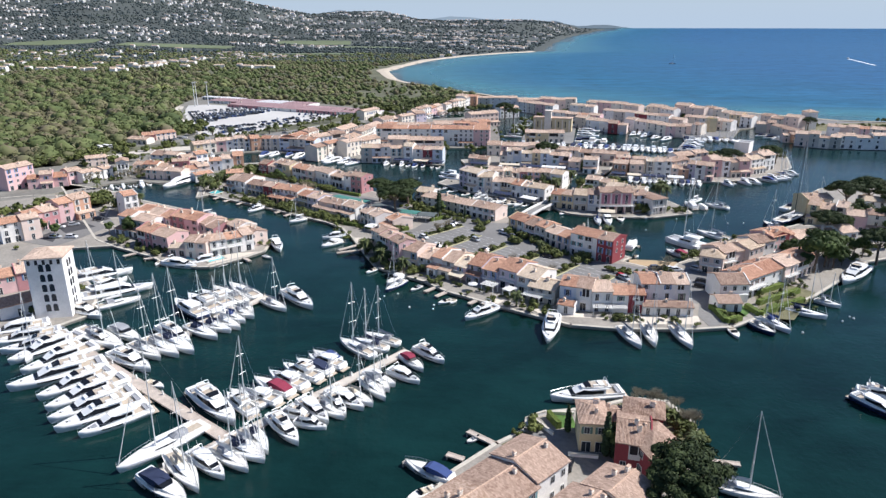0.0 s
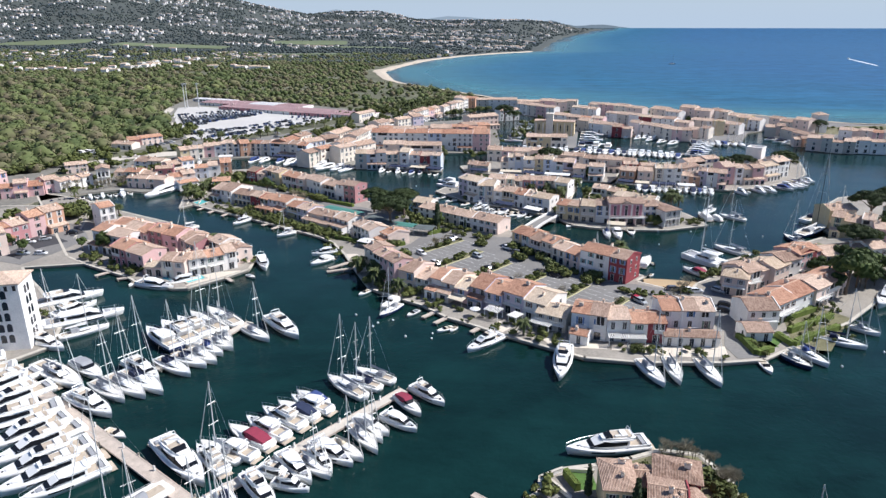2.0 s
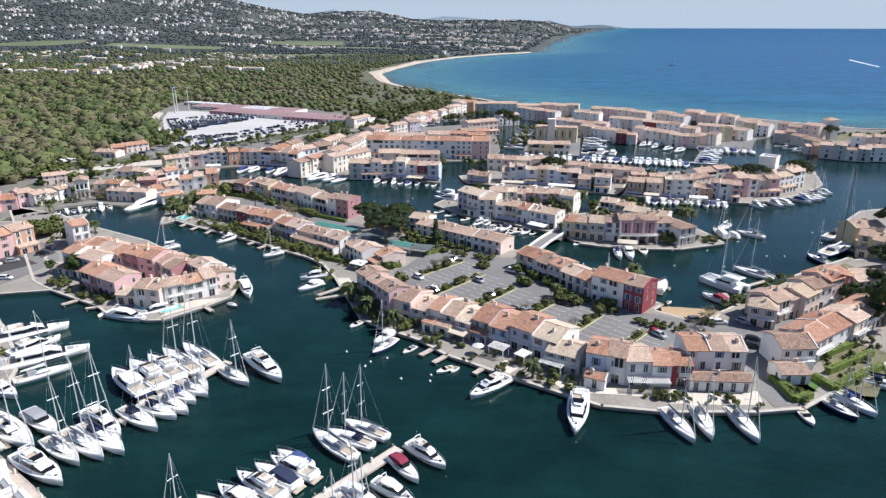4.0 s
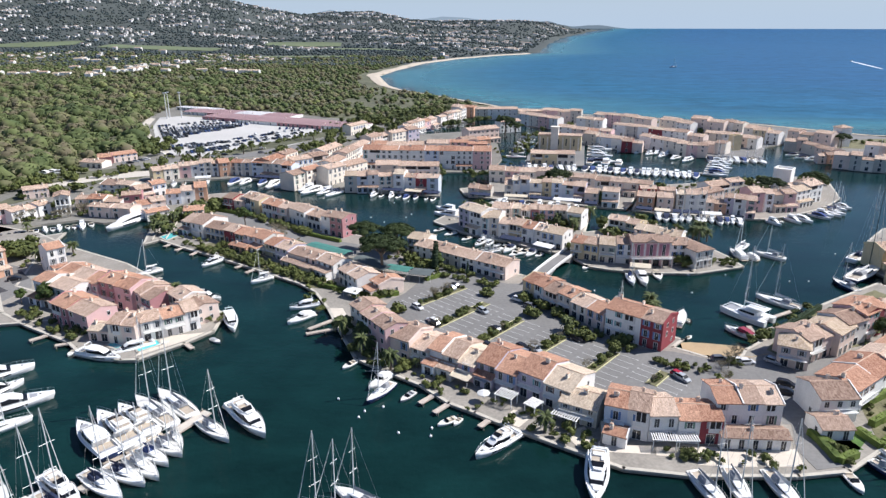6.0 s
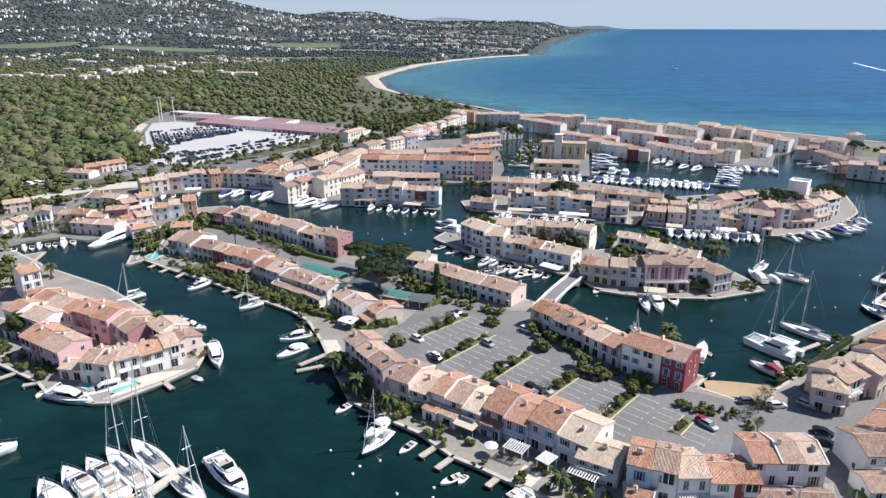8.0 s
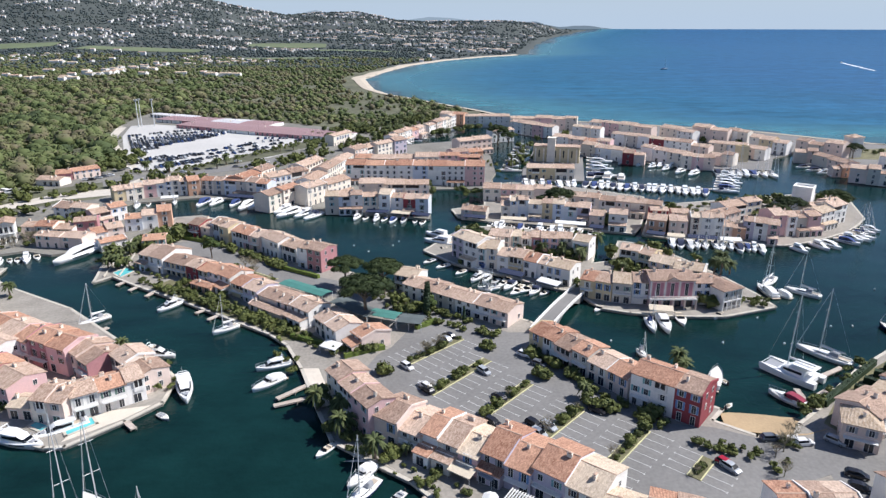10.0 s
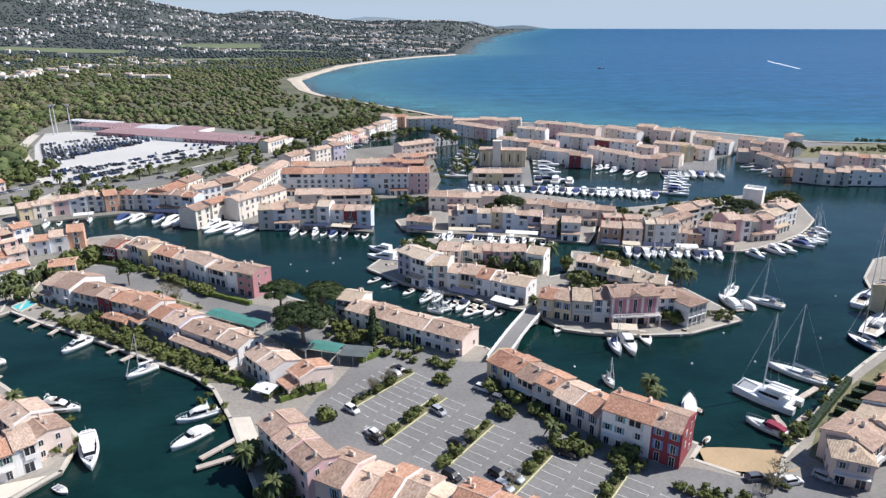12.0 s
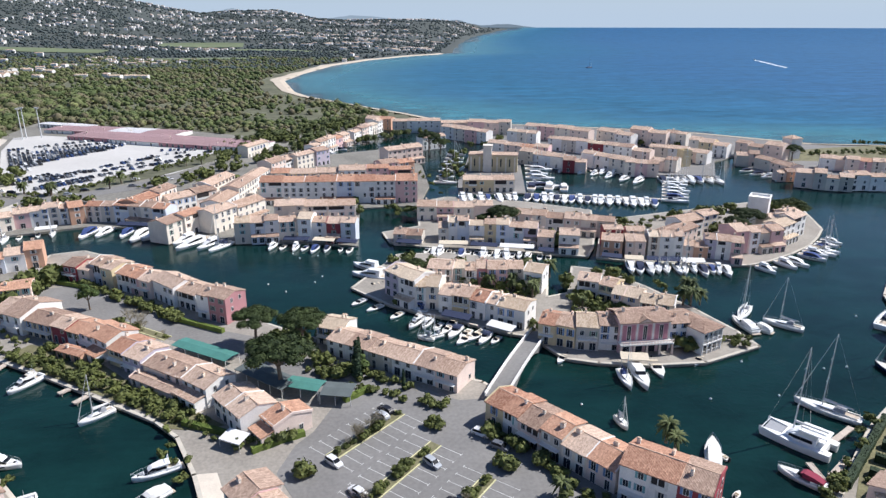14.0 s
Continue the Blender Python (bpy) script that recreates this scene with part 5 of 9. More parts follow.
def buoy(x, y):
    if "buoy" in SHARED:
        return copy_thing(SHARED["buoy"], pose(x, y, 0))
    bm = bmesh.new()
    bmesh.ops.create_uvsphere(bm, u_segments=10, v_segments=7, radius=0.32, matrix=Matrix.Translation((0, 0, 0.12)))
    tube(bm, (0, 0, 0.4), (0, 0, 0.55), 0.05, n=6)
    SHARED["buoy"] = tagged(new("mooring_buoy", mesh_of(bm, "mooring_buoy", M_WHITE)), "round white mooring buoy afloat", "buoy", "mooring buoys")
    SHARED["buoy"].matrix_world = pose(x, y, 0)
    return SHARED["buoy"]


def town_tower(m, w, d, h, wall, label, rows=0, roof="b", windows=True):
    """A square tower with a low tiled roof and pairs of arched openings."""
    ob = root("tower", m, label, "tower")
    bm = bmesh.new()
    box(bm, -w / 2, w / 2, -d / 2, d / 2, -0.6, h)
    part("wall", bm, WALLS[wall], ob)
    bm = bmesh.new()
    if roof:
        box(bm, -w / 2 - 0.5, w / 2 + 0.5, -d / 2 - 0.5, d / 2 + 0.5, h, h + 0.25)
        solid(bm, [[(-w / 2 - 0.5, -d / 2 - 0.5, h + 0.25), (w / 2 + 0.5, -d / 2 - 0.5, h + 0.25), (w / 2 + 0.5, d / 2 + 0.5, h + 0.25), (-w / 2 - 0.5, d / 2 + 0.5, h + 0.25)], [(-0.3, -0.3, h + 1.9), (0.3, -0.3, h + 1.9), (0.3, 0.3, h + 1.9), (-0.3, 0.3, h + 1.9)]])
        part("roof", bm, ROOFS[roof], ob)
    else:
        for a in ((-w / 2 - .1, w / 2 + .1, -d / 2 - .1, -d / 2 + .3), (-w / 2 - .1, w / 2 + .1, d / 2 - .3, d / 2 + .1), (-w / 2 - .1, -w / 2 + .3, -d / 2 + .3, d / 2 - .3), (w / 2 - .3, w / 2 + .1, -d / 2 + .3, d / 2 - .3)):
            box(bm, *a, h, h + 1.0)
        part("parapet", bm, WALLS[wall], ob)
    arch = bmesh.new()
    n = 8
    prof = [(-0.6, 0), (0.6, 0)] + [(0.6 * math.cos(math.pi * i / n), 1.5 + 0.6 * math.sin(math.pi * i / n)) for i in range(n + 1)]
    solid(arch, [[(x, y, z) for x, z in prof] for y in (-0.05, 0.05)])
    bmesh.ops.recalc_face_normals(arch, faces=arch.faces)
    me = mesh_of(arch, "arched_window", M_GLASS)
    for k in range(rows):
        z = h * (0.12 + 0.8 * k / max(1, rows - 0.2))
        for side in (0, 90, 270):
            span = w if side == 0 else d
            for o in (-0.9, 0.9):
                off = d / 2 if side == 0 else w / 2
                part("arched_window", me, None, ob, at=pose(0, 0, z, 0, 0, side) @ pose(o, -off, 0))
    if rows:
        # flat dark boxes carry the shade of the loggia's openings
        bm = bmesh.new()
        for i in range(5):
            x = -w / 2 + w * (i + 0.5) / 5
            box(bm, x - 0.35, x + 0.35, -d / 2 - 0.05, -d / 2 + 0.02, h - 1.7, h - 0.4)
        part("loggia", bm, M_RECESS_SHADE, ob)
    return ob


def church(p, q, d, h):
    m, l = between(p, q)
    ob = root("church", m, "ochre stone church with buttresses and a square bell tower", "church")
    bm = bmesh.new()
    box(bm, 0, l, 0, d, -0.6, h)
    part("nave", bm, WALLS["y"], ob)
    bm = bmesh.new()
    box(bm, -0.2, l + 0.2, -0.2, d + 0.2, h, h + 0.5)
    part("flat_roof", bm, ROOFS["b"], ob)
    for i in range(6):
        bm = bmesh.new()
        x = l * (i + 0.2) / 5.6
        box(bm, x, x + 0.8, -0.8, 0, -0.6, h - 1, 0)
        part("buttress", bm, WALLS["c"], ob)
    for i in range(5):
        bm = bmesh.new()
        x = l * (i + 0.7) / 5.6
        box(bm, x - 0.35, x + 0.45, -0.06, 0.05, 3.0, h - 2)
        part("lancet_window", bm, M_GLASS, ob)
    bm = bmesh.new()
    box(bm, l * 0.3, l * 0.3 + 5, -1.5, 3.5, -0.6, h + 5.5, 0, (0.1, 0.1))
    box(bm, l * 0.3 - 0.2, l * 0.3 + 5.2, -1.7, 3.7, h + 5.5, h + 6.0)
    part("bell_tower", bm, WALLS["c"], ob)
    return ob


def bridge(p, q, w, z0, hump):
    """A white concrete footbridge with solid parapets over a low arch."""
    m, l = between(p, q, 0)
    ob = root("bridge", m, "pale concrete road bridge with low parapets over the canal", "bridge")
    n = 14
    zz = [z0 + hump * math.sin(math.pi * i / n) for i in range(n + 1)]
    bm = bmesh.new()
    solid(bm, [[(l * i / n, -w / 2, zz[i]), (l * i / n, w / 2, zz[i]), (l * i / n, w / 2, min(zz[i] - 0.4, -1.5 + 4.2 * math.sin(math.pi * min(1, max(0, (i / n - 0.15) / 0.7))))), (l * i / n, -w / 2, min(zz[i] - 0.4, -1.5 + 4.2 * math.sin(math.pi * min(1, max(0, (i / n - 0.15) / 0.7)))))] for i in range(n + 1)])
    bmesh.ops.recalc_face_normals(bm, faces=bm.faces)
    part("deck", bm, M_ASPHALT, ob)
    for s in (-1, 1):
        bm = bmesh.new()
        solid(bm, [[(l * i / n, s * w / 2 - 0.15, zz[i] - 0.1), (l * i / n, s * w / 2 + 0.15, zz[i] - 0.1), (l * i / n, s * w / 2 + 0.15, zz[i] + 0.9), (l * i / n, s * w / 2 - 0.15, zz[i] + 0.9)] for i in range(n + 1)])
        bmesh.ops.recalc_face_normals(bm, faces=bm.faces)
        part("parapet", bm, WALLS["w"], ob)
    return ob


def parking_strip(p, q, both=True, seed=0, n=None):
    """A kerbed planting strip with stalls marked along it."""
    m, l = between(p, q)
    ob = new("stall_markings")
    ob.matrix_world = m
    tagged(ob, "kerb and white painted stall lines of the car park", "road marking", kind="structure")
    bm = bmesh.new()
    box(bm, 0, l, 0.0, 0.25, 0.0, 0.2)
    part("kerb", bm, M_YELLOW, ob)
    bm = bmesh.new()
    box(bm, 0, l, 0.25, 2.6, 0.0, 0.14)
    part("planting_bed", bm, M_SOIL, ob)
    bm = bmesh.new()
    box(bm, 0, l, 2.6, 2.85, 0.0, 0.2)
    part("kerb", bm, M_YELLOW, ob)
    k = n or int(l / 2.5)
    for i in range(k + 1):
        for y0, y1 in (((-4.9, -0.1), (3.0, 7.4)) if both else ((-4.9, -0.1),)):
            bm = bmesh.new()
            x = l * i / k
            box(bm, x - 0.06, x + 0.06, y0, y1, 0.03, 0.055)
            ye = y0 if y0 < 0 else y1
            box(bm, x - 0.4, x + 0.4, ye - 0.06, ye + 0.06, 0.03, 0.055)
            part("stall_line", bm, M_PAINT, ob)
    rng = random.Random(seed + 3)
    for i in range(int(l / 1.05)):
        t = rng.random()
        x, y = p[0] + (q[0] - p[0]) * t, p[1] + (q[1] - p[1]) * t
        nx, ny = -(q[1] - p[1]) / l, (q[0] - p[0]) / l
        plant(rng.choice(("shrub", "shrub", "shrub", "shrub", "bare")), x + nx * 1.4, y + ny * 1.4, rng.choice((0.35, 0.5, 0.6, 0.75, 1.2)))


def floodlight_mast(x, y, h=22):
    ob = root("floodlight_mast", pose(x, y, GROUND), "tall pale floodlight mast beside the car park", "mast", "floodlight masts")
    bm = bmesh.new()
    tube(bm, (0, 0, -0.3), (0, 0, h), 0.5, 0.3, 8)
    part("pole", bm, M_ALU, ob)
    bm = bmesh.new()
    box(bm, -1.4, 1.4, -0.3, 0.3, h, h + 0.9)
    part("lamp_head", bm, M_FRAME, ob)
    return ob


def car_line(p, q, seed, fill=0.9, step=2.7):
    """Cars side by side along a line."""
    rng = random.Random(seed * 11 + 2)
    l = math.hypot(q[0] - p[0], q[1] - p[1])
    a = math.degrees(math.atan2(q[1] - p[1], q[0] - p[0]))
    for i in range(int(l / step)):
        if rng.random() < fill:
            t = (i + 0.5) * step / l
            car(p[0] + (q[0] - p[0]) * t, p[1] + (q[1] - p[1]) * t, a + 90 * rng.choice((1, -1)) + rng.uniform(-3, 3), rng.choice("kkggbbswkg"), True, GROUND + 0.04, "cars on the big car park")


def wake(x, y, heading, l, w):
    """A speedboat's white foam trail."""
    bm = bmesh.new()
    rng = random.Random(5)
    n = 40
    top = []
    for i in range(n + 1):
        t = i / n
        hw = w / 2 * (0.35 + 0.9 * t) * (1 - 0.75 * t)
        top.append((bm.verts.new((-l * t, hw * rng.uniform(0.7, 1.2), 0.12)), bm.verts.new((-l * t, -hw * rng.uniform(0.7, 1.2), 0.12))))
    for a, b in zip(top, top[1:]):
        bm.faces.new((a[0], b[0], b[1], a[1]))
    bmesh.ops.recalc_face_normals(bm, faces=bm.faces)
    ob = new("foam_wake", mesh_of(bm, "foam_wake", M_FOAM))
    ob.matrix_world = pose(x, y, 0, 0, 0, heading)
    return tagged(ob, "long white foam wake on the open sea", "wake", kind="structure")


def ashore(x, y, heading, l):
    """A motor boat laid up on the ground."""
    ob = boat("m", x, y, heading, l, "ow")
    ob.location.z = GROUND + 0.75
    bm = bmesh.new()
    box(bm, l * -0.3, l * 0.3, -0.9, 0.9, -0.8, 0.15, 0, (0.4, 0.2))
    part("cradle", bm, M_TWIG, ob)
    return ob


def causeway(p, q, w):
    """A low stone causeway between two quays."""
    m, l = between(p, q, 0)
    ob = root("causeway", m, "low pale stone causeway between two quays", "causeway", kind="structure")
    bm = bmesh.new()
    box(bm, -1, l + 1, -w / 2, w / 2, -2.5, GROUND - 0.03)
    part("deck", bm, [M_DOCKPALE], ob)
    for s in (-1, 1):
        bm = bmesh.new()
        box(bm, -1, l + 1, s * w / 2 - 0.2, s * w / 2 + 0.2, -0.5, GROUND + 0.5)
        part("parapet", bm, M_COPING, ob)
    return ob


def portico_house(p, q, d, eave):
    """A white gabled house whose front is a loggia of tall columns."""
    m, w = between(p, q, GROUND)
    ob = root("house", m, "white villa with a gabled portico of tall columns", "house")
    bm = bmesh.new()
    box(bm, 0, w, 1.8, d, -0.6, eave)
    part("wall", bm, WALLS["w"], ob)
    rise = w * 0.16
    bm = bmesh.new()
    solid(bm, [[(-0.3, y, eave), (w / 2, y, eave + rise), (w + 0.3, y, eave), (w + 0.3, y, eave - 0.25), (-0.3, y, eave - 0.25)] for y in (0.1, d)])
    bmesh.ops.recalc_face_normals(bm, faces=bm.faces)
    part("gable", bm, WALLS["w"], ob)
    bm = bmesh.new()
    for s in (0, 1):
        x0, x1 = (-0.5, w / 2) if s == 0 else (w + 0.5, w / 2)
        z0 = eave - 0.06
        solid(bm, [[(x0, y, z0), (x0, y, z0 + 0.2), (x1, y, eave + rise + 0.22), (x1, y, eave + rise + 0.02)] for y in (-0.3, d + 0.3)])
    bmesh.ops.recalc_face_normals(bm, faces=bm.faces)
    part("roof", bm, ROOFS["b"], ob)
    bm = bmesh.new()
    box(bm, 0, w, 0, 1.9, eave * 0.5 - 0.2, eave * 0.5)
    part("balcony", bm, M_FRAME, ob)
    for i in range(4):
        x = 0.35 + (w - 0.7) * i / 3
        bm = bmesh.new()
        tube(bm, (x, 0.4, -0.3), (x, 0.4, eave - 0.2), 0.28, 0.24, 8)
        part("column", bm, M_FRAME, ob)
    for s in (0, 1):
        for i in range(3):
            part("window", window_mesh(1.1, 2.2), None, ob, at=pose(w * (i + 0.5) / 3, 1.8, 0.1 + s * eave * 0.5))
    return ob


def arcade_villa(p, q, d, eave):
    """A pink villa: an arcade with a balustraded terrace, tall shutters between pale pilasters, a small pediment."""
    m, w = between(p, q, GROUND)
    ob = root("house", m, "pink villa with tall rose shutters, pale pilasters and a balustraded arcade", "house")
    bm = bmesh.new()
    box(bm, 0, w, 0, d, -0.6, eave)
    part("wall", bm, WALLS["p"], ob)
    rise = d * 0.16
    bm = bmesh.new()
    solid(bm, [[(x, -0.5, eave - 0.1), (x, d / 2, eave + rise), (x, d + 0.5, eave - 0.1), (x, d + 0.5, eave + 0.12), (x, d / 2, eave + rise + 0.22), (x, -0.5, eave + 0.12)] for x in (-0.3, w * 0.5, w + 0.3)])
    bmesh.ops.recalc_face_normals(bm, faces=bm.faces)
    part("roof", bm, ROOFS["c"], ob)
    bm = bmesh.new()
    solid(bm, [[(w / 2 - 2.1, y, eave - 0.2), (w / 2 + 2.1, y, eave - 0.2), (w / 2, y, eave + 1.05)] for y in (-0.45, d * 0.3)])
    bmesh.ops.recalc_face_normals(bm, faces=bm.faces)
    ped = part("pediment", bm, WALLS["s"], ob)
    bm = bmesh.new()
    for s in (-1, 1):
        solid(bm, [[(w / 2 + s * 2.5, y, eave - 0.22), (w / 2 + s * 2.5, y, eave - 0.05), (w / 2, y, eave + 1.32), (w / 2, y, eave + 1.12)] for y in (-0.6, d * 0.32)])
    bmesh.ops.recalc_face_normals(bm, faces=bm.faces)
    part("pediment_roof", bm, ROOFS["c"], ped)
    for x in (w * 0.15, w * 0.82):
        part("chimney", chimney_mesh(0), None, ob, at=pose(x, d * 0.45, eave + rise))
    zf = eave * 0.4
    for i in range(4):  # pilasters
        bm = bmesh.new()
        x = 0.25 + (w - 0.5) * i / 3
        box(bm, x - 0.22, x + 0.22, -0.16, 0.02, zf, eave - 0.15)
        part("pilaster", bm, M_FRAME, ob)
    for i in range(3):
        c = 0.25 + (w - 0.5) * (i + 0.5) / 3
        part("window", window_mesh(0.95, eave - zf - 1.2), None, ob, at=pose(c, 0, zf + 0.25))
        for s in (-1, 1):
            bm = bmesh.new()
            box(bm, c + s * 1.15 - 0.5, c + s * 1.15 + 0.5, -0.1, 0.0, zf + 0.1, eave - 0.7)
            part("shutter", bm, M_ROSE, ob)
    bm = bmesh.new()
    box(bm, -0.3, w + 0.3, -2.4, 0.02, zf - 0.35, zf - 0.05)
    part("terrace", bm, M_FRAME, ob)
    for i in range(5):  # piers and the dark bays between them
        x = -0.1 + (w + 0.2) * i / 4
        bm = bmesh.new()
        box(bm, x - 0.22, x + 0.22, -2.3, -1.85, -0.3, zf - 0.35)
        part("pier", bm, WALLS["s"], ob)
        if i < 4:
            bm = bmesh.new()
            box(bm, x + 0.5, x + w / 4 - 0.35, -0.08, 0.02, 0.05, zf - 0.7)
            part("bay", bm, M_GLASS, ob)
    bm = bmesh.new()
    for i in range(int(w / 0.4)):
        x = -0.2 + (w + 0.4) * i / int(w / 0.4)
        box(bm, x, x + 0.14, -2.36, -2.22, zf - 0.05, zf + 0.75)
    box(bm, -0.3, w + 0.3, -2.42, -2.18, zf + 0.72, zf + 0.84)
    part("balustrade", bm, WALLS["s"], ob)
    return ob


def loggia_villa(p, q, d, eave):
    """A white house whose front is two storeys of open loggias under a hipped roof."""
    m, w = between(p, q, GROUND)
    ob = root("house", m, "white corner house with two storeys of open loggias", "house")
    bm = bmesh.new()
    box(bm, 0, w, 2.2, d, -0.6, eave)
    for x in (0, w - 0.3):
        box(bm, x, x + 0.3, 0, 2.2, -0.6, eave)
    part("wall", bm, WALLS["w"], ob)
    o = 0.4
    bm = bmesh.new()
    lo = [(-o, -o, eave), (w + o, -o, eave), (w + o, d + o, eave), (-o, d + o, eave)]
    ins = w / 2
    v = [bm.verts.new(c) for c in lo] + [bm.verts.new((x, y, z + 0.2)) for x, y, z in lo]
    r0, r1 = bm.verts.new((ins, ins, eave + w * 0.17)), bm.verts.new((ins, d, eave + w * 0.17))
    for f in ((3, 2, 1, 0), (0, 1, 5, 4), (1, 2, 6, 5), (2, 3, 7, 6), (3, 0, 4, 7)):
        bm.faces.new([v[i] for i in f])
    for f in ((v[4], v[5], r0), (v[5], v[6], r1, r0), (v[6], v[7], r1), (v[7], v[4], r0, r1)):
        bm.faces.new(f)
    part("roof", bm, ROOFS["c"], ob)
    part("chimney", chimney_mesh(2), None, ob, at=pose(w * 0.3, d * 0.6, eave + w * 0.15))
    for k in range(2):
        z0 = k * eave / 2
        bm = bmesh.new()
        box(bm, 0, w, -0.1, 2.2, z0 + eave / 2 - 0.45, z0 + eave / 2 - 0.1)
        part("lintel", bm, WALLS["w"], ob)
        for i in range(1, 4):
            x = w * i / 4
            bm = bmesh.new()
            box(bm, x - 0.14, x + 0.14, 0.0, 0.3, z0 - 0.1, z0 + eave / 2 - 0.4)
            part("post", bm, WALLS["w"], ob)
        bm = bmesh.new()
        for i in range(int(w / 0.35)):
            x = 0.3 + (w - 0.6) * i / int(w / 0.35)
            box(bm, x, x + 0.05, 0.08, 0.14, z0, z0 + 0.9)
        box(bm, 0.2, w - 0.2, 0.06, 0.18, z0 + 0.88, z0 + 0.98)
        part("railing", bm, M_FRAME, ob)
        for i in range(3):
            part("window", window_mesh(1.2, 2.1), None, ob, at=pose(w * (i + 0.5) / 3, 2.2, z0 + 0.1))
    return ob


def slip(near, far, label):
    """A sandy slip that runs down from the road into the water; near and far are edge lines of equal count."""
    verts = [(x, y, GROUND + 0.06) for x, y in near] + [(x * 0.4 + u * 0.6, y * 0.4 + v * 0.6, 0.35) for (x, y), (u, v) in zip(near, far)] + [(x, y, -0.5) for x, y in far] + [(x, y, -2.0) for x, y in near]
    n = len(near)
    bm = bmesh.new()
    vs = [bm.verts.new(p) for p in verts]
    for r in range(2):
        for i in range(n - 1):
            a = r * n + i
            bm.faces.new((vs[a], vs[a + 1], vs[a + n + 1], vs[a + n]))
    bmesh.ops.recalc_face_normals(bm, faces=bm.faces)
    for f in bm.faces:
        f.smooth = True
        if f.normal.z < 0:
            f.normal_flip()
    tagged(new("sand", mesh_of(bm, "sand", M_SAND)), label, "sand", kind="structure")


def parasol(x, y, col="w"):
    """A garden parasol on its pole and foot."""
    ob = root("parasol", pose(x, y, GROUND), "white canvas parasol open over a quay terrace", "parasol", "parasols on the terraces")
    bm = bmesh.new()
    ring = [[(1.5 * math.cos(t) * k, 1.5 * math.sin(t) * k, z) for t in [i * math.pi / 4 for i in range(8)]] for k, z in ((1.0, 2.05), (1.0, 2.2), (0.5, 2.5), (0.04, 2.75))]
    solid(bm, ring)
    bmesh.ops.recalc_face_normals(bm, faces=bm.faces)
    part("canopy", bm, CANVAS[col], ob)
    bm = bmesh.new()
    tube(bm, (0, 0, -0.05), (0, 0, 2.5), 0.03, n=5)
    part("pole", bm, M_ALU, ob)
    bm = bmesh.new()
    box(bm, -0.3, 0.3, -0.3, 0.3, -0.03, 0.12, 0, (0.08, 0.08))
    part("foot", bm, M_STONE, ob)
    return ob


# ---------------------------------------------------------------- sea, plain and hills
COAST_Y = [400, 512, 530, 548, 610, 644, 675, 706, 760, 806, 857, 930, 1000, 1176, 1330, 1560, 1755, 1950, 2050, 2150, 2300, 2500, 2917, 3400, 3800, 4300, 4900]
COAST_X = [560, 470, 404, 337, 276, 213, 142, 90, 62, 34, 5, -38, -62, -88, -66, -18, 62, 180, 275, 330, 352, 400, 478, 590, 700, 930, 1250]
RIDGE_AZ = [-70, -45, -34, -30, -27, -22, -17, -13, -10.5, -8.5, -5, -2, 0.5, 4, 7, 10, 13, 16.5, 20]
RIDGE_PX = [58, 52, 40, 46, 58, 56, 43, 25, 17, 20, 22, 9, 6, 9, 7, 2, -2, -9, -22]


def coast(y):
    return float(np.interp(y, COAST_Y, COAST_X))


def hill(x, y):
    """Height of the land: a plain, then wooded hills that climb to a ridge."""
    dx, dy = x - 4, y
    r, az = math.hypot(dx, dy), math.degrees(math.atan2(dx, dy))
    top = 76 + np.interp(az, RIDGE_AZ, RIDGE_PX) / 1167 * 4300
    t = min(1, max(0, (r - 1500) / 2800))
    near = min(1, max(0, (r - 1500) / 1100))
    h = 0.95 + max(0, top - 2) * t * t * (2.2 - 1.2 * t) * (0.55 + 0.45 * t)
    n = noise.fractal(Vector((x * 0.0011, y * 0.0011, 3.0)), 1.0, 2.0, 4)
    h += near * (14 + 26 * t) * n * (1 - 0.75 * max(0, (t - 0.8) / 0.2))
    edge = min(1, max(0, (coast(y) - x) / 260))
    rim = 57 * max(0.0, (math.hypot(dx, y - 60) - 3000) / 1850) ** 2  # the sea's own rise to the horizon
    return max(0.9 + rim + 14 * edge * (r > 2300), h * (0.12 + 0.88 * edge)) if coast(y) > x else -2.0


def terrain():
    """The ground as one sheet out to the ridge, with the shore as its edge."""
    verts, faces = [], []
    rs = [250 * (4750 / 250) ** (i / 130) for i in range(131)]
    na = 190
    for r in rs:
        for k in range(na + 1):
            a = radians(-72 + 100 * k / na)
            x, y = 4 + r * math.sin(a), r * math.cos(a)
            c = coast(y)
            if c < x < c + 40 and y > 470:
                x = c + 0.5
            z = hill(x, y)
            if x > -165 and y < 610 + 0.9 * max(0, x + 40) or y < 300 and x > -330:
                z = -2.0
            verts.append((x, y, z - 0.25))
    for i in range(130):
        for k in range(na):
            a = i * (na + 1) + k
            f = (a, a + 1, a + na + 2, a + na + 1)
            if max(verts[j][2] for j in f) > -1.5:
                faces.append(f)
    me = bpy.data.meshes.new("terrain")
    me.from_pydata(verts, [], faces)
    me.materials.append(M_LAND)
    me.materials.append(M_SCRUB)
    for p in me.polygons:
        p.use_smooth = True
        # past 1500 m the ground takes the hazed hill tone
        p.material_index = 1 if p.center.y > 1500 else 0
    tagged(new("ground_inland", me), "dry grassy plain that rises to wooded coastal hills", "ground", kind="structure")


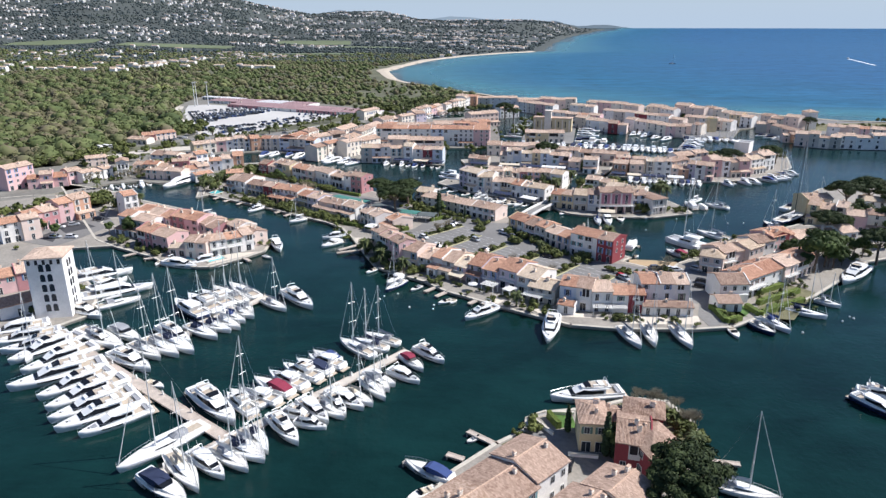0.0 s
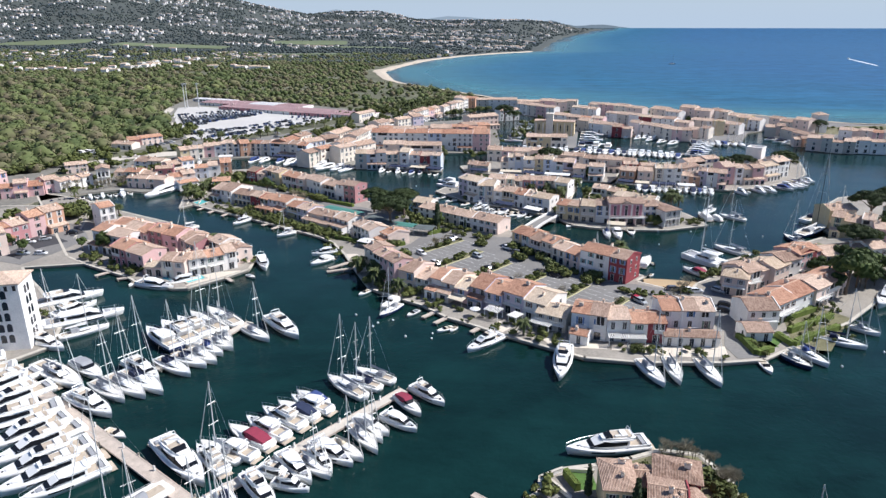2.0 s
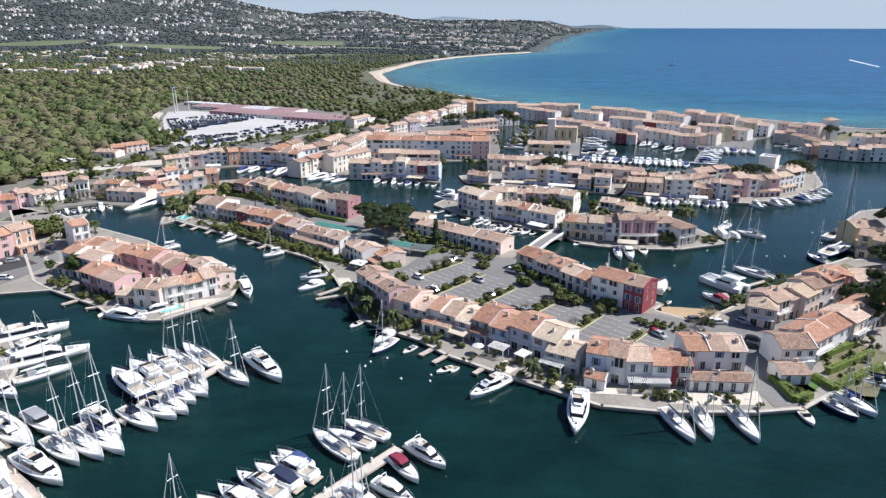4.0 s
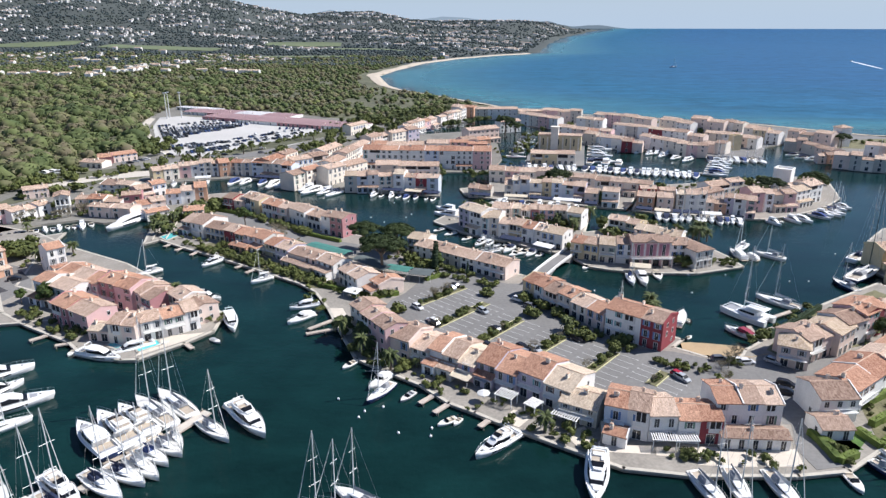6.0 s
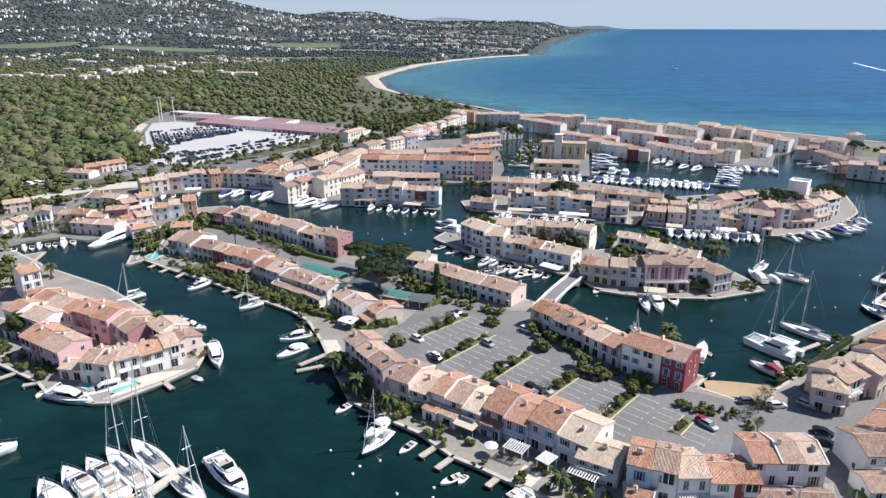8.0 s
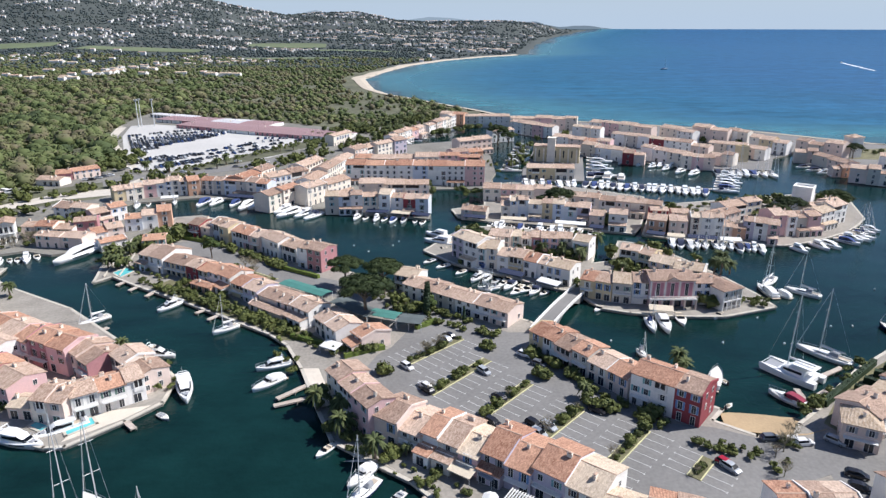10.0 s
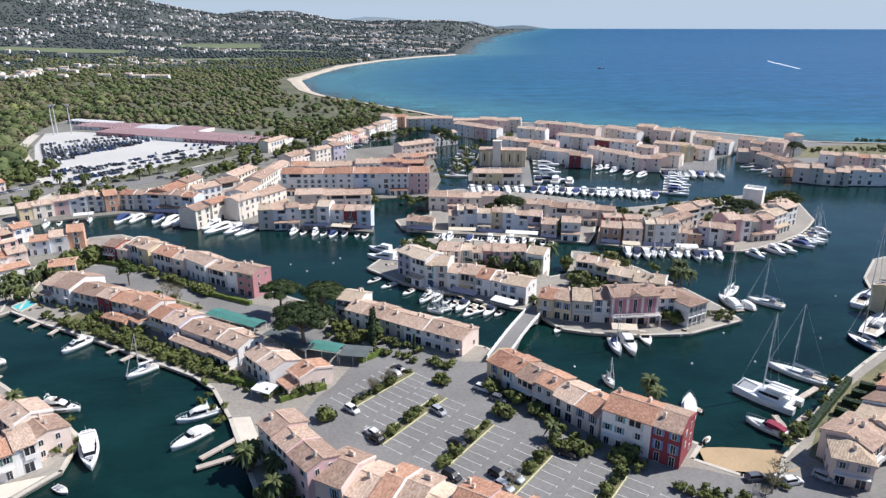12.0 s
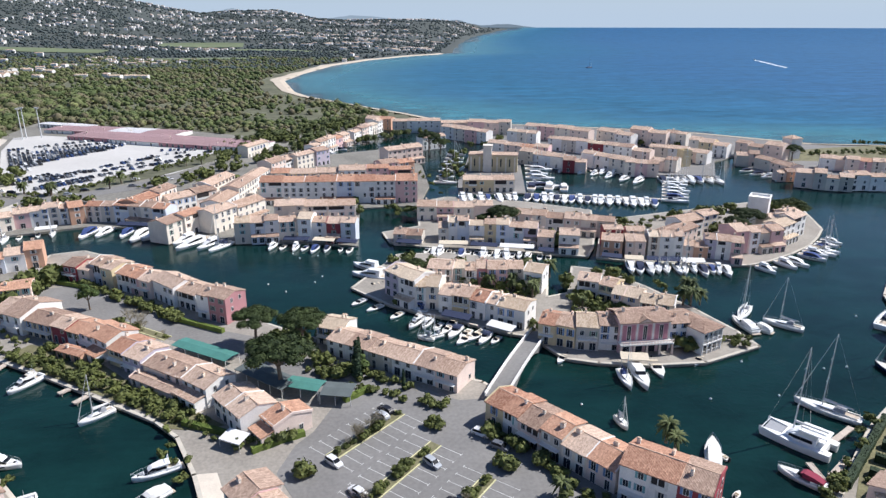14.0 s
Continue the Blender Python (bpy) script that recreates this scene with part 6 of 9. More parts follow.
def sea():
    """The water as one sheet to the horizon; its far rim stands for the sea beyond, as high as the eye's horizon."""
    rs = [0] + [30 * (4850 / 30) ** (i / 110) for i in range(111)]
    na = 220
    verts, faces, off = [], [], []
    for r in rs:
        for k in range(na):
            a = 2 * math.pi * k / na
            x, y = 4 + r * math.sin(a), 60 + r * math.cos(a)
            t = max(0, (r - 3000) / 1850)
            verts.append((x, y, 57 * t * t))
            d = x - coast(y)
            if y < 512 and x > 330:
                d = max(d, 0.0) + 0
            out = min(1.0, 0.2 + max(0.0, d) / 1100 * 0.8) if d > -5 and (y > 512 or d > 0) else 0.0
            off.append(out)
    for i in range(len(rs) - 1):
        for k in range(na):
            a, b = i * na + k, i * na + (k + 1) % na
            faces.append((a, b, b + na, a + na))
    me = bpy.data.meshes.new("water")
    me.from_pydata(verts, [], faces)
    at = me.attributes.new("offshore", "FLOAT", "POINT")
    at.data.foreach_set("value", off)
    me.materials.append(M_WATER)
    for p in me.polygons:
        p.use_smooth = True
    tagged(new("water", me), "dark green-blue harbour water and the open blue sea", "water", kind="structure")


def lump(seed, leaves, sub=1):
    """A small crown: a rough core with tufts of leaves round it."""
    rng = np.random.RandomState(seed)
    bm = bmesh.new()
    bmesh.ops.create_icosphere(bm, subdivisions=sub, radius=0.85)
    v = np.array([tuple(p.co) for p in bm.verts])
    f = np.array([[p.index for p in q.verts] for q in bm.faces])
    bm.free()
    v *= rng.uniform(0.72, 1.18, (len(v), 1))
    d = rng.normal(size=(leaves, 3))
    d[:, 2] = np.abs(d[:, 2]) - 0.25
    d /= np.linalg.norm(d, axis=1)[:, None]
    mid = d * rng.uniform(0.75, 1.15, (leaves, 1))
    tri = mid[:, None, :] + rng.uniform(-0.24, 0.24, (leaves, 3, 3))
    f = np.concatenate([f, len(v) + np.arange(leaves * 3).reshape(-1, 3)])
    v = np.concatenate([v, tri.reshape(-1, 3)])
    v[:, 2] *= 0.85
    return v, f


def woods(name, mat, spots, leaves, label, sub=2):
    """Many crowns joined in one mesh; spots: x, y, z, radius."""
    kinds = [lump(s, leaves, sub) for s in range(7)]
    vs, fs, base = [], [], 0
    rng = np.random.RandomState(4)
    for i, (x, y, z, r) in enumerate(spots):
        v, f = kinds[i % 7]
        a = rng.uniform(0, 6.28)
        c, s = math.cos(a) * r, math.sin(a) * r
        vs.append(np.stack([v[:, 0] * c - v[:, 1] * s + x, v[:, 0] * s + v[:, 1] * c + y, v[:, 2] * r * rng.uniform(0.7, 1.1) + z + r * 0.5], 1))
        fs.append(f + base)
        base += len(v)
    v, f = np.concatenate(vs), np.concatenate(fs)
    me = bpy.data.meshes.new(name)
    me.vertices.add(len(v))
    me.vertices.foreach_set("co", v.astype(np.float32).ravel())
    me.loops.add(len(f) * 3)
    me.loops.foreach_set("vertex_index", f.astype(np.int32).ravel())
    me.polygons.add(len(f))
    me.polygons.foreach_set("loop_start", np.arange(0, len(f) * 3, 3, dtype=np.int32))
    me.update(calc_edges=True)
    me.materials.append(mat)
    tagged(new(name, me), label, "woodland", kind="stuff")


TOWN = [(-240, 274), (-200, 281), (-183, 294), (-176.7, 304.5), (-169.3, 313.3), (-163.1, 319.8), (-150.9, 326.4), (-137.9, 321.6), (-114.4, 333), (-113, 340.5), (-108.5, 359.7), (-146.1, 387.7), (-138.5, 398.2), (-126.9, 401.1), (-118.4, 404.6), (-107.2, 407.8), (-75.5, 400.6), (-60.1, 386.5), (-42.1, 377.1), (-28.8, 375.2), (-14.4, 373), (5.2, 365.1), (7.2, 421), (35, 421.7), (44.9, 460.6), (47.2, 514.8), (30.4, 575), (6.3, 564.7), (-24, 551.8), (-30.9, 574.3), (-9.9, 605), (16.5, 640.1), (39.5, 678.2), (55.8, 712.1), (41.2, 742.2), (-10.9, 671.9), (-53.8, 632.6), (-67.6, 640.1), (-137.8, 686.3), (-263.4, 745.4), (-257.1, 660.8), (-234.6, 585), (-185.9, 495.1), (-181.8, 472.7), (-194, 476.4), (-210.1, 462.8), (-208.7, 440.4), (-218.4, 423.2), (-213.1, 393.7), (-212.5, 366.5), (-235.2, 347.9)]  # plan of the built-up ground


def inside(x, y, pts):
    hit = False
    for (ax, ay), (bx, by) in zip(pts, pts[1:] + pts[:1]):
        if (ay > y) != (by > y) and x < ax + (y - ay) / (by - ay) * (bx - ax):
            hit = not hit
    return hit


def free_ground(x, y):
    """Whether woods may stand here: off the car parks, the town and the beach."""
    return coast(y) - x > (14 if y < 900 else 36) and (x < -165 or y > 615 + 0.9 * max(0, x + 40)) and not inside(x, y, TOWN)


terrain()
sea()
# open fields between the woods and the hill villages: middle, length, depth and turn
FIELDS = []


def field(x, y, l, d, turn=0.0):
    """A cleared field that follows the rise of the ground."""
    c, s = math.cos(radians(turn)), math.sin(radians(turn))
    n, k = 14, 5
    verts, faces = [], []
    for j in range(k + 1):
        for i in range(n + 1):
            u, v = l * (i / n - 0.5), d * (j / k - 0.5) * (1 - 0.5 * abs(i / n - 0.5))
            px, py = x + u * c - v * s, y + u * s + v * c
            verts.append((px, py, hill(px, py) + 1.2))
    for j in range(k):
        for i in range(n):
            a = j * (n + 1) + i
            faces.append((a, a + 1, a + n + 2, a + n + 1))
    me = bpy.data.meshes.new("field")
    me.from_pydata(verts, [], faces)
    me.materials.append(M_FIELD)
    tagged(new("field", me), "pale green open field among woods", "field", kind="structure")
    FIELDS.append((x, y, l / 2, d / 2 + 8, c, s))


def cleared(x, y):
    for fx, fy, l, d, c, s in FIELDS:
        u, v = (x - fx) * c + (y - fy) * s, (y - fy) * c - (x - fx) * s
        if abs(u) < l and abs(v) < d:
            return True
    return False


for spec in ((-760, 1990, 330, 120, -4), (-1150, 2050, 260, 110, 5), (-420, 2300, 240, 150, 6), (-160, 2120, 300, 70, -6), (-330, 1780, 220, 60, 4)):
    field(*spec)
wr = random.Random(8)
spots = []
while len(spots) < 4300:  # tall trees beside the town
    y = 335 + 700 * wr.random() ** 1.15
    x = wr.uniform(-0.8 * y - 70, -0.22 * y - 60)
    if free_ground(x, y):
        spots.append((x, y, hill(x, y) - 0.3, min(8.0, 2.4 + 1.9 * wr.expovariate(1.0))))
woods("woodland", M_FOREST, spots, 44, "tall broadleaf and pine woodland beside the town")
spots = []
while len(spots) < 11000:  # looser trees over the plain behind the beach
    y = 560 + 1250 * wr.random() ** 1.1
    x = wr.uniform(-0.78 * y - 60, 40)
    if not free_ground(x, y) or cleared(x, y):
        continue
    if x < -0.22 * y - 60 and y < 1000 and wr.random() < 0.8:
        continue
    g = noise.noise(Vector((x * 0.009, y * 0.016, 0)))
    if g < -0.12 and wr.random() < 0.75:
        continue
    spots.append((x, y, hill(x, y) - 0.3, wr.choice((1.6, 2.0, 2.5, 3.0, 3.8, 4.8)) * (0.75 + y / 3500)))
woods("plain_woods", M_FOREST, spots, 26, "loose trees and scrub on the plain behind the beach", 1)
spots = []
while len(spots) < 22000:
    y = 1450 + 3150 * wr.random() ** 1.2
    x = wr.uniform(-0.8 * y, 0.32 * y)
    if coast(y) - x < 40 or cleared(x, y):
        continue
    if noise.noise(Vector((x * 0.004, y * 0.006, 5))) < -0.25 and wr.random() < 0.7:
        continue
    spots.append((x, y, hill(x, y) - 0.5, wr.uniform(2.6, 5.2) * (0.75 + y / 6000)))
woods("hill_woods", M_HAZEDWOOD, spots, 6, "dense dark woods on the coastal hills", 1)


def villas():
    """Scattered pale villas with tiled roofs on the plain and the slopes, in loose strings along the contours."""
    rng = random.Random(21)
    vs, fs, mi = [], [], []

    def villa(x, y, w, d, h, a):
        z = hill(x, y) + 1.0 + y / 1500
        c, s = math.cos(a), math.sin(a)
        b = len(vs)
        for px, py, pz in ((-w, -d, -9), (w, -d, -9), (w, d, -9), (-w, d, -9), (-w, -d, h), (w, -d, h), (w, d, h), (-w, d, h), (-w, 0, h + d * 0.2), (w, 0, h + d * 0.2)):
            px, py = px / 2, py / 2
            vs.append((x + px * c - py * s, y + px * s + py * c, z + pz))
        for f, q in (((0, 1, 5, 4), 0), ((1, 2, 6, 9, 5), 0), ((2, 3, 7, 6), 0), ((3, 0, 4, 8, 7), 0), ((4, 5, 9, 8), 1), ((6, 7, 8, 9), 1)):
            fs.append([b + j for j in f])
            mi.append(q if q == 0 else rng.choice((1, 2)))

    count = 0
    while count < 1500:
        y = 1550 + 2850 * rng.random() ** 1.05
        x = rng.uniform(-0.78 * y, 0.3 * y)
        if coast(y) - x < 60 or cleared(x, y) or noise.noise(Vector((x * 0.0035, y * 0.006, 9))) < (0.06 if y > 2100 else 0.28):
            continue
        k = 0.42 + y / 8500
        villa(x, y, rng.uniform(9, 22) * k, rng.uniform(7, 10) * k, rng.uniform(3.0, 5.5) * k, rng.uniform(-0.9, 0.3))
        count += 1
    # the near hamlets at the foot of the hills
    for cx, cy, n, sx, sy in ((-650, 1180, 12, 70, 20), (-560, 1330, 24, 45, 130), (-800, 1600, 20, 110, 130), (-440, 1260, 5, 40, 8), (-330, 1230, 5, 24, 6), (-700, 1010, 6, 50, 12), (40, 1660, 14, 30, 90)):
        for _ in range(n):
            x, y = rng.gauss(cx, sx), rng.gauss(cy, sy)
            if coast(y) - x > 20:
                villa(x, y, rng.uniform(9, 20), rng.uniform(7, 10), rng.uniform(3.5, 5.5), rng.uniform(-0.7, 0.3))
    me = bpy.data.meshes.new("hillside_villas")
    me.from_pydata(vs, [], fs)
    for m in (WALLS["w"], ROOFS["b"], ROOFS["d"]):
        me.materials.append(m)
    me.polygons.foreach_set("material_index", mi)
    tagged(new("hillside_villas", me), "distant pale villas with tiled roofs among hillside trees", "houses", kind="stuff")


villas()


def beach():
    """Pale sand along the shore."""
    verts, faces = [], []
    ys = [522 + 1550 * (i / 90) ** 1.2 for i in range(91)]
    for y in ys:
        c = coast(y)
        w = 8 + 18 * min(1, max(0, (y - 850) / 300)) * (0.7 + 0.5 * noise.noise(Vector((y * 0.012, 0, 4))))
        verts += [(c + 2.5, y, -0.25), (c - w * 0.4, y, max(0.7, hill(c - w * 0.4, y) + 0.5)), (c - w, y, 1.2 if y < 900 else hill(c - w, y) + 0.4)]
    for i in range(90):
        for k in (0, 1):
            a = i * 3 + k
            faces.append((a, a + 1, a + 4, a + 3))
    me = bpy.data.meshes.new("beach")
    me.from_pydata(verts, [], faces)
    me.materials.append(M_PALESAND)
    tagged(new("beach", me), "pale sandy beach along the bay", "beach", kind="structure")


beach()


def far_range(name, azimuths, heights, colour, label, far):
    """A range beyond the bay, so far off that it stands as a plain backdrop; it glows in the colour of haze."""
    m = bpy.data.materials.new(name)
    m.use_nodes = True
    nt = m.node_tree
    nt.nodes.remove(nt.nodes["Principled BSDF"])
    # the haze tint is emitted, so sun and sky leave it unchanged
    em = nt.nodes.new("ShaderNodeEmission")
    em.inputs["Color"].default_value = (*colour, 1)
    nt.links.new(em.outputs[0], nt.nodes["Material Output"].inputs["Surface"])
    verts, faces = [], []
    n = 120
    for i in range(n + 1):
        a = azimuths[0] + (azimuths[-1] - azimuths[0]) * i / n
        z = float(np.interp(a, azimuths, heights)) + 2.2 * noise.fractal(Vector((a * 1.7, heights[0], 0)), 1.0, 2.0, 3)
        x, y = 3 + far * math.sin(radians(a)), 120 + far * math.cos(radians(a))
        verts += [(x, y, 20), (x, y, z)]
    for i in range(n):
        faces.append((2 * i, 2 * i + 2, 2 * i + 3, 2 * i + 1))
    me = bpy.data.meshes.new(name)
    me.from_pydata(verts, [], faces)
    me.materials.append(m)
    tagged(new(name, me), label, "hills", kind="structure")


far_range("backdrop_mountains", [-11, -9.6, -8.5, -7.4, -6, -1.5, 0.7, 2.5, 4.4, 7.5, 9, 12], [120, 158, 181, 160, 110, 112, 136, 130, 112, 96, 80, 40], (0.24, 0.31, 0.4), "mountains far beyond the bay, a backdrop glowing in haze blue", 4862)
far_range("backdrop_headland", [-2, 2, 4.5, 6.5, 8.3, 9.5, 10.4, 11.4, 12.7, 13.7, 15, 16.6], [100, 92, 102, 90, 99, 107, 84, 70, 77, 80, 64, 50], (0.15, 0.2, 0.26), "wooded headland across the bay, a backdrop glowing in haze blue", 4830)


# ---------------------------------------------------------------- the harbour
land([(-109, 292.5), (-105, 298.1), (-91, 287.4), (-75.6, 277), (-58.7, 264.4), (-41.3, 251.2), (-35.3, 244.4), (-29.2, 231.3), (-22.2, 211.9), (-17.7, 200.4), (-8.2, 192.5), (-1.1, 187.1), (5.4, 179.2), (11, 175.3), (18.2, 169.6), (38.1, 155.9), (51, 153.5), (70.1, 153.2), (80.5, 154.5), (97.2, 165), (112.8, 175.1), (127.5, 187.7), (146.7, 204.8), (174.3, 215.9), (193.3, 243.1), (166.6, 248.4), (146.7, 246.9), (147.5, 249.7), (126.2, 236.9), (110.9, 227), (100.1, 218), (91.3, 209.9), (82.7, 203.5), (77.7, 196.8), (71.6, 199.5), (64.6, 205.4), (68.6, 209.5), (58.4, 219.3), (39.7, 247.1), (32.6, 257.5), (3.5, 277.4), (-30.1, 304.8), (-52.6, 335.4), (-79.7, 360.8), (-98, 374.4), (-108.9, 371.4), (-110, 346.6), (-112, 339.2), (-120.5, 335.6)])
sheet("road", [(-7, 242.3), (0.5, 259.6), (8, 269.3), (16.5, 255.6), (25.8, 250.1), (32.7, 250), (39.3, 233.8), (49.9, 213.7), (54.3, 204.5), (63.6, 202.7), (76.5, 195.6), (90.3, 199.2), (88.8, 187.3), (82.1, 169.9), (75.5, 170), (79.6, 186.4), (70.7, 183.3), (62.1, 177.5), (54, 174.6), (40, 178), (28, 188), (14.3, 198), (3.5, 205), (-3.5, 212), (-10, 222), (-13.5, 229.5), (-10.5, 238)], M_ASPHALT, label="worn grey asphalt of the car park and its lanes")
sheet("road", [(-100, 335), (-85.4, 337.8), (-45.3, 301.2), (-21.8, 288.6), (-7.6, 273.6), (3.5, 258), (-7, 257), (-18.7, 272.3), (-42.6, 288.3), (-66.3, 304.3), (-92.5, 324.6)], M_ASPHALT, 0.05, label="worn grey asphalt lane between the rows")
sheet("road", [(83, 184), (98.9, 201.5), (108.2, 201.5), (94.4, 186.3), (84.2, 177.3), (78.3, 167), (80.1, 155.9), (74.4, 154.9), (73.8, 161.3)], M_ASPHALT, 0.06, label="worn grey asphalt lane to the quay")
slip([(66.3, 203), (71, 200.6), (76.5, 199.2), (82, 199.2), (87.5, 201)], [(68.5, 211.5), (74, 212), (79.5, 211), (84.5, 209.5), (88, 207)], "small sandy slip that runs into the water beside the houses")
land([(-123.9, 229.4), (-112.5, 221), (-94.8, 210.2), (-88.8, 204.2), (-76.4, 200.1), (-72.2, 200.3), (-63.7, 209.2), (-58.2, 216.6), (-58.5, 227.3), (-66.6, 236.4), (-76.9, 244.3), (-105.8, 271.2), (-134.4, 289.3), (-157.1, 307.5), (-188.6, 322.4)])
land([(-4.5, 85.9), (2, 88.7), (5.8, 95.3), (14.5, 103.7), (20.6, 108.2), (21.4, 112.2), (25.1, 114.2), (32, 115.4), (38.5, 117.3), (44.6, 119.6), (51.4, 118.3), (54, 110.6), (52.8, 102.7), (49.4, 88.6), (46.8, 78.4), (-8.3, 78.4)])
land([(-130.3, 147.6), (-107.5, 147.6), (-98.3, 154.2), (-92.3, 162.8), (-97.1, 177.2), (-117.4, 201.4), (-128.2, 212.7), (-132.6, 218.8), (-106.8, 223.9), (-97.7, 232), (-132.1, 250.5), (-142.2, 281.5), (-146.6, 308.1), (-162.6, 296.9), (-186.3, 296.9), (-198.7, 291.5), (-242.4, 281.3)], z=0.885)
land([(2, 322.3), (13.5, 306.7), (21.5, 300), (30.9, 294.1), (38, 287.7), (45.7, 281.8), (51.4, 279.2), (52.9, 273.5), (56, 266), (63.8, 262.4), (76.1, 259.4), (91, 258.7), (109.8, 265.1), (109, 274.8), (105.1, 289.5), (97.8, 310), (89.6, 326.5), (80, 331.6), (70.8, 308.2), (63.3, 306), (71.2, 331.5), (59.1, 342.5), (38.5, 352.4), (19.4, 353.5), (13.2, 342)])
land([(17.7, 368.2), (29.3, 361.5), (40.9, 357.1), (61.9, 351.9), (75.7, 345.9), (89.3, 340.6), (95.1, 350.6), (105.1, 375.7), (113.2, 402.2), (86.1, 421.6), (50.7, 436.1), (35.8, 428.5), (31.5, 388.5), (15.5, 381.7)])
land([(92.1, 338.9), (100.2, 335.2), (119.5, 329.9), (134.4, 325.3), (143, 323.5), (152, 326), (166, 332.5), (180, 341), (190, 350), (198.9, 359.4), (204, 371.6), (214.4, 397.1), (202.4, 406.8), (151.4, 394.8), (123.3, 388.4), (110.7, 382.4)])
land([(-240, 274), (-200, 281), (-183, 294), (-176.7, 304.5), (-169.3, 313.3), (-163.1, 319.8), (-150.9, 326.4), (-137.9, 321.6), (-114.4, 333), (-113, 340.5), (-108.5, 359.7), (-146.1, 387.7), (-138.5, 398.2), (-126.9, 401.1), (-118.4, 404.6), (-107.2, 407.8), (-75.5, 400.6), (-60.1, 386.5), (-42.1, 377.1), (-28.8, 375.2), (-14.4, 373), (5.2, 365.1), (7.2, 421), (35, 421.7), (44.9, 460.6), (47.2, 514.8), (30.4, 575), (6.3, 564.7), (-24, 551.8), (-30.9, 574.3), (-9.9, 605), (16.5, 640.1), (39.5, 678.2), (55.8, 712.1), (41.2, 742.2), (-10.9, 671.9), (-53.8, 632.6), (-67.6, 640.1), (-137.8, 686.3), (-263.4, 745.4), (-257.1, 660.8), (-234.6, 585), (-185.9, 495.1), (-181.8, 472.7), (-194, 476.4), (-210.1, 462.8), (-208.7, 440.4), (-218.4, 423.2), (-213.1, 393.7), (-212.5, 366.5), (-235.2, 347.9)], coping=False, mat=M_TOWN, label="worn grey ground of the town, its streets and quays")
land([(57.5, 441.5), (91.8, 438), (105.3, 499.6), (117.9, 553.7), (95, 563), (82, 545), (70.5, 500), (62, 470)], M_ASPHALT, coping=False)
land([(53.1, 666.2), (76.9, 614.4), (96.3, 623.1), (108.1, 555), (122.5, 519.5), (132.7, 492.3), (152, 486.2), (173.7, 470), (209, 461.9), (230.4, 500.8), (261, 520.8), (239.1, 477.7), (236.2, 458.2), (246.5, 444.5), (293.2, 429.4), (329.3, 418.8), (545, 420), (470, 508), (404, 526), (337, 544), (276, 606), (213, 640), (142, 671), (67, 702)], M_ASPHALT, coping=False)
land([(151.8, 259), (153.3, 250.8), (168.2, 245.3), (179.6, 235.7), (198.4, 232.2), (260, 314.7), (224.8, 320.8), (187, 308.7), (170.1, 292.1)])
row((-20.6, 216.1), (-9.7, 200.2), 7.2, 7.7, "cpp", "cbc", 1, 2, jog=0.4, vary=0.3)
row((-8.8, 201.5), (0.8, 194.6), 10.5, 5.0, "sg", "cb", 2, 2)
row((0.8, 195.3), (11.5, 187.6), 10.5, 5.1, "wcp", "abd", 3, 2)
row((12, 188.3), (20.8, 181.9), 11.5, 5.2, "ll", "aa", 4, 2, vary=0.1)
row((20.8, 182.2), (31, 173.6), 10.5, 6.0, "lw", "ad", 5, 2)
row((28.7, 172.9), (35.8, 168.8), 9, 4.2, "g", "d", 6, 2)
row((36.9, 167.6), (45, 164.2), 9, 6.6, "bw", "ac", 7, 2, jog=0.3, vary=0.2, lean=False)
row((45.2, 164.3), (51, 164.3), 9, 6.0, "w", "b", 8, 2, lean=False)
row((50.9, 163.7), (59.6, 163), 8, 5.4, "wr", "aa", 9, 2, jog=0.3, vary=0.1, lean=False)
row((59.2, 166.3), (72.4, 165.7), 9, 7.6, "www", "acb", 10, 2, jog=0.1, vary=0.1, lean=False)
row((58.8, 161.8), (72.2, 160.8), 4.5, 2.7, "w", "c", 11, 2, lean=False)
row((35.9, 163.9), (40, 161.8), 4.5, 2.6, "w", "a", 12, 2, lean=False)
row((82.9, 170.4), (91.3, 170.7), 9.5, 5.6, "w", "c", 13, 2, lean=False)
row((80.1, 164.1), (86.8, 164.1), 6, 2.6, "w", "c", 14, 2, lean=False)
row((92.1, 172.3), (113.4, 187.2), 9, 5.6, "wws", "aab", 15, 2, lean=False)
row((113.1, 188), (124.2, 196), 8, 5.6, "s", "a", 16, 2)
row((86.5, 195.5), (92.5, 192.1), 9, 5.6, "s", "d", 17, 2, hip=True, lean=False)
row((94.3, 194.6), (104.6, 200.5), 9, 5.6, "ss", "cb", 18, 2, lean=False)
row((103.7, 198.9), (110.9, 204.3), 9, 6.2, "s", "d", 19, 2, lean=False)
row((108.3, 203.6), (116, 207.3), 9, 6.8, "w", "c", 20, 2, lean=False)
row((112, 212.8), (114.9, 207.4), 9, 7.5, "r", "a", 21, 2, lean=False)
row((114.9, 207.4), (126.6, 214.2), 9, 7.5, "pp", "aa", 22, 2, lean=False)
row((126.4, 213.3), (151, 220.3), 9, 6.0, "ccw", "bcb", 23, 2, lean=False)
row((29.7, 240.8), (48.3, 214.4), 8.5, 5.6, "ywsgcs", "aacaba", 24, 2, jog=0.3, lean=False)
row((48.4, 213.2), (60.3, 202.5), 8.6, 7.8, "wwr", "aac", 25, 2, jog=0.05, vary=0.05)
row((-99, 306.8), (-88.2, 299.8), 12, 5.2, "bw", "bc", 26, 2, jog=0.5, vary=0.4)
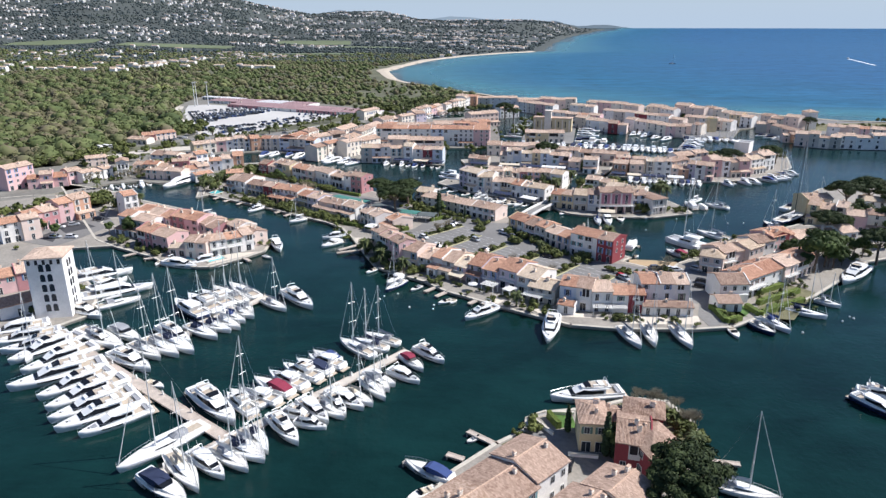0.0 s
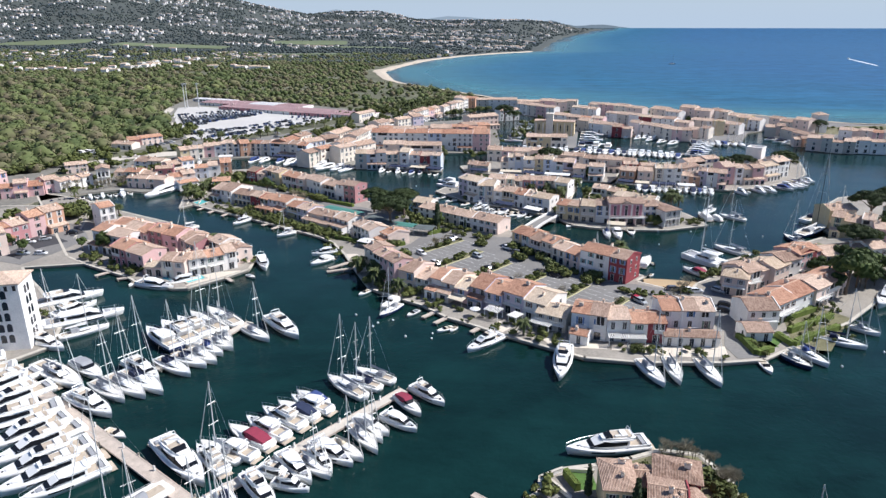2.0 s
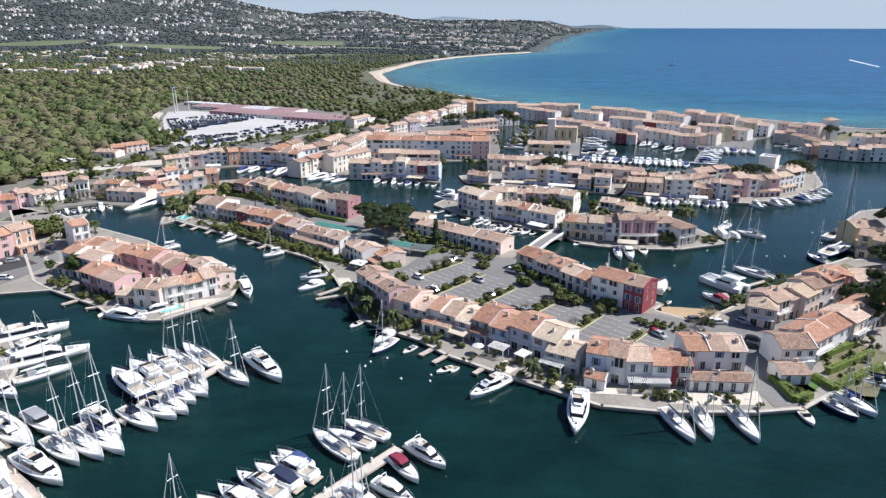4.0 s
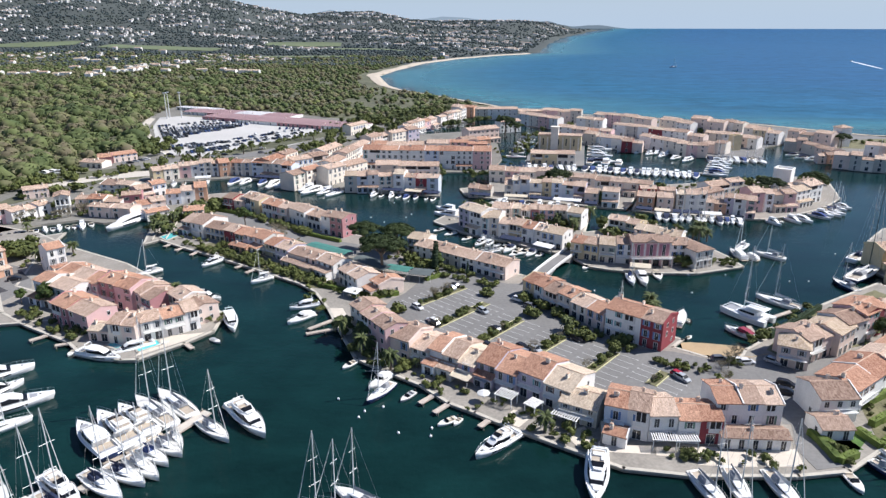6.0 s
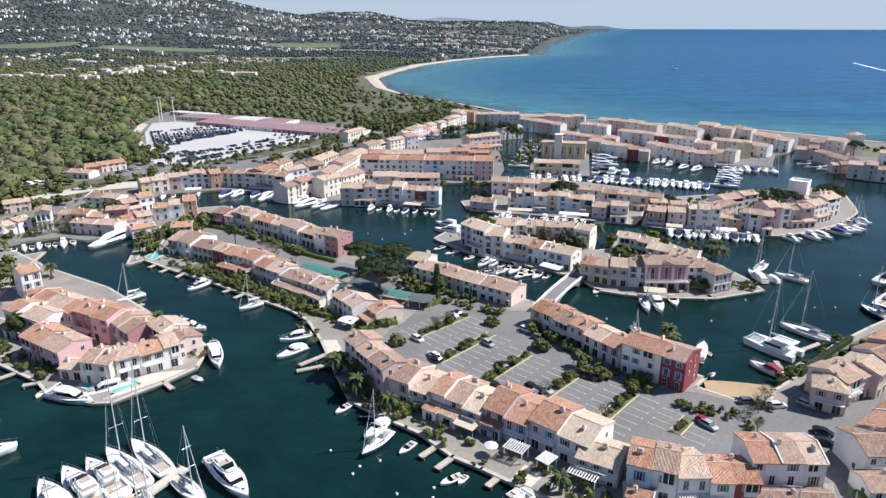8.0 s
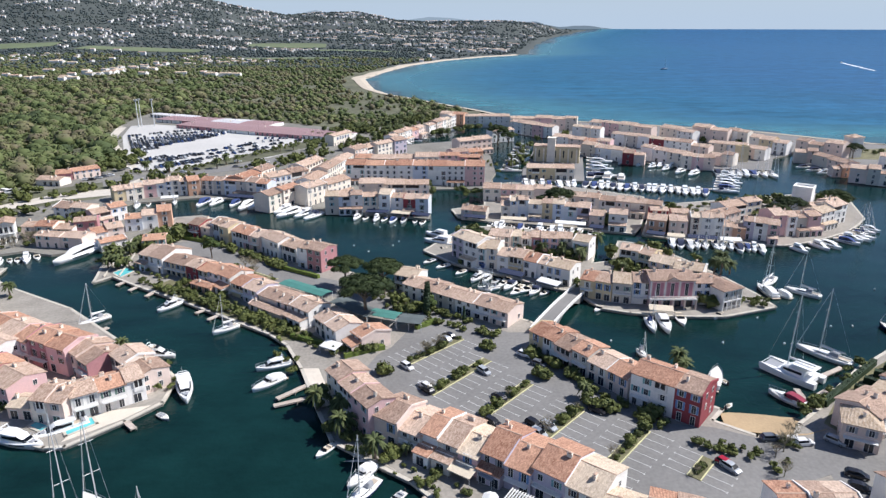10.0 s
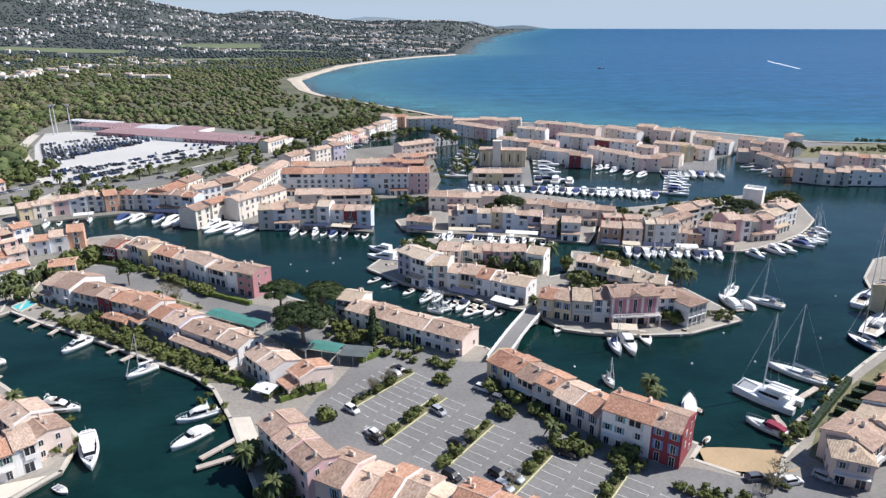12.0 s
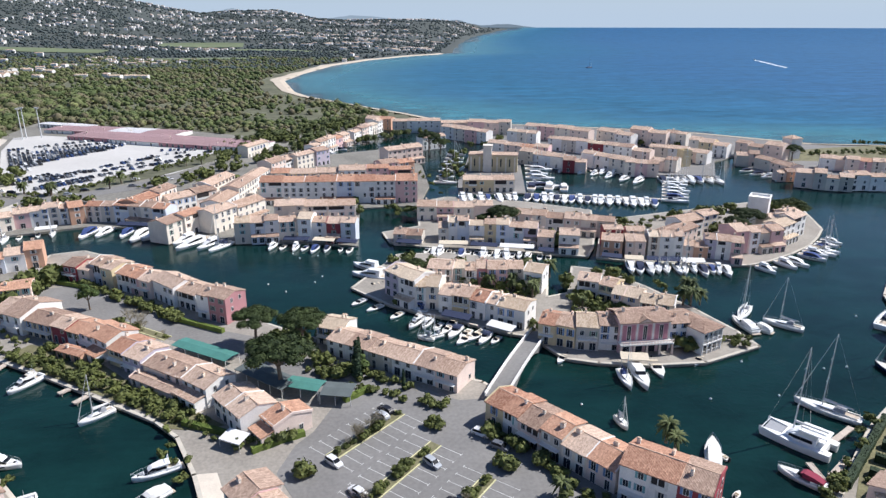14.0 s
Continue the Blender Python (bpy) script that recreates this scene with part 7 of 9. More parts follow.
row((-104.5, 324), (-96.5, 326), 8, 4.4, "s", "a", 184, 2, lean=False)
row((-87.4, 300.5), (-78.5, 294.9), 8.5, 4.6, "y", "c", 27, 2, lean=True, jog=0.9, vary=0.5)
row((-78.5, 294.9), (-69.4, 288.8), 8.5, 4.9, "rb", "ba", 28, 2, jog=0.9, vary=0.5)
row((-69.7, 289.6), (-60.2, 281), 8.5, 5.0, "ww", "aa", 29, 2, jog=0.9, vary=0.5)
row((-59.5, 279.4), (-49, 271.6), 8.5, 4.8, "yl", "ab", 30, 2, jog=0.9, vary=0.5)
row((-48.9, 270.7), (-37.5, 261.8), 8.5, 4.2, "cs", "cc", 31, 2, jog=0.9, vary=0.5)
row((-37.2, 260.9), (-30.9, 255), 8.5, 4.8, "w", "b", 32, 2, jog=0.9, vary=0.5)
row((-28.5, 252.6), (-21.3, 242.2), 8.5, 4.9, "cw", "bb", 33, 2, jog=0.9, vary=0.5)
row((-17.7, 243.6), (-14.5, 239), 8.5, 4.2, "s", "a", 34, 2, jog=0.9, vary=0.5)
row((-50.9, 267.9), (-37.6, 257.3), 3.5, 2.3, "s", "c", 35, 2, jog=0.9, vary=0.5)
row((-74.1, 285.2), (-66.4, 280.4), 4, 2.3, "o", "a", 36, 2, jog=0.9, vary=0.5)
row((-92.5, 341.5), (-83.1, 336.4), 8.5, 5.6, "rs", "cb", 37, 2, lean=False, jog=0.9, vary=0.5)
row((-83.3, 339), (-74.2, 332.4), 8.5, 6.6, "by", "bb", 38, 2, lean=False, jog=0.9, vary=0.5)
row((-73, 330.7), (-59.8, 321.8), 8.5, 5.8, "wps", "aab", 39, 2, lean=False, jog=0.9, vary=0.5)
row((-59.6, 322.7), (-51.3, 313.9), 8.5, 6.4, "w", "b", 40, 2, lean=False, jog=0.9, vary=0.5)
row((-51.8, 316), (-44, 309.5), 8.5, 5.4, "w", "b", 41, 2, lean=False, jog=0.9, vary=0.5)
row((-42.8, 306.3), (-33.3, 299.4), 8.5, 7.4, "wd", "bc", 42, 2, lean=False, jog=0.9, vary=0.5)
row((-7.6, 283.9), (-0.7, 280.1), 8.5, 5.0, "w", "d", 43, 2, lean=False, jog=0.9, vary=0.5)
row((-4.7, 277.1), (25.6, 253.1), 9, 4.5, "wwgwws", "bcbbcb", 44, 2, jog=0.2, vary=0.1, lean=False)
row((-115.2, 246.6), (-97.9, 235.4), 9, 6.4, "syp", "aba", 45, 2, jog=0.6)
row((-118.7, 238.4), (-104.7, 230.4), 9, 6.2, "bw", "ab", 46, 2)
row((-105, 223.6), (-90.9, 214.4), 9, 5.2, "dp", "ab", 47, 2)
row((-97.7, 235.8), (-85.4, 229.3), 9, 6.8, "dp", "aa", 48, 2, jog=0.5, lean=False)
row((-85.4, 230.9), (-78.6, 225.2), 9, 6.2, "sd", "bc", 49, 2, jog=0.5, lean=False)
row((-74.9, 229.4), (-64.6, 219), 8, 5.2, "cs", "bc", 182, 2, jog=0.5, lean=False)
row((-83.2, 209.4), (-75.4, 207.8), 8.5, 5.2, "cs", "bb", 50, 2, jog=0.2, lean=False)
row((-89.4, 211), (-83.4, 210.2), 6, 3.0, "s", "d", 183, 2, lean=False)
row((-74.5, 209.4), (-62.3, 218.3), 8, 5.2, "www", "bab", 51, 2, jog=0.3, lean=False)
row((-126.5, 260.5), (-122.7, 264.6), 8, 8.6, "w", "a", 52, 2)
row((18.4, 97.3), (-0.8, 79.5), 10, 6.5, "wcw", "ccb", 53, 2, back=True, lean=False, jog=0.6)
row((29.4, 101.2), (34.4, 100.7), 8, 6.2, "y", "c", 54, 2, hip=True, lean=False, pitch=0.36)
row((34.2, 103.6), (38.2, 103.2), 5, 5.0, "y", "c", 189, 2, lean=False)
row((34.5, 95.7), (40.2, 94.1), 9.5, 6.0, "r", "c", 55, 2, lean=False)
row((39.4, 91.2), (46.2, 93), 9, 5.8, "r", "c", 187, 2, hip=True, lean=False, pitch=0.34)
row((38, 104), (44.8, 101.9), 5.5, 6.4, "r", "c", 188, 2, hip=True, lean=False, pitch=0.36)
row((31.2, 90), (20.7, 79.8), 10, 6.0, "cs", "cc", 56, 2, back=True, lean=False)
row((-131.6, 172.4), (-118.2, 182.5), 9, 5.5, "spd", "aab", 57, 2)
row((-119.1, 153.4), (-107.8, 164.6), 8, 3.6, "w", "a", 58, 2)
row((-154, 223.3), (-144.9, 232), 9, 7.0, "ws", "ab", 59, 1)
row((-154.7, 239.7), (-141.3, 262.2), 9, 7.0, "pdpo", "abab", 60, 1)
row((-202.3, 304.2), (-196.9, 317.6), 10, 10.5, "p", "b", 61, 1)
row((12.7, 315.9), (16.6, 310.7), 9, 8.0, "l", "d", 62, 2, jog=0.8, vary=0.4)
row((16.4, 308.4), (21, 303.4), 9, 8.6, "w", "d", 63, 2, jog=0.8, vary=0.4)
row((21, 303.4), (27.9, 300.7), 9, 7.5, "wc", "dd", 64, 2, jog=0.8, vary=0.4)
row((27.8, 299.5), (36.3, 294.5), 9, 6.1, "wy", "bb", 65, 2, lean=False, jog=0.8, vary=0.4)
row((36.3, 294.5), (43.3, 289.2), 9, 5.8, "ww", "ab", 66, 2, jog=0.8, vary=0.4)
row((42.8, 288.5), (49.8, 283.4), 9, 5.9, "w", "d", 67, 2, lean=False, jog=0.8, vary=0.4)
row((26.5, 318.2), (34.3, 315.5), 9, 7.2, "s", "b", 68, 2, jog=0.8, vary=0.4)
row((34.5, 317), (45.8, 315.3), 8, 6.8, "gwd", "dbb", 69, 2, lean=False, jog=0.8, vary=0.4)
row((45.7, 314.8), (57.1, 312.6), 8, 7.0, "pg", "bb", 70, 2, lean=False, jog=0.8, vary=0.4)
row((56.8, 311.7), (62.1, 308.5), 9, 7.0, "w", "d", 71, 2, lean=False, jog=0.8, vary=0.4)
row((51.5, 275.7), (60, 270.5), 9, 6.0, "yy", "ab", 72, 2, lean=False, jog=0.8, vary=0.4)
row((60.2, 270.4), (65.8, 268.6), 9, 6.7, "g", "d", 73, 2, lean=False, jog=0.8, vary=0.4)
row((66.1, 269.2), (71.7, 267.8), 9, 7.2, "w", "c", 74, 2, lean=False, jog=0.8, vary=0.4)
arcade_villa((70.6, 266.6), (84.2, 266.2), 9, 8.6)
row((84.6, 267.5), (90.4, 267.4), 8, 7.2, "w", "c", 76, 2, lean=False)
loggia_villa((91.6, 262.2), (98.6, 265.2), 13, 6.4)
row((72.4, 304.7), (78.3, 301.5), 8, 5.8, "w", "b", 78, 2, jog=0.8, vary=0.4)
row((78.3, 301.5), (81.9, 297.9), 8, 5.3, "y", "b", 79, 2, lean=False, jog=0.8, vary=0.4)
row((79.7, 294.7), (86.4, 289.5), 8, 4.9, "sc", "dd", 80, 2, lean=False, jog=0.8, vary=0.4)
row((85.6, 287.6), (93.7, 282.5), 8, 4.9, "cc", "dd", 81, 2, lean=False, jog=0.8, vary=0.4)
row((36.8, 366.1), (40.8, 365.5), 8, 5.6, "c", "b", 82, 1, jog=1.2, vary=0.4)
row((40.6, 365.5), (48.8, 364.3), 8, 8.2, "wb", "db", 83, 1, jog=1.2, vary=0.4)
row((48.6, 362.9), (63.7, 359.2), 8, 7.7, "wyb", "dbd", 84, 1, jog=1.2, vary=0.4)
row((63.7, 359.2), (74, 355.6), 8, 6.6, "bl", "bb", 85, 1, jog=1.2, vary=0.4)
row((19.1, 365.9), (29.7, 362.9), 9, 3.9, "sg", "cc", 86, 1, jog=1.2, vary=0.4)
row((72.9, 351.6), (78.9, 349.3), 8, 5.1, "s", "b", 87, 1, jog=1.2, vary=0.4)
row((80, 347.2), (87.2, 344.8), 8, 6.9, "w", "b", 88, 1, jog=1.2, vary=0.4)
row((69.5, 378.1), (107.6, 361.4), 9, 6.5, "scwscg", "bbcbbc", 89, 1, jog=1.2, vary=0.4)
row((31.7, 397.4), (64.6, 392.5), 9, 6.2, "cpcs", "bbbb", 90, 1, jog=1.2, vary=0.4)
row((94.3, 341.2), (101.4, 338.2), 8, 6.1, "o", "b", 91, 1, jog=1.2, vary=0.4)
row((98, 348.5), (105.3, 347.4), 7, 7.8, "r", "b", 92, 1, jog=1.2, vary=0.4)
row((102.5, 338), (109.5, 336.4), 8, 6.0, "ss", "bb", 93, 1, jog=1.2, vary=0.4)
row((106.6, 347.2), (113.9, 346.2), 7, 7.2, "c", "b", 94, 1, jog=1.2, vary=0.4)
row((110.8, 336.8), (123, 333.7), 9, 8.2, "cww", "dbb", 95, 1, jog=1.2, vary=0.4)
row((122.7, 333.1), (131.2, 331.2), 9, 4.9, "so", "bc", 96, 1, jog=1.2, vary=0.4)
row((130.6, 332.6), (142.5, 327.3), 9, 7.6, "lwp", "cbb", 97, 1)
row((144, 333.9), (165, 337.2), 9, 7.8, "pwgp", "bbcb", 98, 1)
row((168, 343.2), (186.7, 353.8), 9, 7.6, "ww", "db", 99, 1)
row((133.1, 354), (153, 362.1), 8, 7.6, "wc", "bb", 100, 1)
row((123.2, 343.1), (139.1, 353.1), 8, 5.9, "s", "c", 101, 1)
row((171, 352.2), (186.6, 358.2), 8, 7.4, "cs", "bb", 102, 1)
row((-39.4, 435.5), (35.2, 427.9), 12, 10.6, "wwwwbwwp", "aaaaaaaa", 103, 1, vary=0.1, jog=0.1)
row((-37.4, 465.1), (35.6, 461.1), 10, 9, "cyswpd", "abbbaa", 104, 1)
row((-52.6, 388.7), (-35.1, 414.1), 10, 9.0, "cc", "bb", 105, 1)
row((-28.1, 388.4), (5, 387.8), 9, 10.2, "ggc", "bbb", 106, 1, jog=0.3)
row((-42.5, 375.1), (-18.7, 377.1), 9, 8.4, "gbwc", "dbcb", 107, 1)
row((-17.9, 375.2), (4.6, 370.4), 9, 8.4, "wwrb", "dbbb", 108, 1)
row((-195.6, 308.7), (-180.2, 316), 9, 5.6, "ppp", "aba", 109, 1)
row((-180.7, 318.1), (-176.7, 323.7), 9, 6.4, "p", "b", 110, 1)
row((-174.9, 320.1), (-168.4, 337.5), 8, 5.4, "www", "bbb", 111, 1)
portico_house((-164.3, 334.4), (-159.1, 336.9), 9, 8.0)
row((-194.4, 361.5), (-185.4, 367.6), 8, 4.5, "s", "b", 112, 1)
row((-159, 341.7), (-138.5, 339.5), 8, 5.0, "scw", "bab", 113, 1, lean=False)
row((-148.5, 331.3), (-128.6, 326.8), 7, 4.4, "ss", "bb", 114, 1)
row((-138.9, 342.9), (-130.8, 345.6), 8, 6.6, "d", "b", 115, 1)
row((-128.4, 335.4), (-118.9, 342.4), 9, 4.6, "ws", "ab", 116, 1)
row((-120.6, 325), (-113.4, 331.4), 7, 3.2, "w", "a", 117, 1)
row((-163.6, 374.6), (-146.5, 368.8), 9, 5.4, "wc", "cb", 118, 1)
row((-139.7, 360.2), (-129.6, 370.8), 9, 6.2, "pw", "ba", 119, 1)
row((-122.3, 351), (-104.9, 356.8), 9, 6.4, "bwo", "aba", 120, 1)
row((-199.7, 446.5), (-192.4, 449.7), 9, 4.0, "d", "a", 121, 1)
row((-192.3, 451), (-182.1, 461.1), 9, 4.4, "s", "a", 122, 1)
row((-206.1, 437.8), (-191.7, 434.4), 8, 3.2, "c", "b", 123, 1)
row((-147.7, 399.6), (-136.5, 407.3), 9, 6.2, "yc", "bb", 124, 1, jog=1.2, vary=0.4)
row((-136.5, 407.3), (-126.8, 410.8), 9, 7.0, "pw", "bb", 125, 1, jog=1.2, vary=0.4)
row((-126.8, 410.8), (-116.9, 412.7), 9, 7.4, "wcw", "bbb", 126, 1, jog=1.2, vary=0.4)
row((-115.7, 410.8), (-110.5, 413.4), 9, 7.6, "o", "a", 127, 1, jog=1.2, vary=0.4)
row((-110.8, 415.2), (-98.4, 412.5), 9, 7.6, "cg", "ac", 128, 1, jog=1.2, vary=0.4)
row((-98.4, 412.5), (-74.3, 402.9), 9, 7.6, "bgcb", "acca", 129, 1, jog=1.2, vary=0.4)
row((-67.8, 378.8), (-51.9, 406.3), 9, 7.6, "ccw", "cab", 130, 1)
row((-52.7, 411.8), (-38.3, 475.4), 9, 8.0, "wcw", "bcb", 131, 1)
row((-87.1, 410.3), (-77, 437.6), 9, 9.0, "oc", "ac", 132, 1)
row((-78.2, 424), (-60.1, 440.7), 9, 7.2, "ws", "bc", 133, 1)
row((-63.1, 442.7), (-55.4, 466.4), 9, 8.0, "c", "b", 134, 1)
row((-39.8, 490.2), (-26.8, 513.7), 9, 8.5, "sw", "cb", 135, 1)
row((-26.6, 509.8), (-15.2, 523.8), 9, 8.5, "c", "b", 136, 1)
row((-15.8, 521.1), (-8.2, 528.2), 9, 9.0, "l", "c", 137, 1)
row((-18.5, 549), (5.2, 598), 9, 7.4, "wcwps", "bcbab", 138, 1)
row((8.4, 605), (32.6, 655), 9, 7.6, "wswcw", "bcbdb", 139, 1)
row((-60.5, 553.5), (-49.8, 575.1), 9, 7.0, "c", "b", 140, 1)
row((26.8, 515.2), (49.3, 526.6), 10, 9.0, "ss", "bb", 141, 1)
row((53.9, 566.8), (71, 574.7), 9, 8.0, "w", "b", 142, 1)
row((21.2, 479.4), (40, 488.8), 9, 8.0, "po", "ca", 143, 1)
row((60.5, 444.5), (86.5, 441), 9, 6.4, "yyc", "bbb", 144, 1, vary=0.1)
row((17.8, 670.5), (38.5, 660.4), 10, 8.6, "so", "ba", 145, 0)
row((39, 647.2), (76.3, 642), 10, 8.5, "gww", "bbb", 146, 0)
row((72.8, 616.8), (89.3, 596.7), 10, 7.6, "wc", "bb", 147, 0)
row((76.3, 635.3), (98.4, 635.5), 10, 8.5, "cs", "bb", 148, 0)
row((96.1, 628), (127.5, 617.1), 10, 10.0, "psg", "bbb", 149, 0)
row((87.8, 595.8), (100.7, 582.8), 9, 8.6, "pw", "bb", 150, 0)
row((115.8, 580.6), (133.4, 567.4), 9, 8.6, "wcw", "dbb", 151, 0)
row((135.4, 606.9), (171.1, 566.9), 10, 9.5, "wpcs", "bbbb", 152, 0)
row((93.4, 542.9), (128, 520.4), 9, 7.1, "wswp", "bbab", 153, 0)
row((138, 554.5), (174.3, 521.2), 9, 8.1, "wgwrw", "bbbdb", 154, 0)
row((107.7, 514.2), (128.5, 491.8), 9, 7.2, "gbw", "bbb", 155, 0)
row((126.4, 485.2), (138.6, 479.9), 9, 7.1, "rs", "cb", 156, 0)
row((142.4, 499.2), (160.8, 474.2), 9, 7.6, "wwc", "bbb", 157, 0)
row((157.6, 469.8), (175.4, 463.9), 9, 7.2, "cps", "bbc", 158, 0)
row((181.5, 577.8), (197.7, 553.9), 10, 8.5, "cw", "bb", 159, 0)
row((202.2, 566.9), (220.1, 548.1), 10, 10.5, "ss", "bb", 160, 0)
row((170.9, 512.9), (185.6, 498.4), 9, 8.1, "ws", "cb", 161, 0)
row((223.9, 557.5), (233.8, 545.6), 10, 9.0, "wc", "cb", 162, 0)
row((193.2, 515.5), (210.9, 500.2), 9, 8.6, "gw", "bb", 163, 0)
row((225.7, 527), (242.6, 508.7), 10, 8.6, "cyw", "bbb", 164, 0)
row((211.2, 500.5), (219.6, 491.3), 9, 7.1, "sw", "bb", 165, 0)
row((178.6, 482.5), (189.7, 471.9), 9, 6.6, "sc", "bc", 166, 0)
row((252.9, 516.3), (269.5, 492.1), 10, 8.6, "sgs", "ccb", 167, 0)
row((236.6, 487.8), (248.3, 482.3), 9, 6.6, "gs", "bc", 168, 0)
row((243, 479.5), (247.5, 452.6), 9, 5.5, "gs", "cc", 169, 0)
row((235.9, 444.5), (245.3, 443.2), 8, 5.5, "so", "bc", 170, 0)
row((236.8, 432.1), (259, 417.4), 9, 7.4, "sgcg", "bbcb", 171, 0)
row((278.3, 468.9), (291.8, 459.7), 9, 7.6, "ws", "bb", 172, 0)
row((259.8, 420.6), (301.8, 413.4), 9, 7.6, "wwws", "bbbb", 173, 0)
row((287.8, 460.3), (306.4, 447.2), 9, 7.6, "spg", "bab", 174, 0)
row((150.3, 252), (161.2, 243.5), 9, 7.4, "yyc", "bbb", 175, 1)
row((158.8, 239.4), (175.3, 231.7), 9, 7.2, "pcw", "bca", 176, 1)
row((154.7, 260.6), (166.3, 262.5), 8, 8.0, "yc", "bb", 177, 1)
row((174.2, 258), (182.9, 253.5), 8, 7.5, "w", "d", 178, 1)
pier((-103.5, 158), (-38.2, 106.3), 2.6, M_DOCK, label="long brown boarded pontoon pier")
pier((-48.6, 92.5), (-4.2, 141.8), 2.4)
pier((-61.8, 151.2), (-47, 176.7), 2.2)
pier((90.5, 438.8), (154.8, 417.6), 2.4)
boat("m", -92.8, 142.9, -124, 18, "fw")
boat("m", -86.7, 137.4, -129, 17, "fw")
boat("m", -82.8, 129.7, -142, 20, "fw")
boat("m", -76.8, 125.9, -131, 16, "fw")
boat("m", -72.3, 122.0, -130, 17, "fw")
boat("m", -68.8, 117.3, -136, 17, "fw")
boat("m", -65.6, 113.9, -137, 17, "fw")
boat("m", -61.2, 111.3, -136, 14, "sw")
boat("m", -96.2, 144.4, -155, 16, "fw")
boat("m", -101.5, 148.7, -150, 16, "fw")
boat("m", -106.7, 153.7, -146, 15, "sw")
boat("m", -69.4, 136.2, -32, 15, "fw")
boat("m", -43.4, 117.0, -45, 18, "fw")
boat("m", -81.8, 147.6, -38, 11, "fw")
boat("d", -59.7, 126.4, -26, 5.5, "w")
boat("m", -38.3, 97.6, -40, 11, "sw")
boat("m", -43.5, 91.2, -36, 13, "on")
boat("s", -48.4, 103.0, -127, 18, "ww")
boat("s", -95.5, 141.9, -77, 12, "wn")
boat("s", -82.2, 148.2, -34, 20, "wg")
boat("m", -77.2, 150.9, -37, 13, "og")
boat("s", -68.2, 141.6, -36, 13, "wg")
boat("s", -65.2, 143.6, -36, 15, "wg")
boat("s", -62.4, 145.6, -37, 16, "wn")
boat("m", -64.6, 150.6, -38, 14, "fw")
boat("s", -42.0, 95.8, -49, 14, "wc")
boat("s", -34.8, 99.4, -38, 11, "ww")
boat("s", -32.9, 101.7, -32, 11, "wn")
boat("s", -32.5, 103.0, -41, 11, "ww")
boat("m", -38.4, 117.8, 134, 11, "fw")
boat("m", -35.0, 120.8, 150, 11, "sw")
boat("m", -33.2, 124.8, 145, 12, "or")
boat("m", -30.6, 127.6, 144, 12, "sw")
boat("m", -28.2, 131.2, 145, 12, "fw")
boat("m", -25.9, 133.9, 146, 11, "on")
boat("m", -23.4, 136.2, 148, 11, "sw")
boat("m", -23.7, 138.6, 144, 9, "ob")
boat("m", 1.1, 139.6, -45, 10, "fw")
boat("m", -4.5, 129.4, -36, 9, "sw")
boat("m", -9.9, 128.1, -35, 9, "ow")
boat("m", -17.9, 117.2, -57, 9, "fw")
boat("m", -16.4, 119.4, -38, 11, "sw")
boat("m", -26.9, 108.6, -51, 12, "fn")
boat("m", -22.1, 110.4, -16, 7, "fw")
boat("m", -24.8, 113.1, -24, 9, "fw")
boat("m", -22.3, 115.2, -48, 11, "sw")
boat("s", -37.5, 120.2, 147, 11, "ww")
boat("s", -17.1, 143.3, 136, 13, "wg")
boat("s", -14.1, 145.1, 150, 11, "wn")
boat("s", -11.3, 148.2, 147, 11, "wg")
boat("s", -13.8, 120.4, -40, 9, "wc")
boat("s", -11.0, 124.2, -56, 11, "wg")
boat("s", -9.8, 126.3, -51, 8, "ww")
boat("s", -19.1, 115.5, -40, 9, "ww")
boat("s", -31.2, 105.3, -54, 10, "wn")
boat("m", -2.9, 135.7, -53, 9, "or")
boat("m", -66.6, 166.6, 137, 17, "swn")
boat("m", -63.9, 170.2, 137, 18, "fw")
boat("m", -61.4, 173.6, 137, 16, "fw")
boat("m", -37.4, 173.4, -49, 16, "fw")
boat("m", -94.3, 164.3, -26, 13, "fw")
boat("s", -58.8, 176.9, 138, 17, "wg")
boat("s", -55.4, 180.1, 137, 16, "wg")
boat("s", -43.5, 169.6, -40, 11, "wg")
boat("s", -58.2, 152.3, -35, 13, "wn")
boat("s", -55.5, 155.3, -28, 11, "wn")
boat("s", -53.2, 157.6, -36, 11, "ww")
boat("s", -52.4, 161.0, -33, 9, "wb")
boat("s", -50.9, 163.8, -31, 9, "wg")
boat("s", -50.0, 166.3, -51, 7, "ww")
boat("m", -92.3, 178.7, 33, 20, "sw")
boat("m", -98.2, 185.0, 57, 13, "fw")
boat("m", -103.7, 191.9, 36, 19, "fw")
boat("s", -88.4, 171.2, 41, 12, "ww")
boat("m", -55.3, 222.8, -67, 13, "sw")
boat("m", 14.8, 163.9, -139, 12, "fw")
boat("m", -76.2, 206.7, -143, 11, "sw")
boat("m", -76.3, 272.3, -123, 9, "fw")
boat("m", -68.1, 240.6, -12, 10, "fw")
boat("m", -82.8, 202.9, -18, 13, "sw")
boat("m", -36.5, 233.5, -156, 9, "sw")
boat("m", -36.0, 224.8, -134, 9, "ow")
boat("m", -10.6, 189.2, -126, 8, "ow")
boat("s", -10.0, 183.9, -123, 10, "nw")
boat("s", -94.7, 262.6, -131, 9, "ww")
boat("s", -54.7, 255.5, -136, 8, "ww")
boat("d", 5.0, 172.6, -147, 5, "w")
boat("d", 7.2, 172.6, -125, 3, "w")
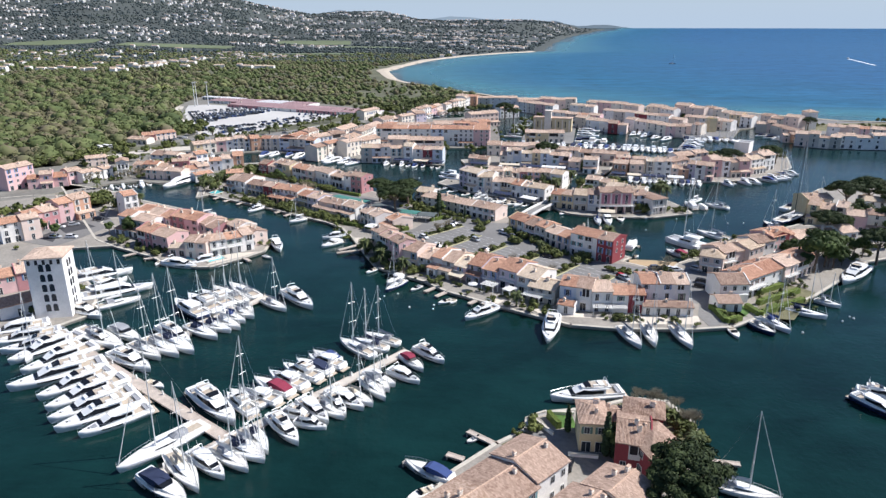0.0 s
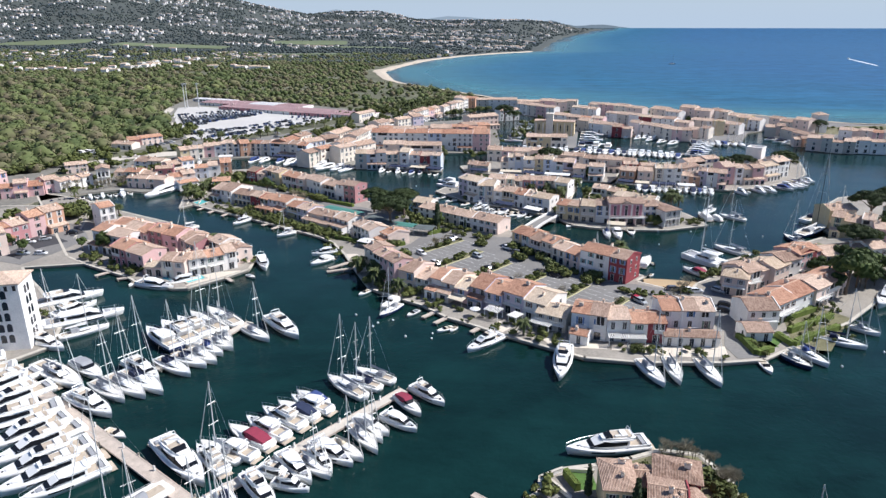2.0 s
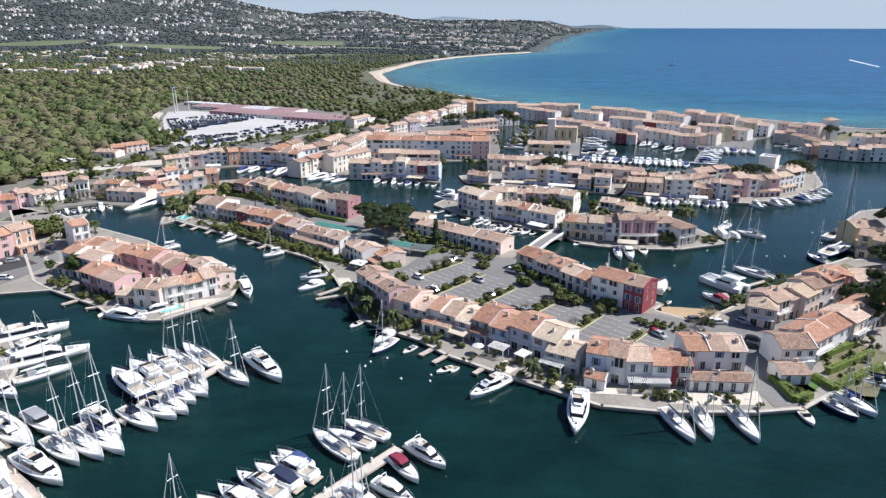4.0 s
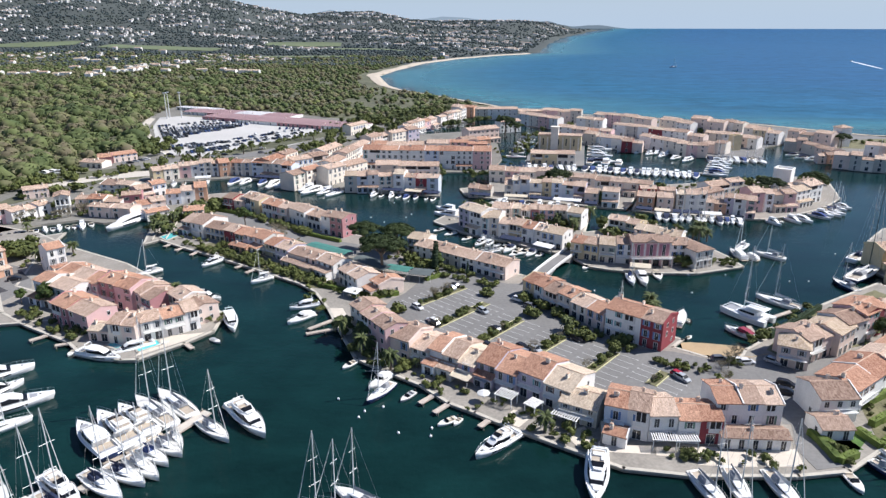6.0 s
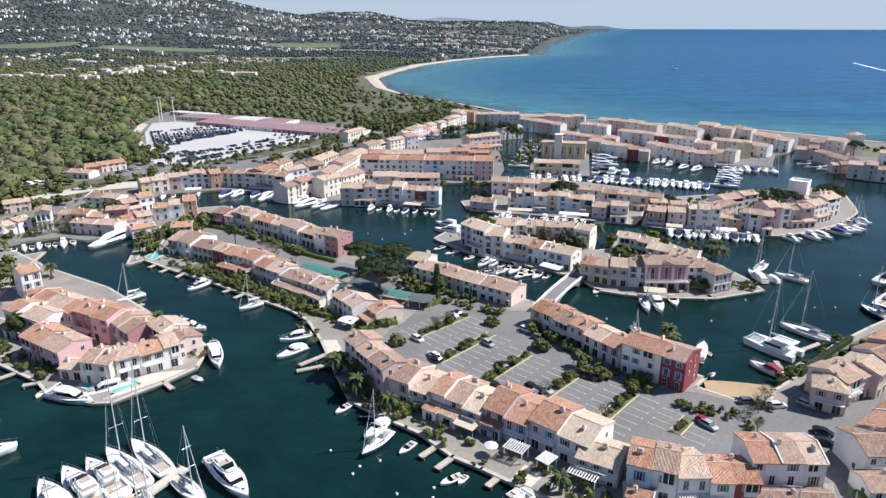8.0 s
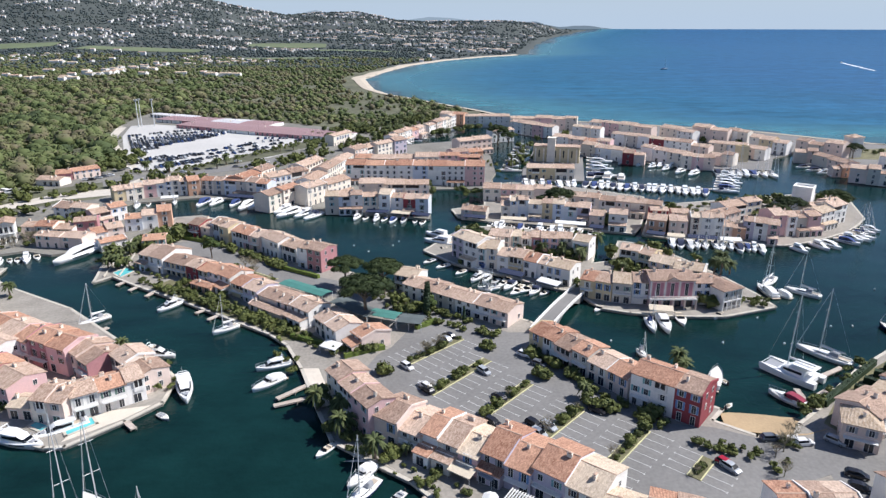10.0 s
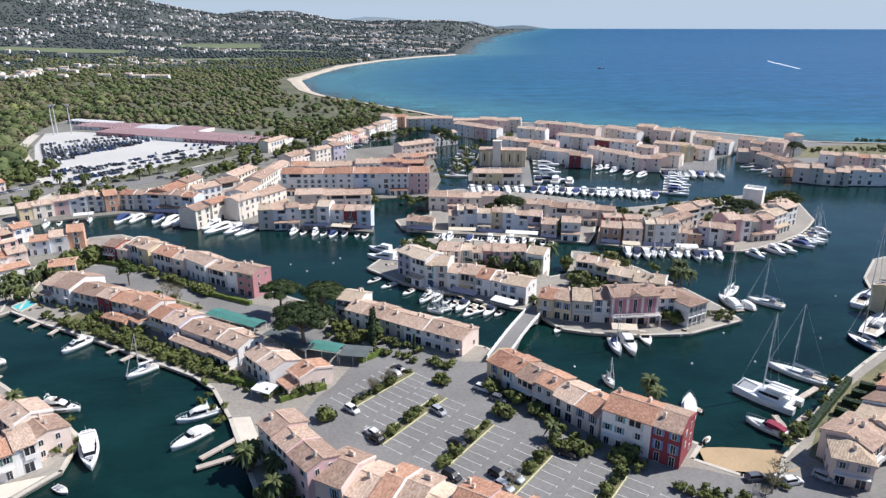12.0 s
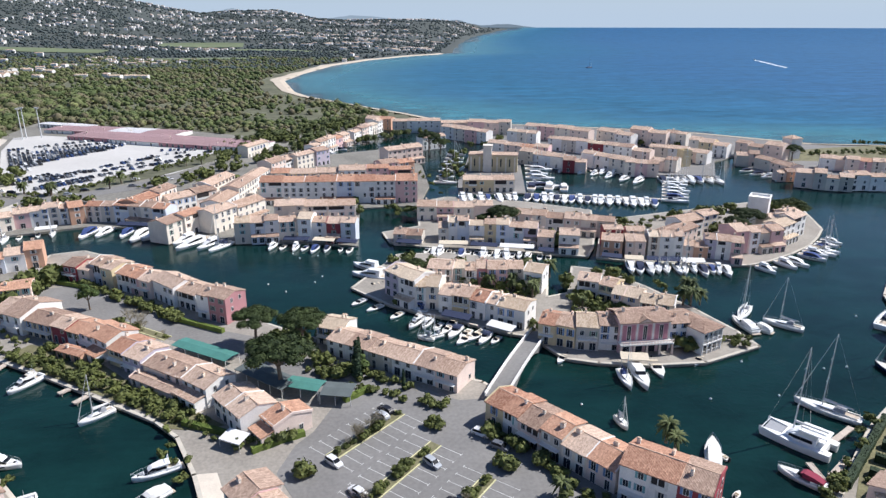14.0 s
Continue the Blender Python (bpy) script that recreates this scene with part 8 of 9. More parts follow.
boat("d", -3.8, 182.7, -127, 5, "g")
boat("d", -18.8, 197.8, -127, 5, "w")
boat("d", -91.2, 205.3, -97, 3.5, "w")
boat("d", -56.2, 211.5, -36, 4, "g")
boat("s", 52.0, 149.1, -78, 12, "wg")
boat("s", 57.4, 150.1, -93, 12, "wg")
boat("s", 65.3, 149.1, -85, 12, "ww")
boat("s", 92.7, 156.6, -70, 10, "wb")
boat("s", 104.4, 164.0, -35, 11, "wn")
boat("s", 114.4, 170.7, -46, 7, "wg")
boat("s", 88.0, 154.2, -65, 8, "nw")
boat("m", 32.5, 153.9, -105, 16, "fw")
boat("d", 79.8, 152.1, -92, 6.5, "w")
boat("m", 134.7, 192.3, -138, 20, "fw")
boat("m", 35.0, 120.9, -172.5, 16, "fw")
boat("m", 1.6, 95.7, 148, 10, "ob")
boat("d", 0.5, 90.2, -149, 5.5, "w")
boat("d", 9.8, 105.5, -146, 2.5, "g")
boat("m", 94.6, 116.1, -64, 11, "swn")
boat("m", 98.0, 121.0, -31, 9, "fw")
boat("s", 55.4, 90.5, -26, 12, "ww")
boat("s", 148.1, 258.2, 37, 24, "nw")
boat("s", 159.1, 276.5, 34, 20, "wn")
boat("c", 93.0, 225.6, 126, 14)
boat("s", 106.6, 234.6, 128, 14, "ww")
boat("s", 134.9, 247.6, 100, 11, "nw")
boat("s", 124.6, 276.9, 132, 11, "ww")
boat("m", 85.8, 214.1, 124, 9, "or")
boat("s", 67.4, 254.1, -94, 9, "wb")
boat("m", 71.5, 254.8, -96, 12, "ow")
boat("m", 113.5, 278.6, 94, 11, "ow")
boat("m", 116.3, 276.2, 125, 8, "ow")
boat("s", 117.9, 285.7, -133, 12, "ww")
boat("d", 90.0, 260.7, -134, 6.5, "w")
boat("d", 55.5, 266.7, -134, 5.5, "w")
boat("d", 77.7, 258.6, -98, 9.5, "w")
boat("m", 73.0, 223.6, 62, 11, "ow")
boat("d", 74.8, 222.7, 107, 2.5, "w")
boat("d", 71.2, 211.8, 37, 2.5, "w")
boat("s", 59.2, 236.7, -82, 5, "ww")
boat("d", 32.4, 281.1, -137, 7.5, "w")
boat("d", 36.0, 283.1, -135, 8.5, "w")
boat("d", 30.5, 291.9, -126, 7.5, "w")
boat("m", 8.1, 341.8, 141, 13, "fw")
boat("m", 8.5, 332.9, 152, 14, "fw")
boat("d", 9.2, 324.8, -162, 6.5, "w")
boat("s", 21.9, 302.1, 149, 6, "wb")
boat("s", 24.6, 283.8, -154, 5, "ww")
boat("s", 21.9, 283.5, 153, 5, "ww")
moored((93.3, 447.6), (108.7, 510.9), 6, 1, "mms", 1, 12, 18)
moored((132, 497.1), (167.8, 457.8), 6, 2, "ms", 1, 9, 13)
moored((101.2, 335.1), (119.5, 329.9), 6, 3, "mms", 1, 9, 12)
moored((119.5, 329.9), (135.4, 325.2), 6, 4, "mms", 1, 8, 12)
moored((143, 323.5), (166, 332.5), 5, 51, "msd", 1, 8, 12)
moored((166, 332.5), (190, 350), 7, 52, "mmsd", 1, 8, 12)
moored((31.5, 361.2), (61.9, 351.9), 12, 5, "mmdsd", 1, 6, 10)
moored((61.9, 351.9), (77.8, 345.6), 5, 6, "mdd", 1, 6, 8)
moored((-28.8, 375.2), (5.2, 365.1), 8, 7, "mdd", 1, 6, 8)
moored((-107.2, 407.8), (-75.5, 400.6), 4, 8, "mms", 1, 12, 18)
moored((-73, 399.4), (-39.9, 376.8), 6, 9, "mms", 1, 12, 17)
moored((-138.5, 398.2), (-118.4, 404.6), 4, 10, "msd", 1, 7, 10)
moored((22.2, 298.6), (44.8, 281.6), 9, 11, "md", 1, 6, 9)
moored((5.2, 317), (20.7, 300.1), 3, 12, "d", 1, 6, 8)
moored((55.9, 440.4), (88.2, 436), 7, 13, "m", 1, 11, 14)
moored((91.5, 436.8), (152.5, 416), 18, 14, "m", 1, 11, 14)
moored((93.1, 443.1), (114.8, 437.5), 3, 15, "m", -1, 16, 20)
moored((151.5, 413.8), (173.2, 457.6), 7, 16, "mms", 1, 11, 15)
moored((121.4, 515.8), (173, 468.5), 12, 17, "mmsd", 1, 8, 12)
moored((174.9, 465), (206.7, 459.1), 9, 18, "msms", 1, 10, 16)
moored((244.7, 441.8), (291.1, 426.8), 12, 19, "mmsd", 1, 8, 13)
moored((-24, 551.8), (35.3, 649.6), 9, 20, "md", 1, 8, 11)
moored((45.2, 463.4), (68.3, 556.1), 7, 21, "ms", 1, 9, 14)
moored((239.1, 477.7), (245.6, 443.2), 4, 22, "m", 1, 8, 10)
moored((117.9, 553.7), (122.5, 519.5), 3, 23, "ms", 1, 10, 12)
moored((-174.6, 307.8), (-144.1, 324.7), 13, 24, "mdd", 1, 6, 10)
boat("m", -127.5, 322.2, -110, 24, "sw")
moored((169, 290), (152.5, 259.9), 4, 25, "ms", -1, 8, 12)
jetty((2, 182.6), (-1, 179.4))
jetty((5.8, 179.5), (2.2, 175.6))
jetty((13.9, 172.6), (11.7, 170.2))
jetty((-23.1, 218.7), (-32.6, 214.6))
jetty((-26.1, 223.9), (-32.5, 217.6))
jetty((-85.2, 285.3), (-86.8, 280.2))
jetty((-92, 290.1), (-94.3, 285.4))
jetty((-63.2, 270.7), (-66.8, 266.7))
jetty((-58.4, 266.6), (-61.7, 261.8))
jetty((-64, 209.9), (-60.7, 206.5))
jetty((-125.9, 277), (-131.8, 281.5))
jetty((-98.6, 293.9), (-100.2, 290.2))
jetty((-102.4, 214.9), (-105.6, 211.4))
jetty((-93.9, 209.8), (-97.3, 208.5))
jetty((-103.9, 268.9), (-106, 267.4))
jetty((-88.6, 257.6), (-90.2, 254))
jetty((14, 103.8), (9.1, 108))
jetty((8, 99.1), (4.9, 100.7))
jetty((2.3, 94.7), (-2.9, 98.7))
jetty((52.3, 98.6), (58, 97.5))
jetty((88.8, 208.5), (90.1, 218))
jetty((99, 218.3), (91.7, 213.6))
jetty((107.2, 227.7), (99.2, 223.4))
buoy(-13, 177.3)
buoy(-9.1, 179)
buoy(-14.1, 175)
buoy(-5.2, 169.1)
buoy(1.7, 170.7)
buoy(1.5, 167.9)
buoy(-19.5, 182.5)
buoy(101, 259.1)
buoy(100.4, 242.5)
buoy(119.6, 252.8)
buoy(125.9, 252.7)
buoy(58.9, 237.3)
buoy(83.8, 243.6)
buoy(150.6, 280)
buoy(112.3, 159.6)
buoy(116, 162.5)
buoy(109.7, 169)
buoy(116.4, 161.4)
buoy(98, 152.7)
buoy(-19.5, 361.6)
buoy(-16.6, 356.2)
buoy(-10.1, 358.1)
buoy(-7.8, 336.1)
buoy(-10.1, 331)
buoy(-19.1, 323.8)
buoy(-25.5, 331.4)
buoy(152.2, 327.8)
buoy(53.3, 245.6)
sheet("car_park", [(-229.3, 601.7), (-246.2, 659.3), (-228.9, 668.3), (-159.8, 636.3), (-120.8, 610.3), (-81.4, 590.4), (-70.2, 566.5), (-98.4, 510.6), (-123.8, 498.3), (-135.2, 469.1), (-169.1, 476.4), (-195.5, 523.9)], M_GRAVEL, 0.05, label="large pale gravel car park behind the town")
sheet("road", [(-175.1, 477.2), (-202.2, 524.9), (-236.6, 589.5), (-257.1, 660.8), (-246.8, 651.1), (-230.1, 588.6), (-193.8, 523.7), (-166.2, 476)], M_DOCKPALE, 0.06, label="pale curving road round the car park")
car_line((-221.4, 591.7), (-168.5, 624.5), 1, 0.8)
car_line((-213.9, 575.9), (-153, 612.3), 2, 0.95)
car_line((-208.1, 563.1), (-156.2, 603.1), 3, 0.95)
car_line((-202.2, 551), (-166.5, 582), 4, 0.9)
car_line((-195.1, 535.7), (-180.6, 551.7), 5, 0.9)
car_line((-179.7, 501.5), (-157.4, 515.5), 6, 0.8)
car_line((-159.4, 480.4), (-136.6, 500.1), 7, 0.8)
car_line((-161.6, 509.7), (-141.9, 526.6), 8, 0.7)
car_line((-139, 522.8), (-112.1, 555.8), 9, 0.6)
car_line((-116.1, 572.8), (-91.7, 582.7), 10, 0.5)
car_line((-225.4, 601.1), (-180.3, 636.5), 11, 0.6)
car_line((-217.5, 582.6), (-152.4, 617.2), 12, 0.95)
car_line((-211.1, 569.5), (-154.3, 610), 13, 0.95)
car_line((-205.1, 557), (-158, 596.4), 14, 0.95)
car_line((-199, 543.2), (-176.4, 568.7), 15, 0.9)
car_line((-190.3, 526.5), (-181, 535.5), 16, 0.8)
car_line((-176.5, 493.8), (-150.2, 512.9), 17, 0.85)
car_line((-175, 508.4), (-164.7, 518.1), 18, 0.9)
car_line((-158.6, 485.7), (-129.5, 518.2), 19, 0.85)
car_line((-157.4, 515.5), (-145.9, 528.9), 20, 0.8)
car_line((-144.1, 533.9), (-117.8, 564.7), 21, 0.7)
car_line((-133.5, 515.4), (-103.9, 550.7), 22, 0.6)
car_line((-123.1, 587), (-96.5, 587.9), 23, 0.6)
car_line((-108.9, 557.4), (-87.4, 579.8), 24, 0.7)
car_line((-168.9, 497.1), (-153.9, 505.5), 25, 0.9)
car_line((-136.8, 555.3), (-112.2, 572.3), 26, 0.3)
row((-203.2, 645), (-61.3, 572.6), 30, 2.6, "dwdw", "mmmm", 179, 0, pitch=0.05, vary=0.1)
row((-233.7, 681.8), (-126.5, 637.2), 26, 2.6, "wddw", "mmem", 180, 0, pitch=0.05, vary=0.1)
row((-252, 717.5), (-206.2, 690.8), 12, 2.6, "ww", "ee", 181, 0, pitch=0.05, vary=0.1)
floodlight_mast(-236.8, 652.4)
floodlight_mast(-236.5, 657.9)
floodlight_mast(-225.2, 656.3)
church((72.3, 494.5), (99.7, 486.9), 10, 9.5)
town_tower(pose(-101.7, 164.8, GROUND, 0, 0, 12), 9, 9, 17, "w", "tall white square tower with arched windows and tiled roof", 5, "b")
town_tower(pose(175.1, 369.6, GROUND, 0, 0, -40), 8, 8, 12, "w", "plain white square tower house with a flat top", 0, "")
town_tower(pose(283.2, 503.2, GROUND, 0, 0, 10), 8, 8, 13, "w", "white square tower house at the harbour mouth", 0, "b")
town_tower(pose(204.1, 490.7, GROUND, 0, 0, 10), 6, 6, 9, "y", "ochre square tower house by the moorings", 0, "")
bridge((33.4, 248.3), (53.2, 279.9), 4.6, 1.9, 0.8)
parking_strip((-2.4, 231.6), (12.8, 245.9), True, 0)
parking_strip((3.8, 217.3), (19.1, 233.4), True, 1)
parking_strip((15.4, 207.8), (27.9, 221.4), True, 2)
parking_strip((26.5, 198.2), (37.4, 209.5), True, 3)
parking_strip((36.4, 186.9), (49.6, 201.4), True, 4)
parking_strip((53.8, 185.3), (59.2, 191), True, 5)
car(-2.6, 230.8, -50, "w")
car(1.8, 221.3, 130, "w")
car(2.3, 219.3, 130, "k")
car(7.5, 245.7, 130, "s")
car(8.6, 247.7, 130, "k")
car(16.5, 227.8, -55, "s")
car(18.9, 215.6, 125, "k")
car(16.4, 205.5, -50, "k")
car(28.1, 203.6, -50, "s")
car(25.2, 204.6, -50, "k")
car(27.9, 236.1, -40, "w")
car(30.8, 231, -40, "g")
car(25.6, 201.2, -50, "s")
car(23.6, 199.4, -50, "s")
car(60.9, 188.6, -60, "s")
car(60.5, 189.7, -60, "r")
car(77.6, 196.8, 5, "w")
car(79.5, 196, 5, "w")
car(86.4, 196.4, -50, "s")
car(73.5, 197.8, 0, "g")
car(84, 185.6, -30, "k")
car(82.4, 182, -30, "k")
car(40.2, 209.4, -40, "k")
carport((-45, 283.1), (-29.7, 271.9), 5, M_TEAL, "long carport with a teal sheet roof")
carport((-14.6, 258), (-6.5, 254.3), 5, M_TEAL, "long carport with a teal sheet roof")
carport((-26.7, 267.5), (-14.7, 256), 6, M_SLATE, "carport with a dark slatted roof")
carport((-6, 252.8), (0.9, 250.8), 6, M_SLATE, "carport with a dark slatted roof")
pergola((26.8, 170.8), (31.3, 167.7), 3.2, n=11)
pergola((45.2, 161.3), (49.8, 160.8), 4, n=11)
pergola((50.2, 160.8), (54.1, 160.7), 4, n=9)
pergola((15.6, 178.7), (19, 176.3), 3)
pergola((21.6, 174.8), (23.6, 172.9), 3)
awning((5.7, 187.8), (9.8, 184.7), 3.5, col='c')
awning((11.5, 186.1), (13.9, 184), 3.5, col='g')
awning((18.1, 183.9), (20.9, 182.4), 3.5, col='w')
awning((-25.8, 239.6), (-21.3, 236.8), 3.5, col='w')
awning((35.7, 164.4), (40.7, 163.5), 3.5, col='c')
awning((19.5, 361.6), (28.8, 358.1), 3.2, col='n')
awning((35.6, 357.1), (46.6, 354.8), 3.2, col='c')
awning((47.3, 354), (57.1, 350.5), 3.2, col='n')
awning((57.9, 350.4), (70.3, 346.5), 3.2, col='w')
awning((71, 343.8), (76.4, 341.7), 3.2, col='n')
awning((92.1, 334.9), (98.4, 331.5), 3.2, col='n')
awning((99.4, 330.7), (105.7, 328.6), 3.2, col='c')
awning((106.9, 328.4), (118, 325.5), 3.2, col='n')
awning((118.4, 324.9), (126.3, 323.1), 3.2, col='w')
awning((-23.9, 370.9), (-14, 368.8), 3.2, col='n')
awning((-12.5, 368.5), (-4.2, 365.9), 3.2, col='c')
awning((-3.4, 365.7), (4.4, 362.5), 3.2, col='n')
awning((-94.7, 401.6), (-74.1, 396.1), 3.2, col='n')
awning((-125.2, 398.1), (-117.4, 400.1), 3.2, col='w')
awning((38.9, 284.2), (44.9, 278.9), 3.2, col='w')
awning((27.3, 292.8), (34.7, 287.8), 3.2, col='n')
awning((68.5, 259.8), (75.2, 258), 3.2, col='c')
pool([(-106.4, 301.3), (-103.5, 306.6), (-99.4, 303.2), (-101.8, 296.8)])
pool([(-75.7, 206.6), (-71.5, 211.3), (-69.2, 208.4), (-73.6, 203.9)], "bright turquoise pool on a quay terrace")
pool([(-83.6, 207.8), (-82.9, 210), (-78.6, 207.7), (-79.8, 205.6)], "small turquoise pool beside a house")
sheet("lawn", [(77, 165), (83.2, 169.9), (85.5, 166.5), (87.1, 161), (80.9, 161.1)], M_GRASS, 0.05, label="clipped green lawn inside a hedge")
sheet("lawn", [(26.4, 113.4), (30.4, 113), (30.6, 108.6), (27.1, 108.8)], M_GRASS, 0.05, label="bright green lawn inside a low pale wall")
sheet("lawn", [(80.2, 165.8), (87, 169), (92.6, 167), (84.6, 159.5)], M_GRASS, 0.05, label="clipped green lawn inside a hedge")
sheet("terrace", [(28.7, 167.4), (33.6, 169.8), (34.8, 164.1), (30.8, 162.6)], M_TERRACE, 0.05, label="pale paved terrace by the quay")
sheet("terrace", [(16.3, 171.9), (19.6, 176.3), (23.2, 173.5), (19.9, 169.6)], M_TERRACE, 0.05, label="pale paved terrace by the quay")
sheet("terrace", [(66.9, 161.3), (73.8, 161.3), (72.6, 155.9), (65.1, 155.9)], M_TERRACE, 0.05, label="pale paved terrace by the quay")
sheet("terrace", [(54.5, 161.3), (65.1, 160.6), (63.6, 155.9), (52.5, 156.6)], M_TERRACE, 0.05, label="pale paved terrace by the quay")
sheet("terrace", [(-14.6, 193.6), (-8.3, 194.6), (-2.4, 188.8), (-6.9, 193)], M_TERRACE, 0.05, label="pale paved terrace by the quay")
sheet("terrace", [(-29.5, 231.3), (-24.8, 231.3), (-18.9, 214.8), (-21.6, 213.3)], M_TERRACE, 0.05, label="pale paved terrace by the quay")
sheet("terrace", [(-73.6, 201.8), (-72.1, 212.7), (-60.3, 215.5), (-64.1, 210.3)], M_TERRACE, 0.05, label="pale paved terrace by the quay")
sheet("yard", [(-152.6, 251.2), (-148.4, 257.7), (-132.1, 246.1), (-139.3, 237.3)], M_TARMAC, 0.06, label="dark fresh tarmac of a parking yard")
sheet("yard", [(-140.2, 259), (-138.2, 263.8), (-131.8, 256.9), (-134.2, 251.7)], M_TARMAC, 0.06, label="dark fresh tarmac of a parking yard")
sheet("yard", [(-147.1, 231.8), (-145.7, 238.5), (-140.9, 236.1), (-138.2, 226.4)], M_TARMAC, 0.06, label="dark fresh tarmac of a parking yard")
sheet("meadow", [(-211, 381.2), (-223, 420.6), (-208.8, 434.5), (-187.2, 422.7), (-172.5, 428), (-167, 408.9), (-179.8, 401.6), (-193.2, 399.4)], M_LAND, 0.05, label="dry rough grass at the edge of the woods")
sheet("road", [(-201.5, 393.5), (-184.5, 417.2), (-169.7, 425.1), (-161.4, 427.8), (-156, 455.2), (-150, 439.4), (-155.7, 414), (-178.1, 404.1), (-194.1, 385.3)], M_DOCKPALE, 0.07, label="pale lane at the edge of the town")
ashore(-214.3, 415, 160, 10)
ashore(-211.6, 417.6, 170, 10)
ashore(-205.9, 416.2, 10, 10)
causeway((-105.3, 298.7), (-112.3, 338.8), 5)
car(-184.8, 448.5, 20, "w")
car(-181.5, 448.5, 20, "k")
car(-179.9, 453.2, 20, "s")
car(-178, 456.5, 20, "g")
car(-176, 459.8, 20, "w")
car(-145.2, 244.1, 10, "w")
car(-141.5, 247.7, 30, "s")
car(-135.7, 255.4, 30, "k")
car(-133.8, 231.4, 0, "w")
car(-139.8, 231.4, 0, "s")
sheet("verge", [(-145.7, 473.7), (-131.5, 497.4), (-115.1, 524.7), (-95.9, 556.5), (-73.3, 594.1), (-52.6, 619.3), (-47.2, 603.9), (-69.5, 568), (-90, 527.4), (-108.4, 499.5), (-126.1, 480.7), (-140.5, 463.6)], M_LAND, 0.06, label="rough grass verge between the car park and the houses")
sheet("road", [(-174.3, 445.2), (-166.7, 460.8), (-139.6, 461.2), (-124.8, 476.7), (-106.9, 493.7), (-88.2, 519), (-86, 507.8), (-102.5, 477.1), (-121.1, 465.3), (-135.3, 449.6), (-161.5, 449.4), (-168.2, 432.8)], M_ASPHALT, 0.05, label="worn grey asphalt street behind the quay houses")
tree('pine', -23.9, 285, 1.05)
tree('pine', -10.9, 279.9, 1.05)
tree('pine', -15, 260.6, 1.3)
tree('tree', -76.2, 315.7, 1.1)
tree('cypress', 2.7, 262.9, 1.3)
tree('tree', 3.7, 264.7, 0.9)
tree('pine', 64.1, 370.5, 1.1)
tree('pine', 58.1, 371.3, 0.9)
tree('pine', 162.8, 357.9, 1.0)
tree('pine', 154.7, 352.7, 0.8)
tree('pine', 192.1, 372.7, 1.0)
tree('pine', 195, 370.2, 0.8)
tree('pine', 279.2, 495, 1.0)
tree('pine', 56.5, 555.3, 1.2)
tree('pine', 63.5, 549.5, 1.0)
tree('pine', 23.4, 325.4, 0.7)
tree('pine', 155.7, 354.3, 0.7)
tree('pine', 184.7, 267.9, 1.4)
tree('pine', 172.3, 263, 1.2)
tree('pine', 144.2, 225.3, 1.1)
tree('pine', 147.9, 202.2, 1.2)
tree('pine', 188, 258.3, 1.4)
tree('pine', 43.6, 85.6, 1.06)
tree('pine', 40.2, 81.6, 0.8)
tree('palm', -8.3, 194.2, 1.1)
tree('palm', -14.3, 203.5, 0.8)
tree('palm', -13, 208.3, 0.7)
tree('palm', 65.3, 228.4, 1.1)
tree('palm', 65.4, 224.9, 0.9)
tree('palm', -77.2, 240.7, 0.9)
tree('palm', -75.1, 238.8, 0.7)
tree('palm', -1.9, 195.2, 0.6)
tree('palm', 25, 168, 0.9)
tree('palm', -109.5, 305.4, 0.9)
tree('palm', -162.7, 309.7, 0.8)
tree('palm', 107.2, 301.6, 1.1)
tree('palm', 108.4, 299.9, 1.0)
tree('palm', 43, 321.4, 0.8)
tree('palm', 53, 311.7, 1.0)
tree('palm', 58.3, 305.7, 1.0)
tree('palm', 65.6, 321.2, 1.0)
tree('palm', 38.5, 215.2, 0.7)
tree('palm', -160.5, 472.6, 1.2)
tree('palm', -71.8, 463, 1.2)
tree('palm', -145.6, 466.7, 1.0)
tree('palm', 48.6, 97.2, 0.9)
tree('palm', 50.2, 99.8, 1.0)
tree('cypress', 3.3, 269.4, 1.0)
tree('cypress', 35.2, 98.9, 0.75)
tree('cypress', 28.4, 107.2, 0.8)
tree('cypress', 34.0, 99.6, 0.98)
tree('cypress', 13.4, 256.6, 0.6)
scatter(((-96, 295.4), (-62.5, 271.5), 2.2), 21, 1, "ssss", 0.35, 0.95)
scatter(((-62.5, 271.5), (-40.3, 254.7), 2.2), 17, 2, "ssss", 0.35, 0.95)
scatter(((-23.4, 221.1), (-15.4, 200.9), 2.5), 18, 3, "sssp", 0.6, 1.2)
scatter(((-15.4, 200.9), (-4.4, 193.4), 2.5), 14, 4, "ssss", 0.6, 1.2)
scatter(((-3.1, 191.5), (11.3, 180.3), 3), 18, 5, "sssss", 0.35, 0.95)
scatter(((11.3, 179.3), (26.7, 168.3), 4), 22, 6, "sssss", 0.35, 0.95)
scatter(((27.6, 167.4), (33.7, 161.8), 3), 12, 7, "ssss", 0.6, 1.2)
scatter(((46.4, 159.5), (72.6, 155.9), 2), 24, 8, "sss", 0.5, 1.0)
scatter(((31.5, 238.5), (37.6, 225), 1.2), 11, 9, "s", 0.6, 1.15)
scatter(((37.6, 225), (46.8, 210.2), 1.2), 16, 10, "s", 0.6, 1.15)
scatter(((46.8, 210.2), (53.8, 202.9), 1.5), 12, 11, "sss", 0.6, 1.15)
scatter(((0.5, 259.6), (22, 247.6), 1.2), 22, 12, "s", 0.7, 1.2)
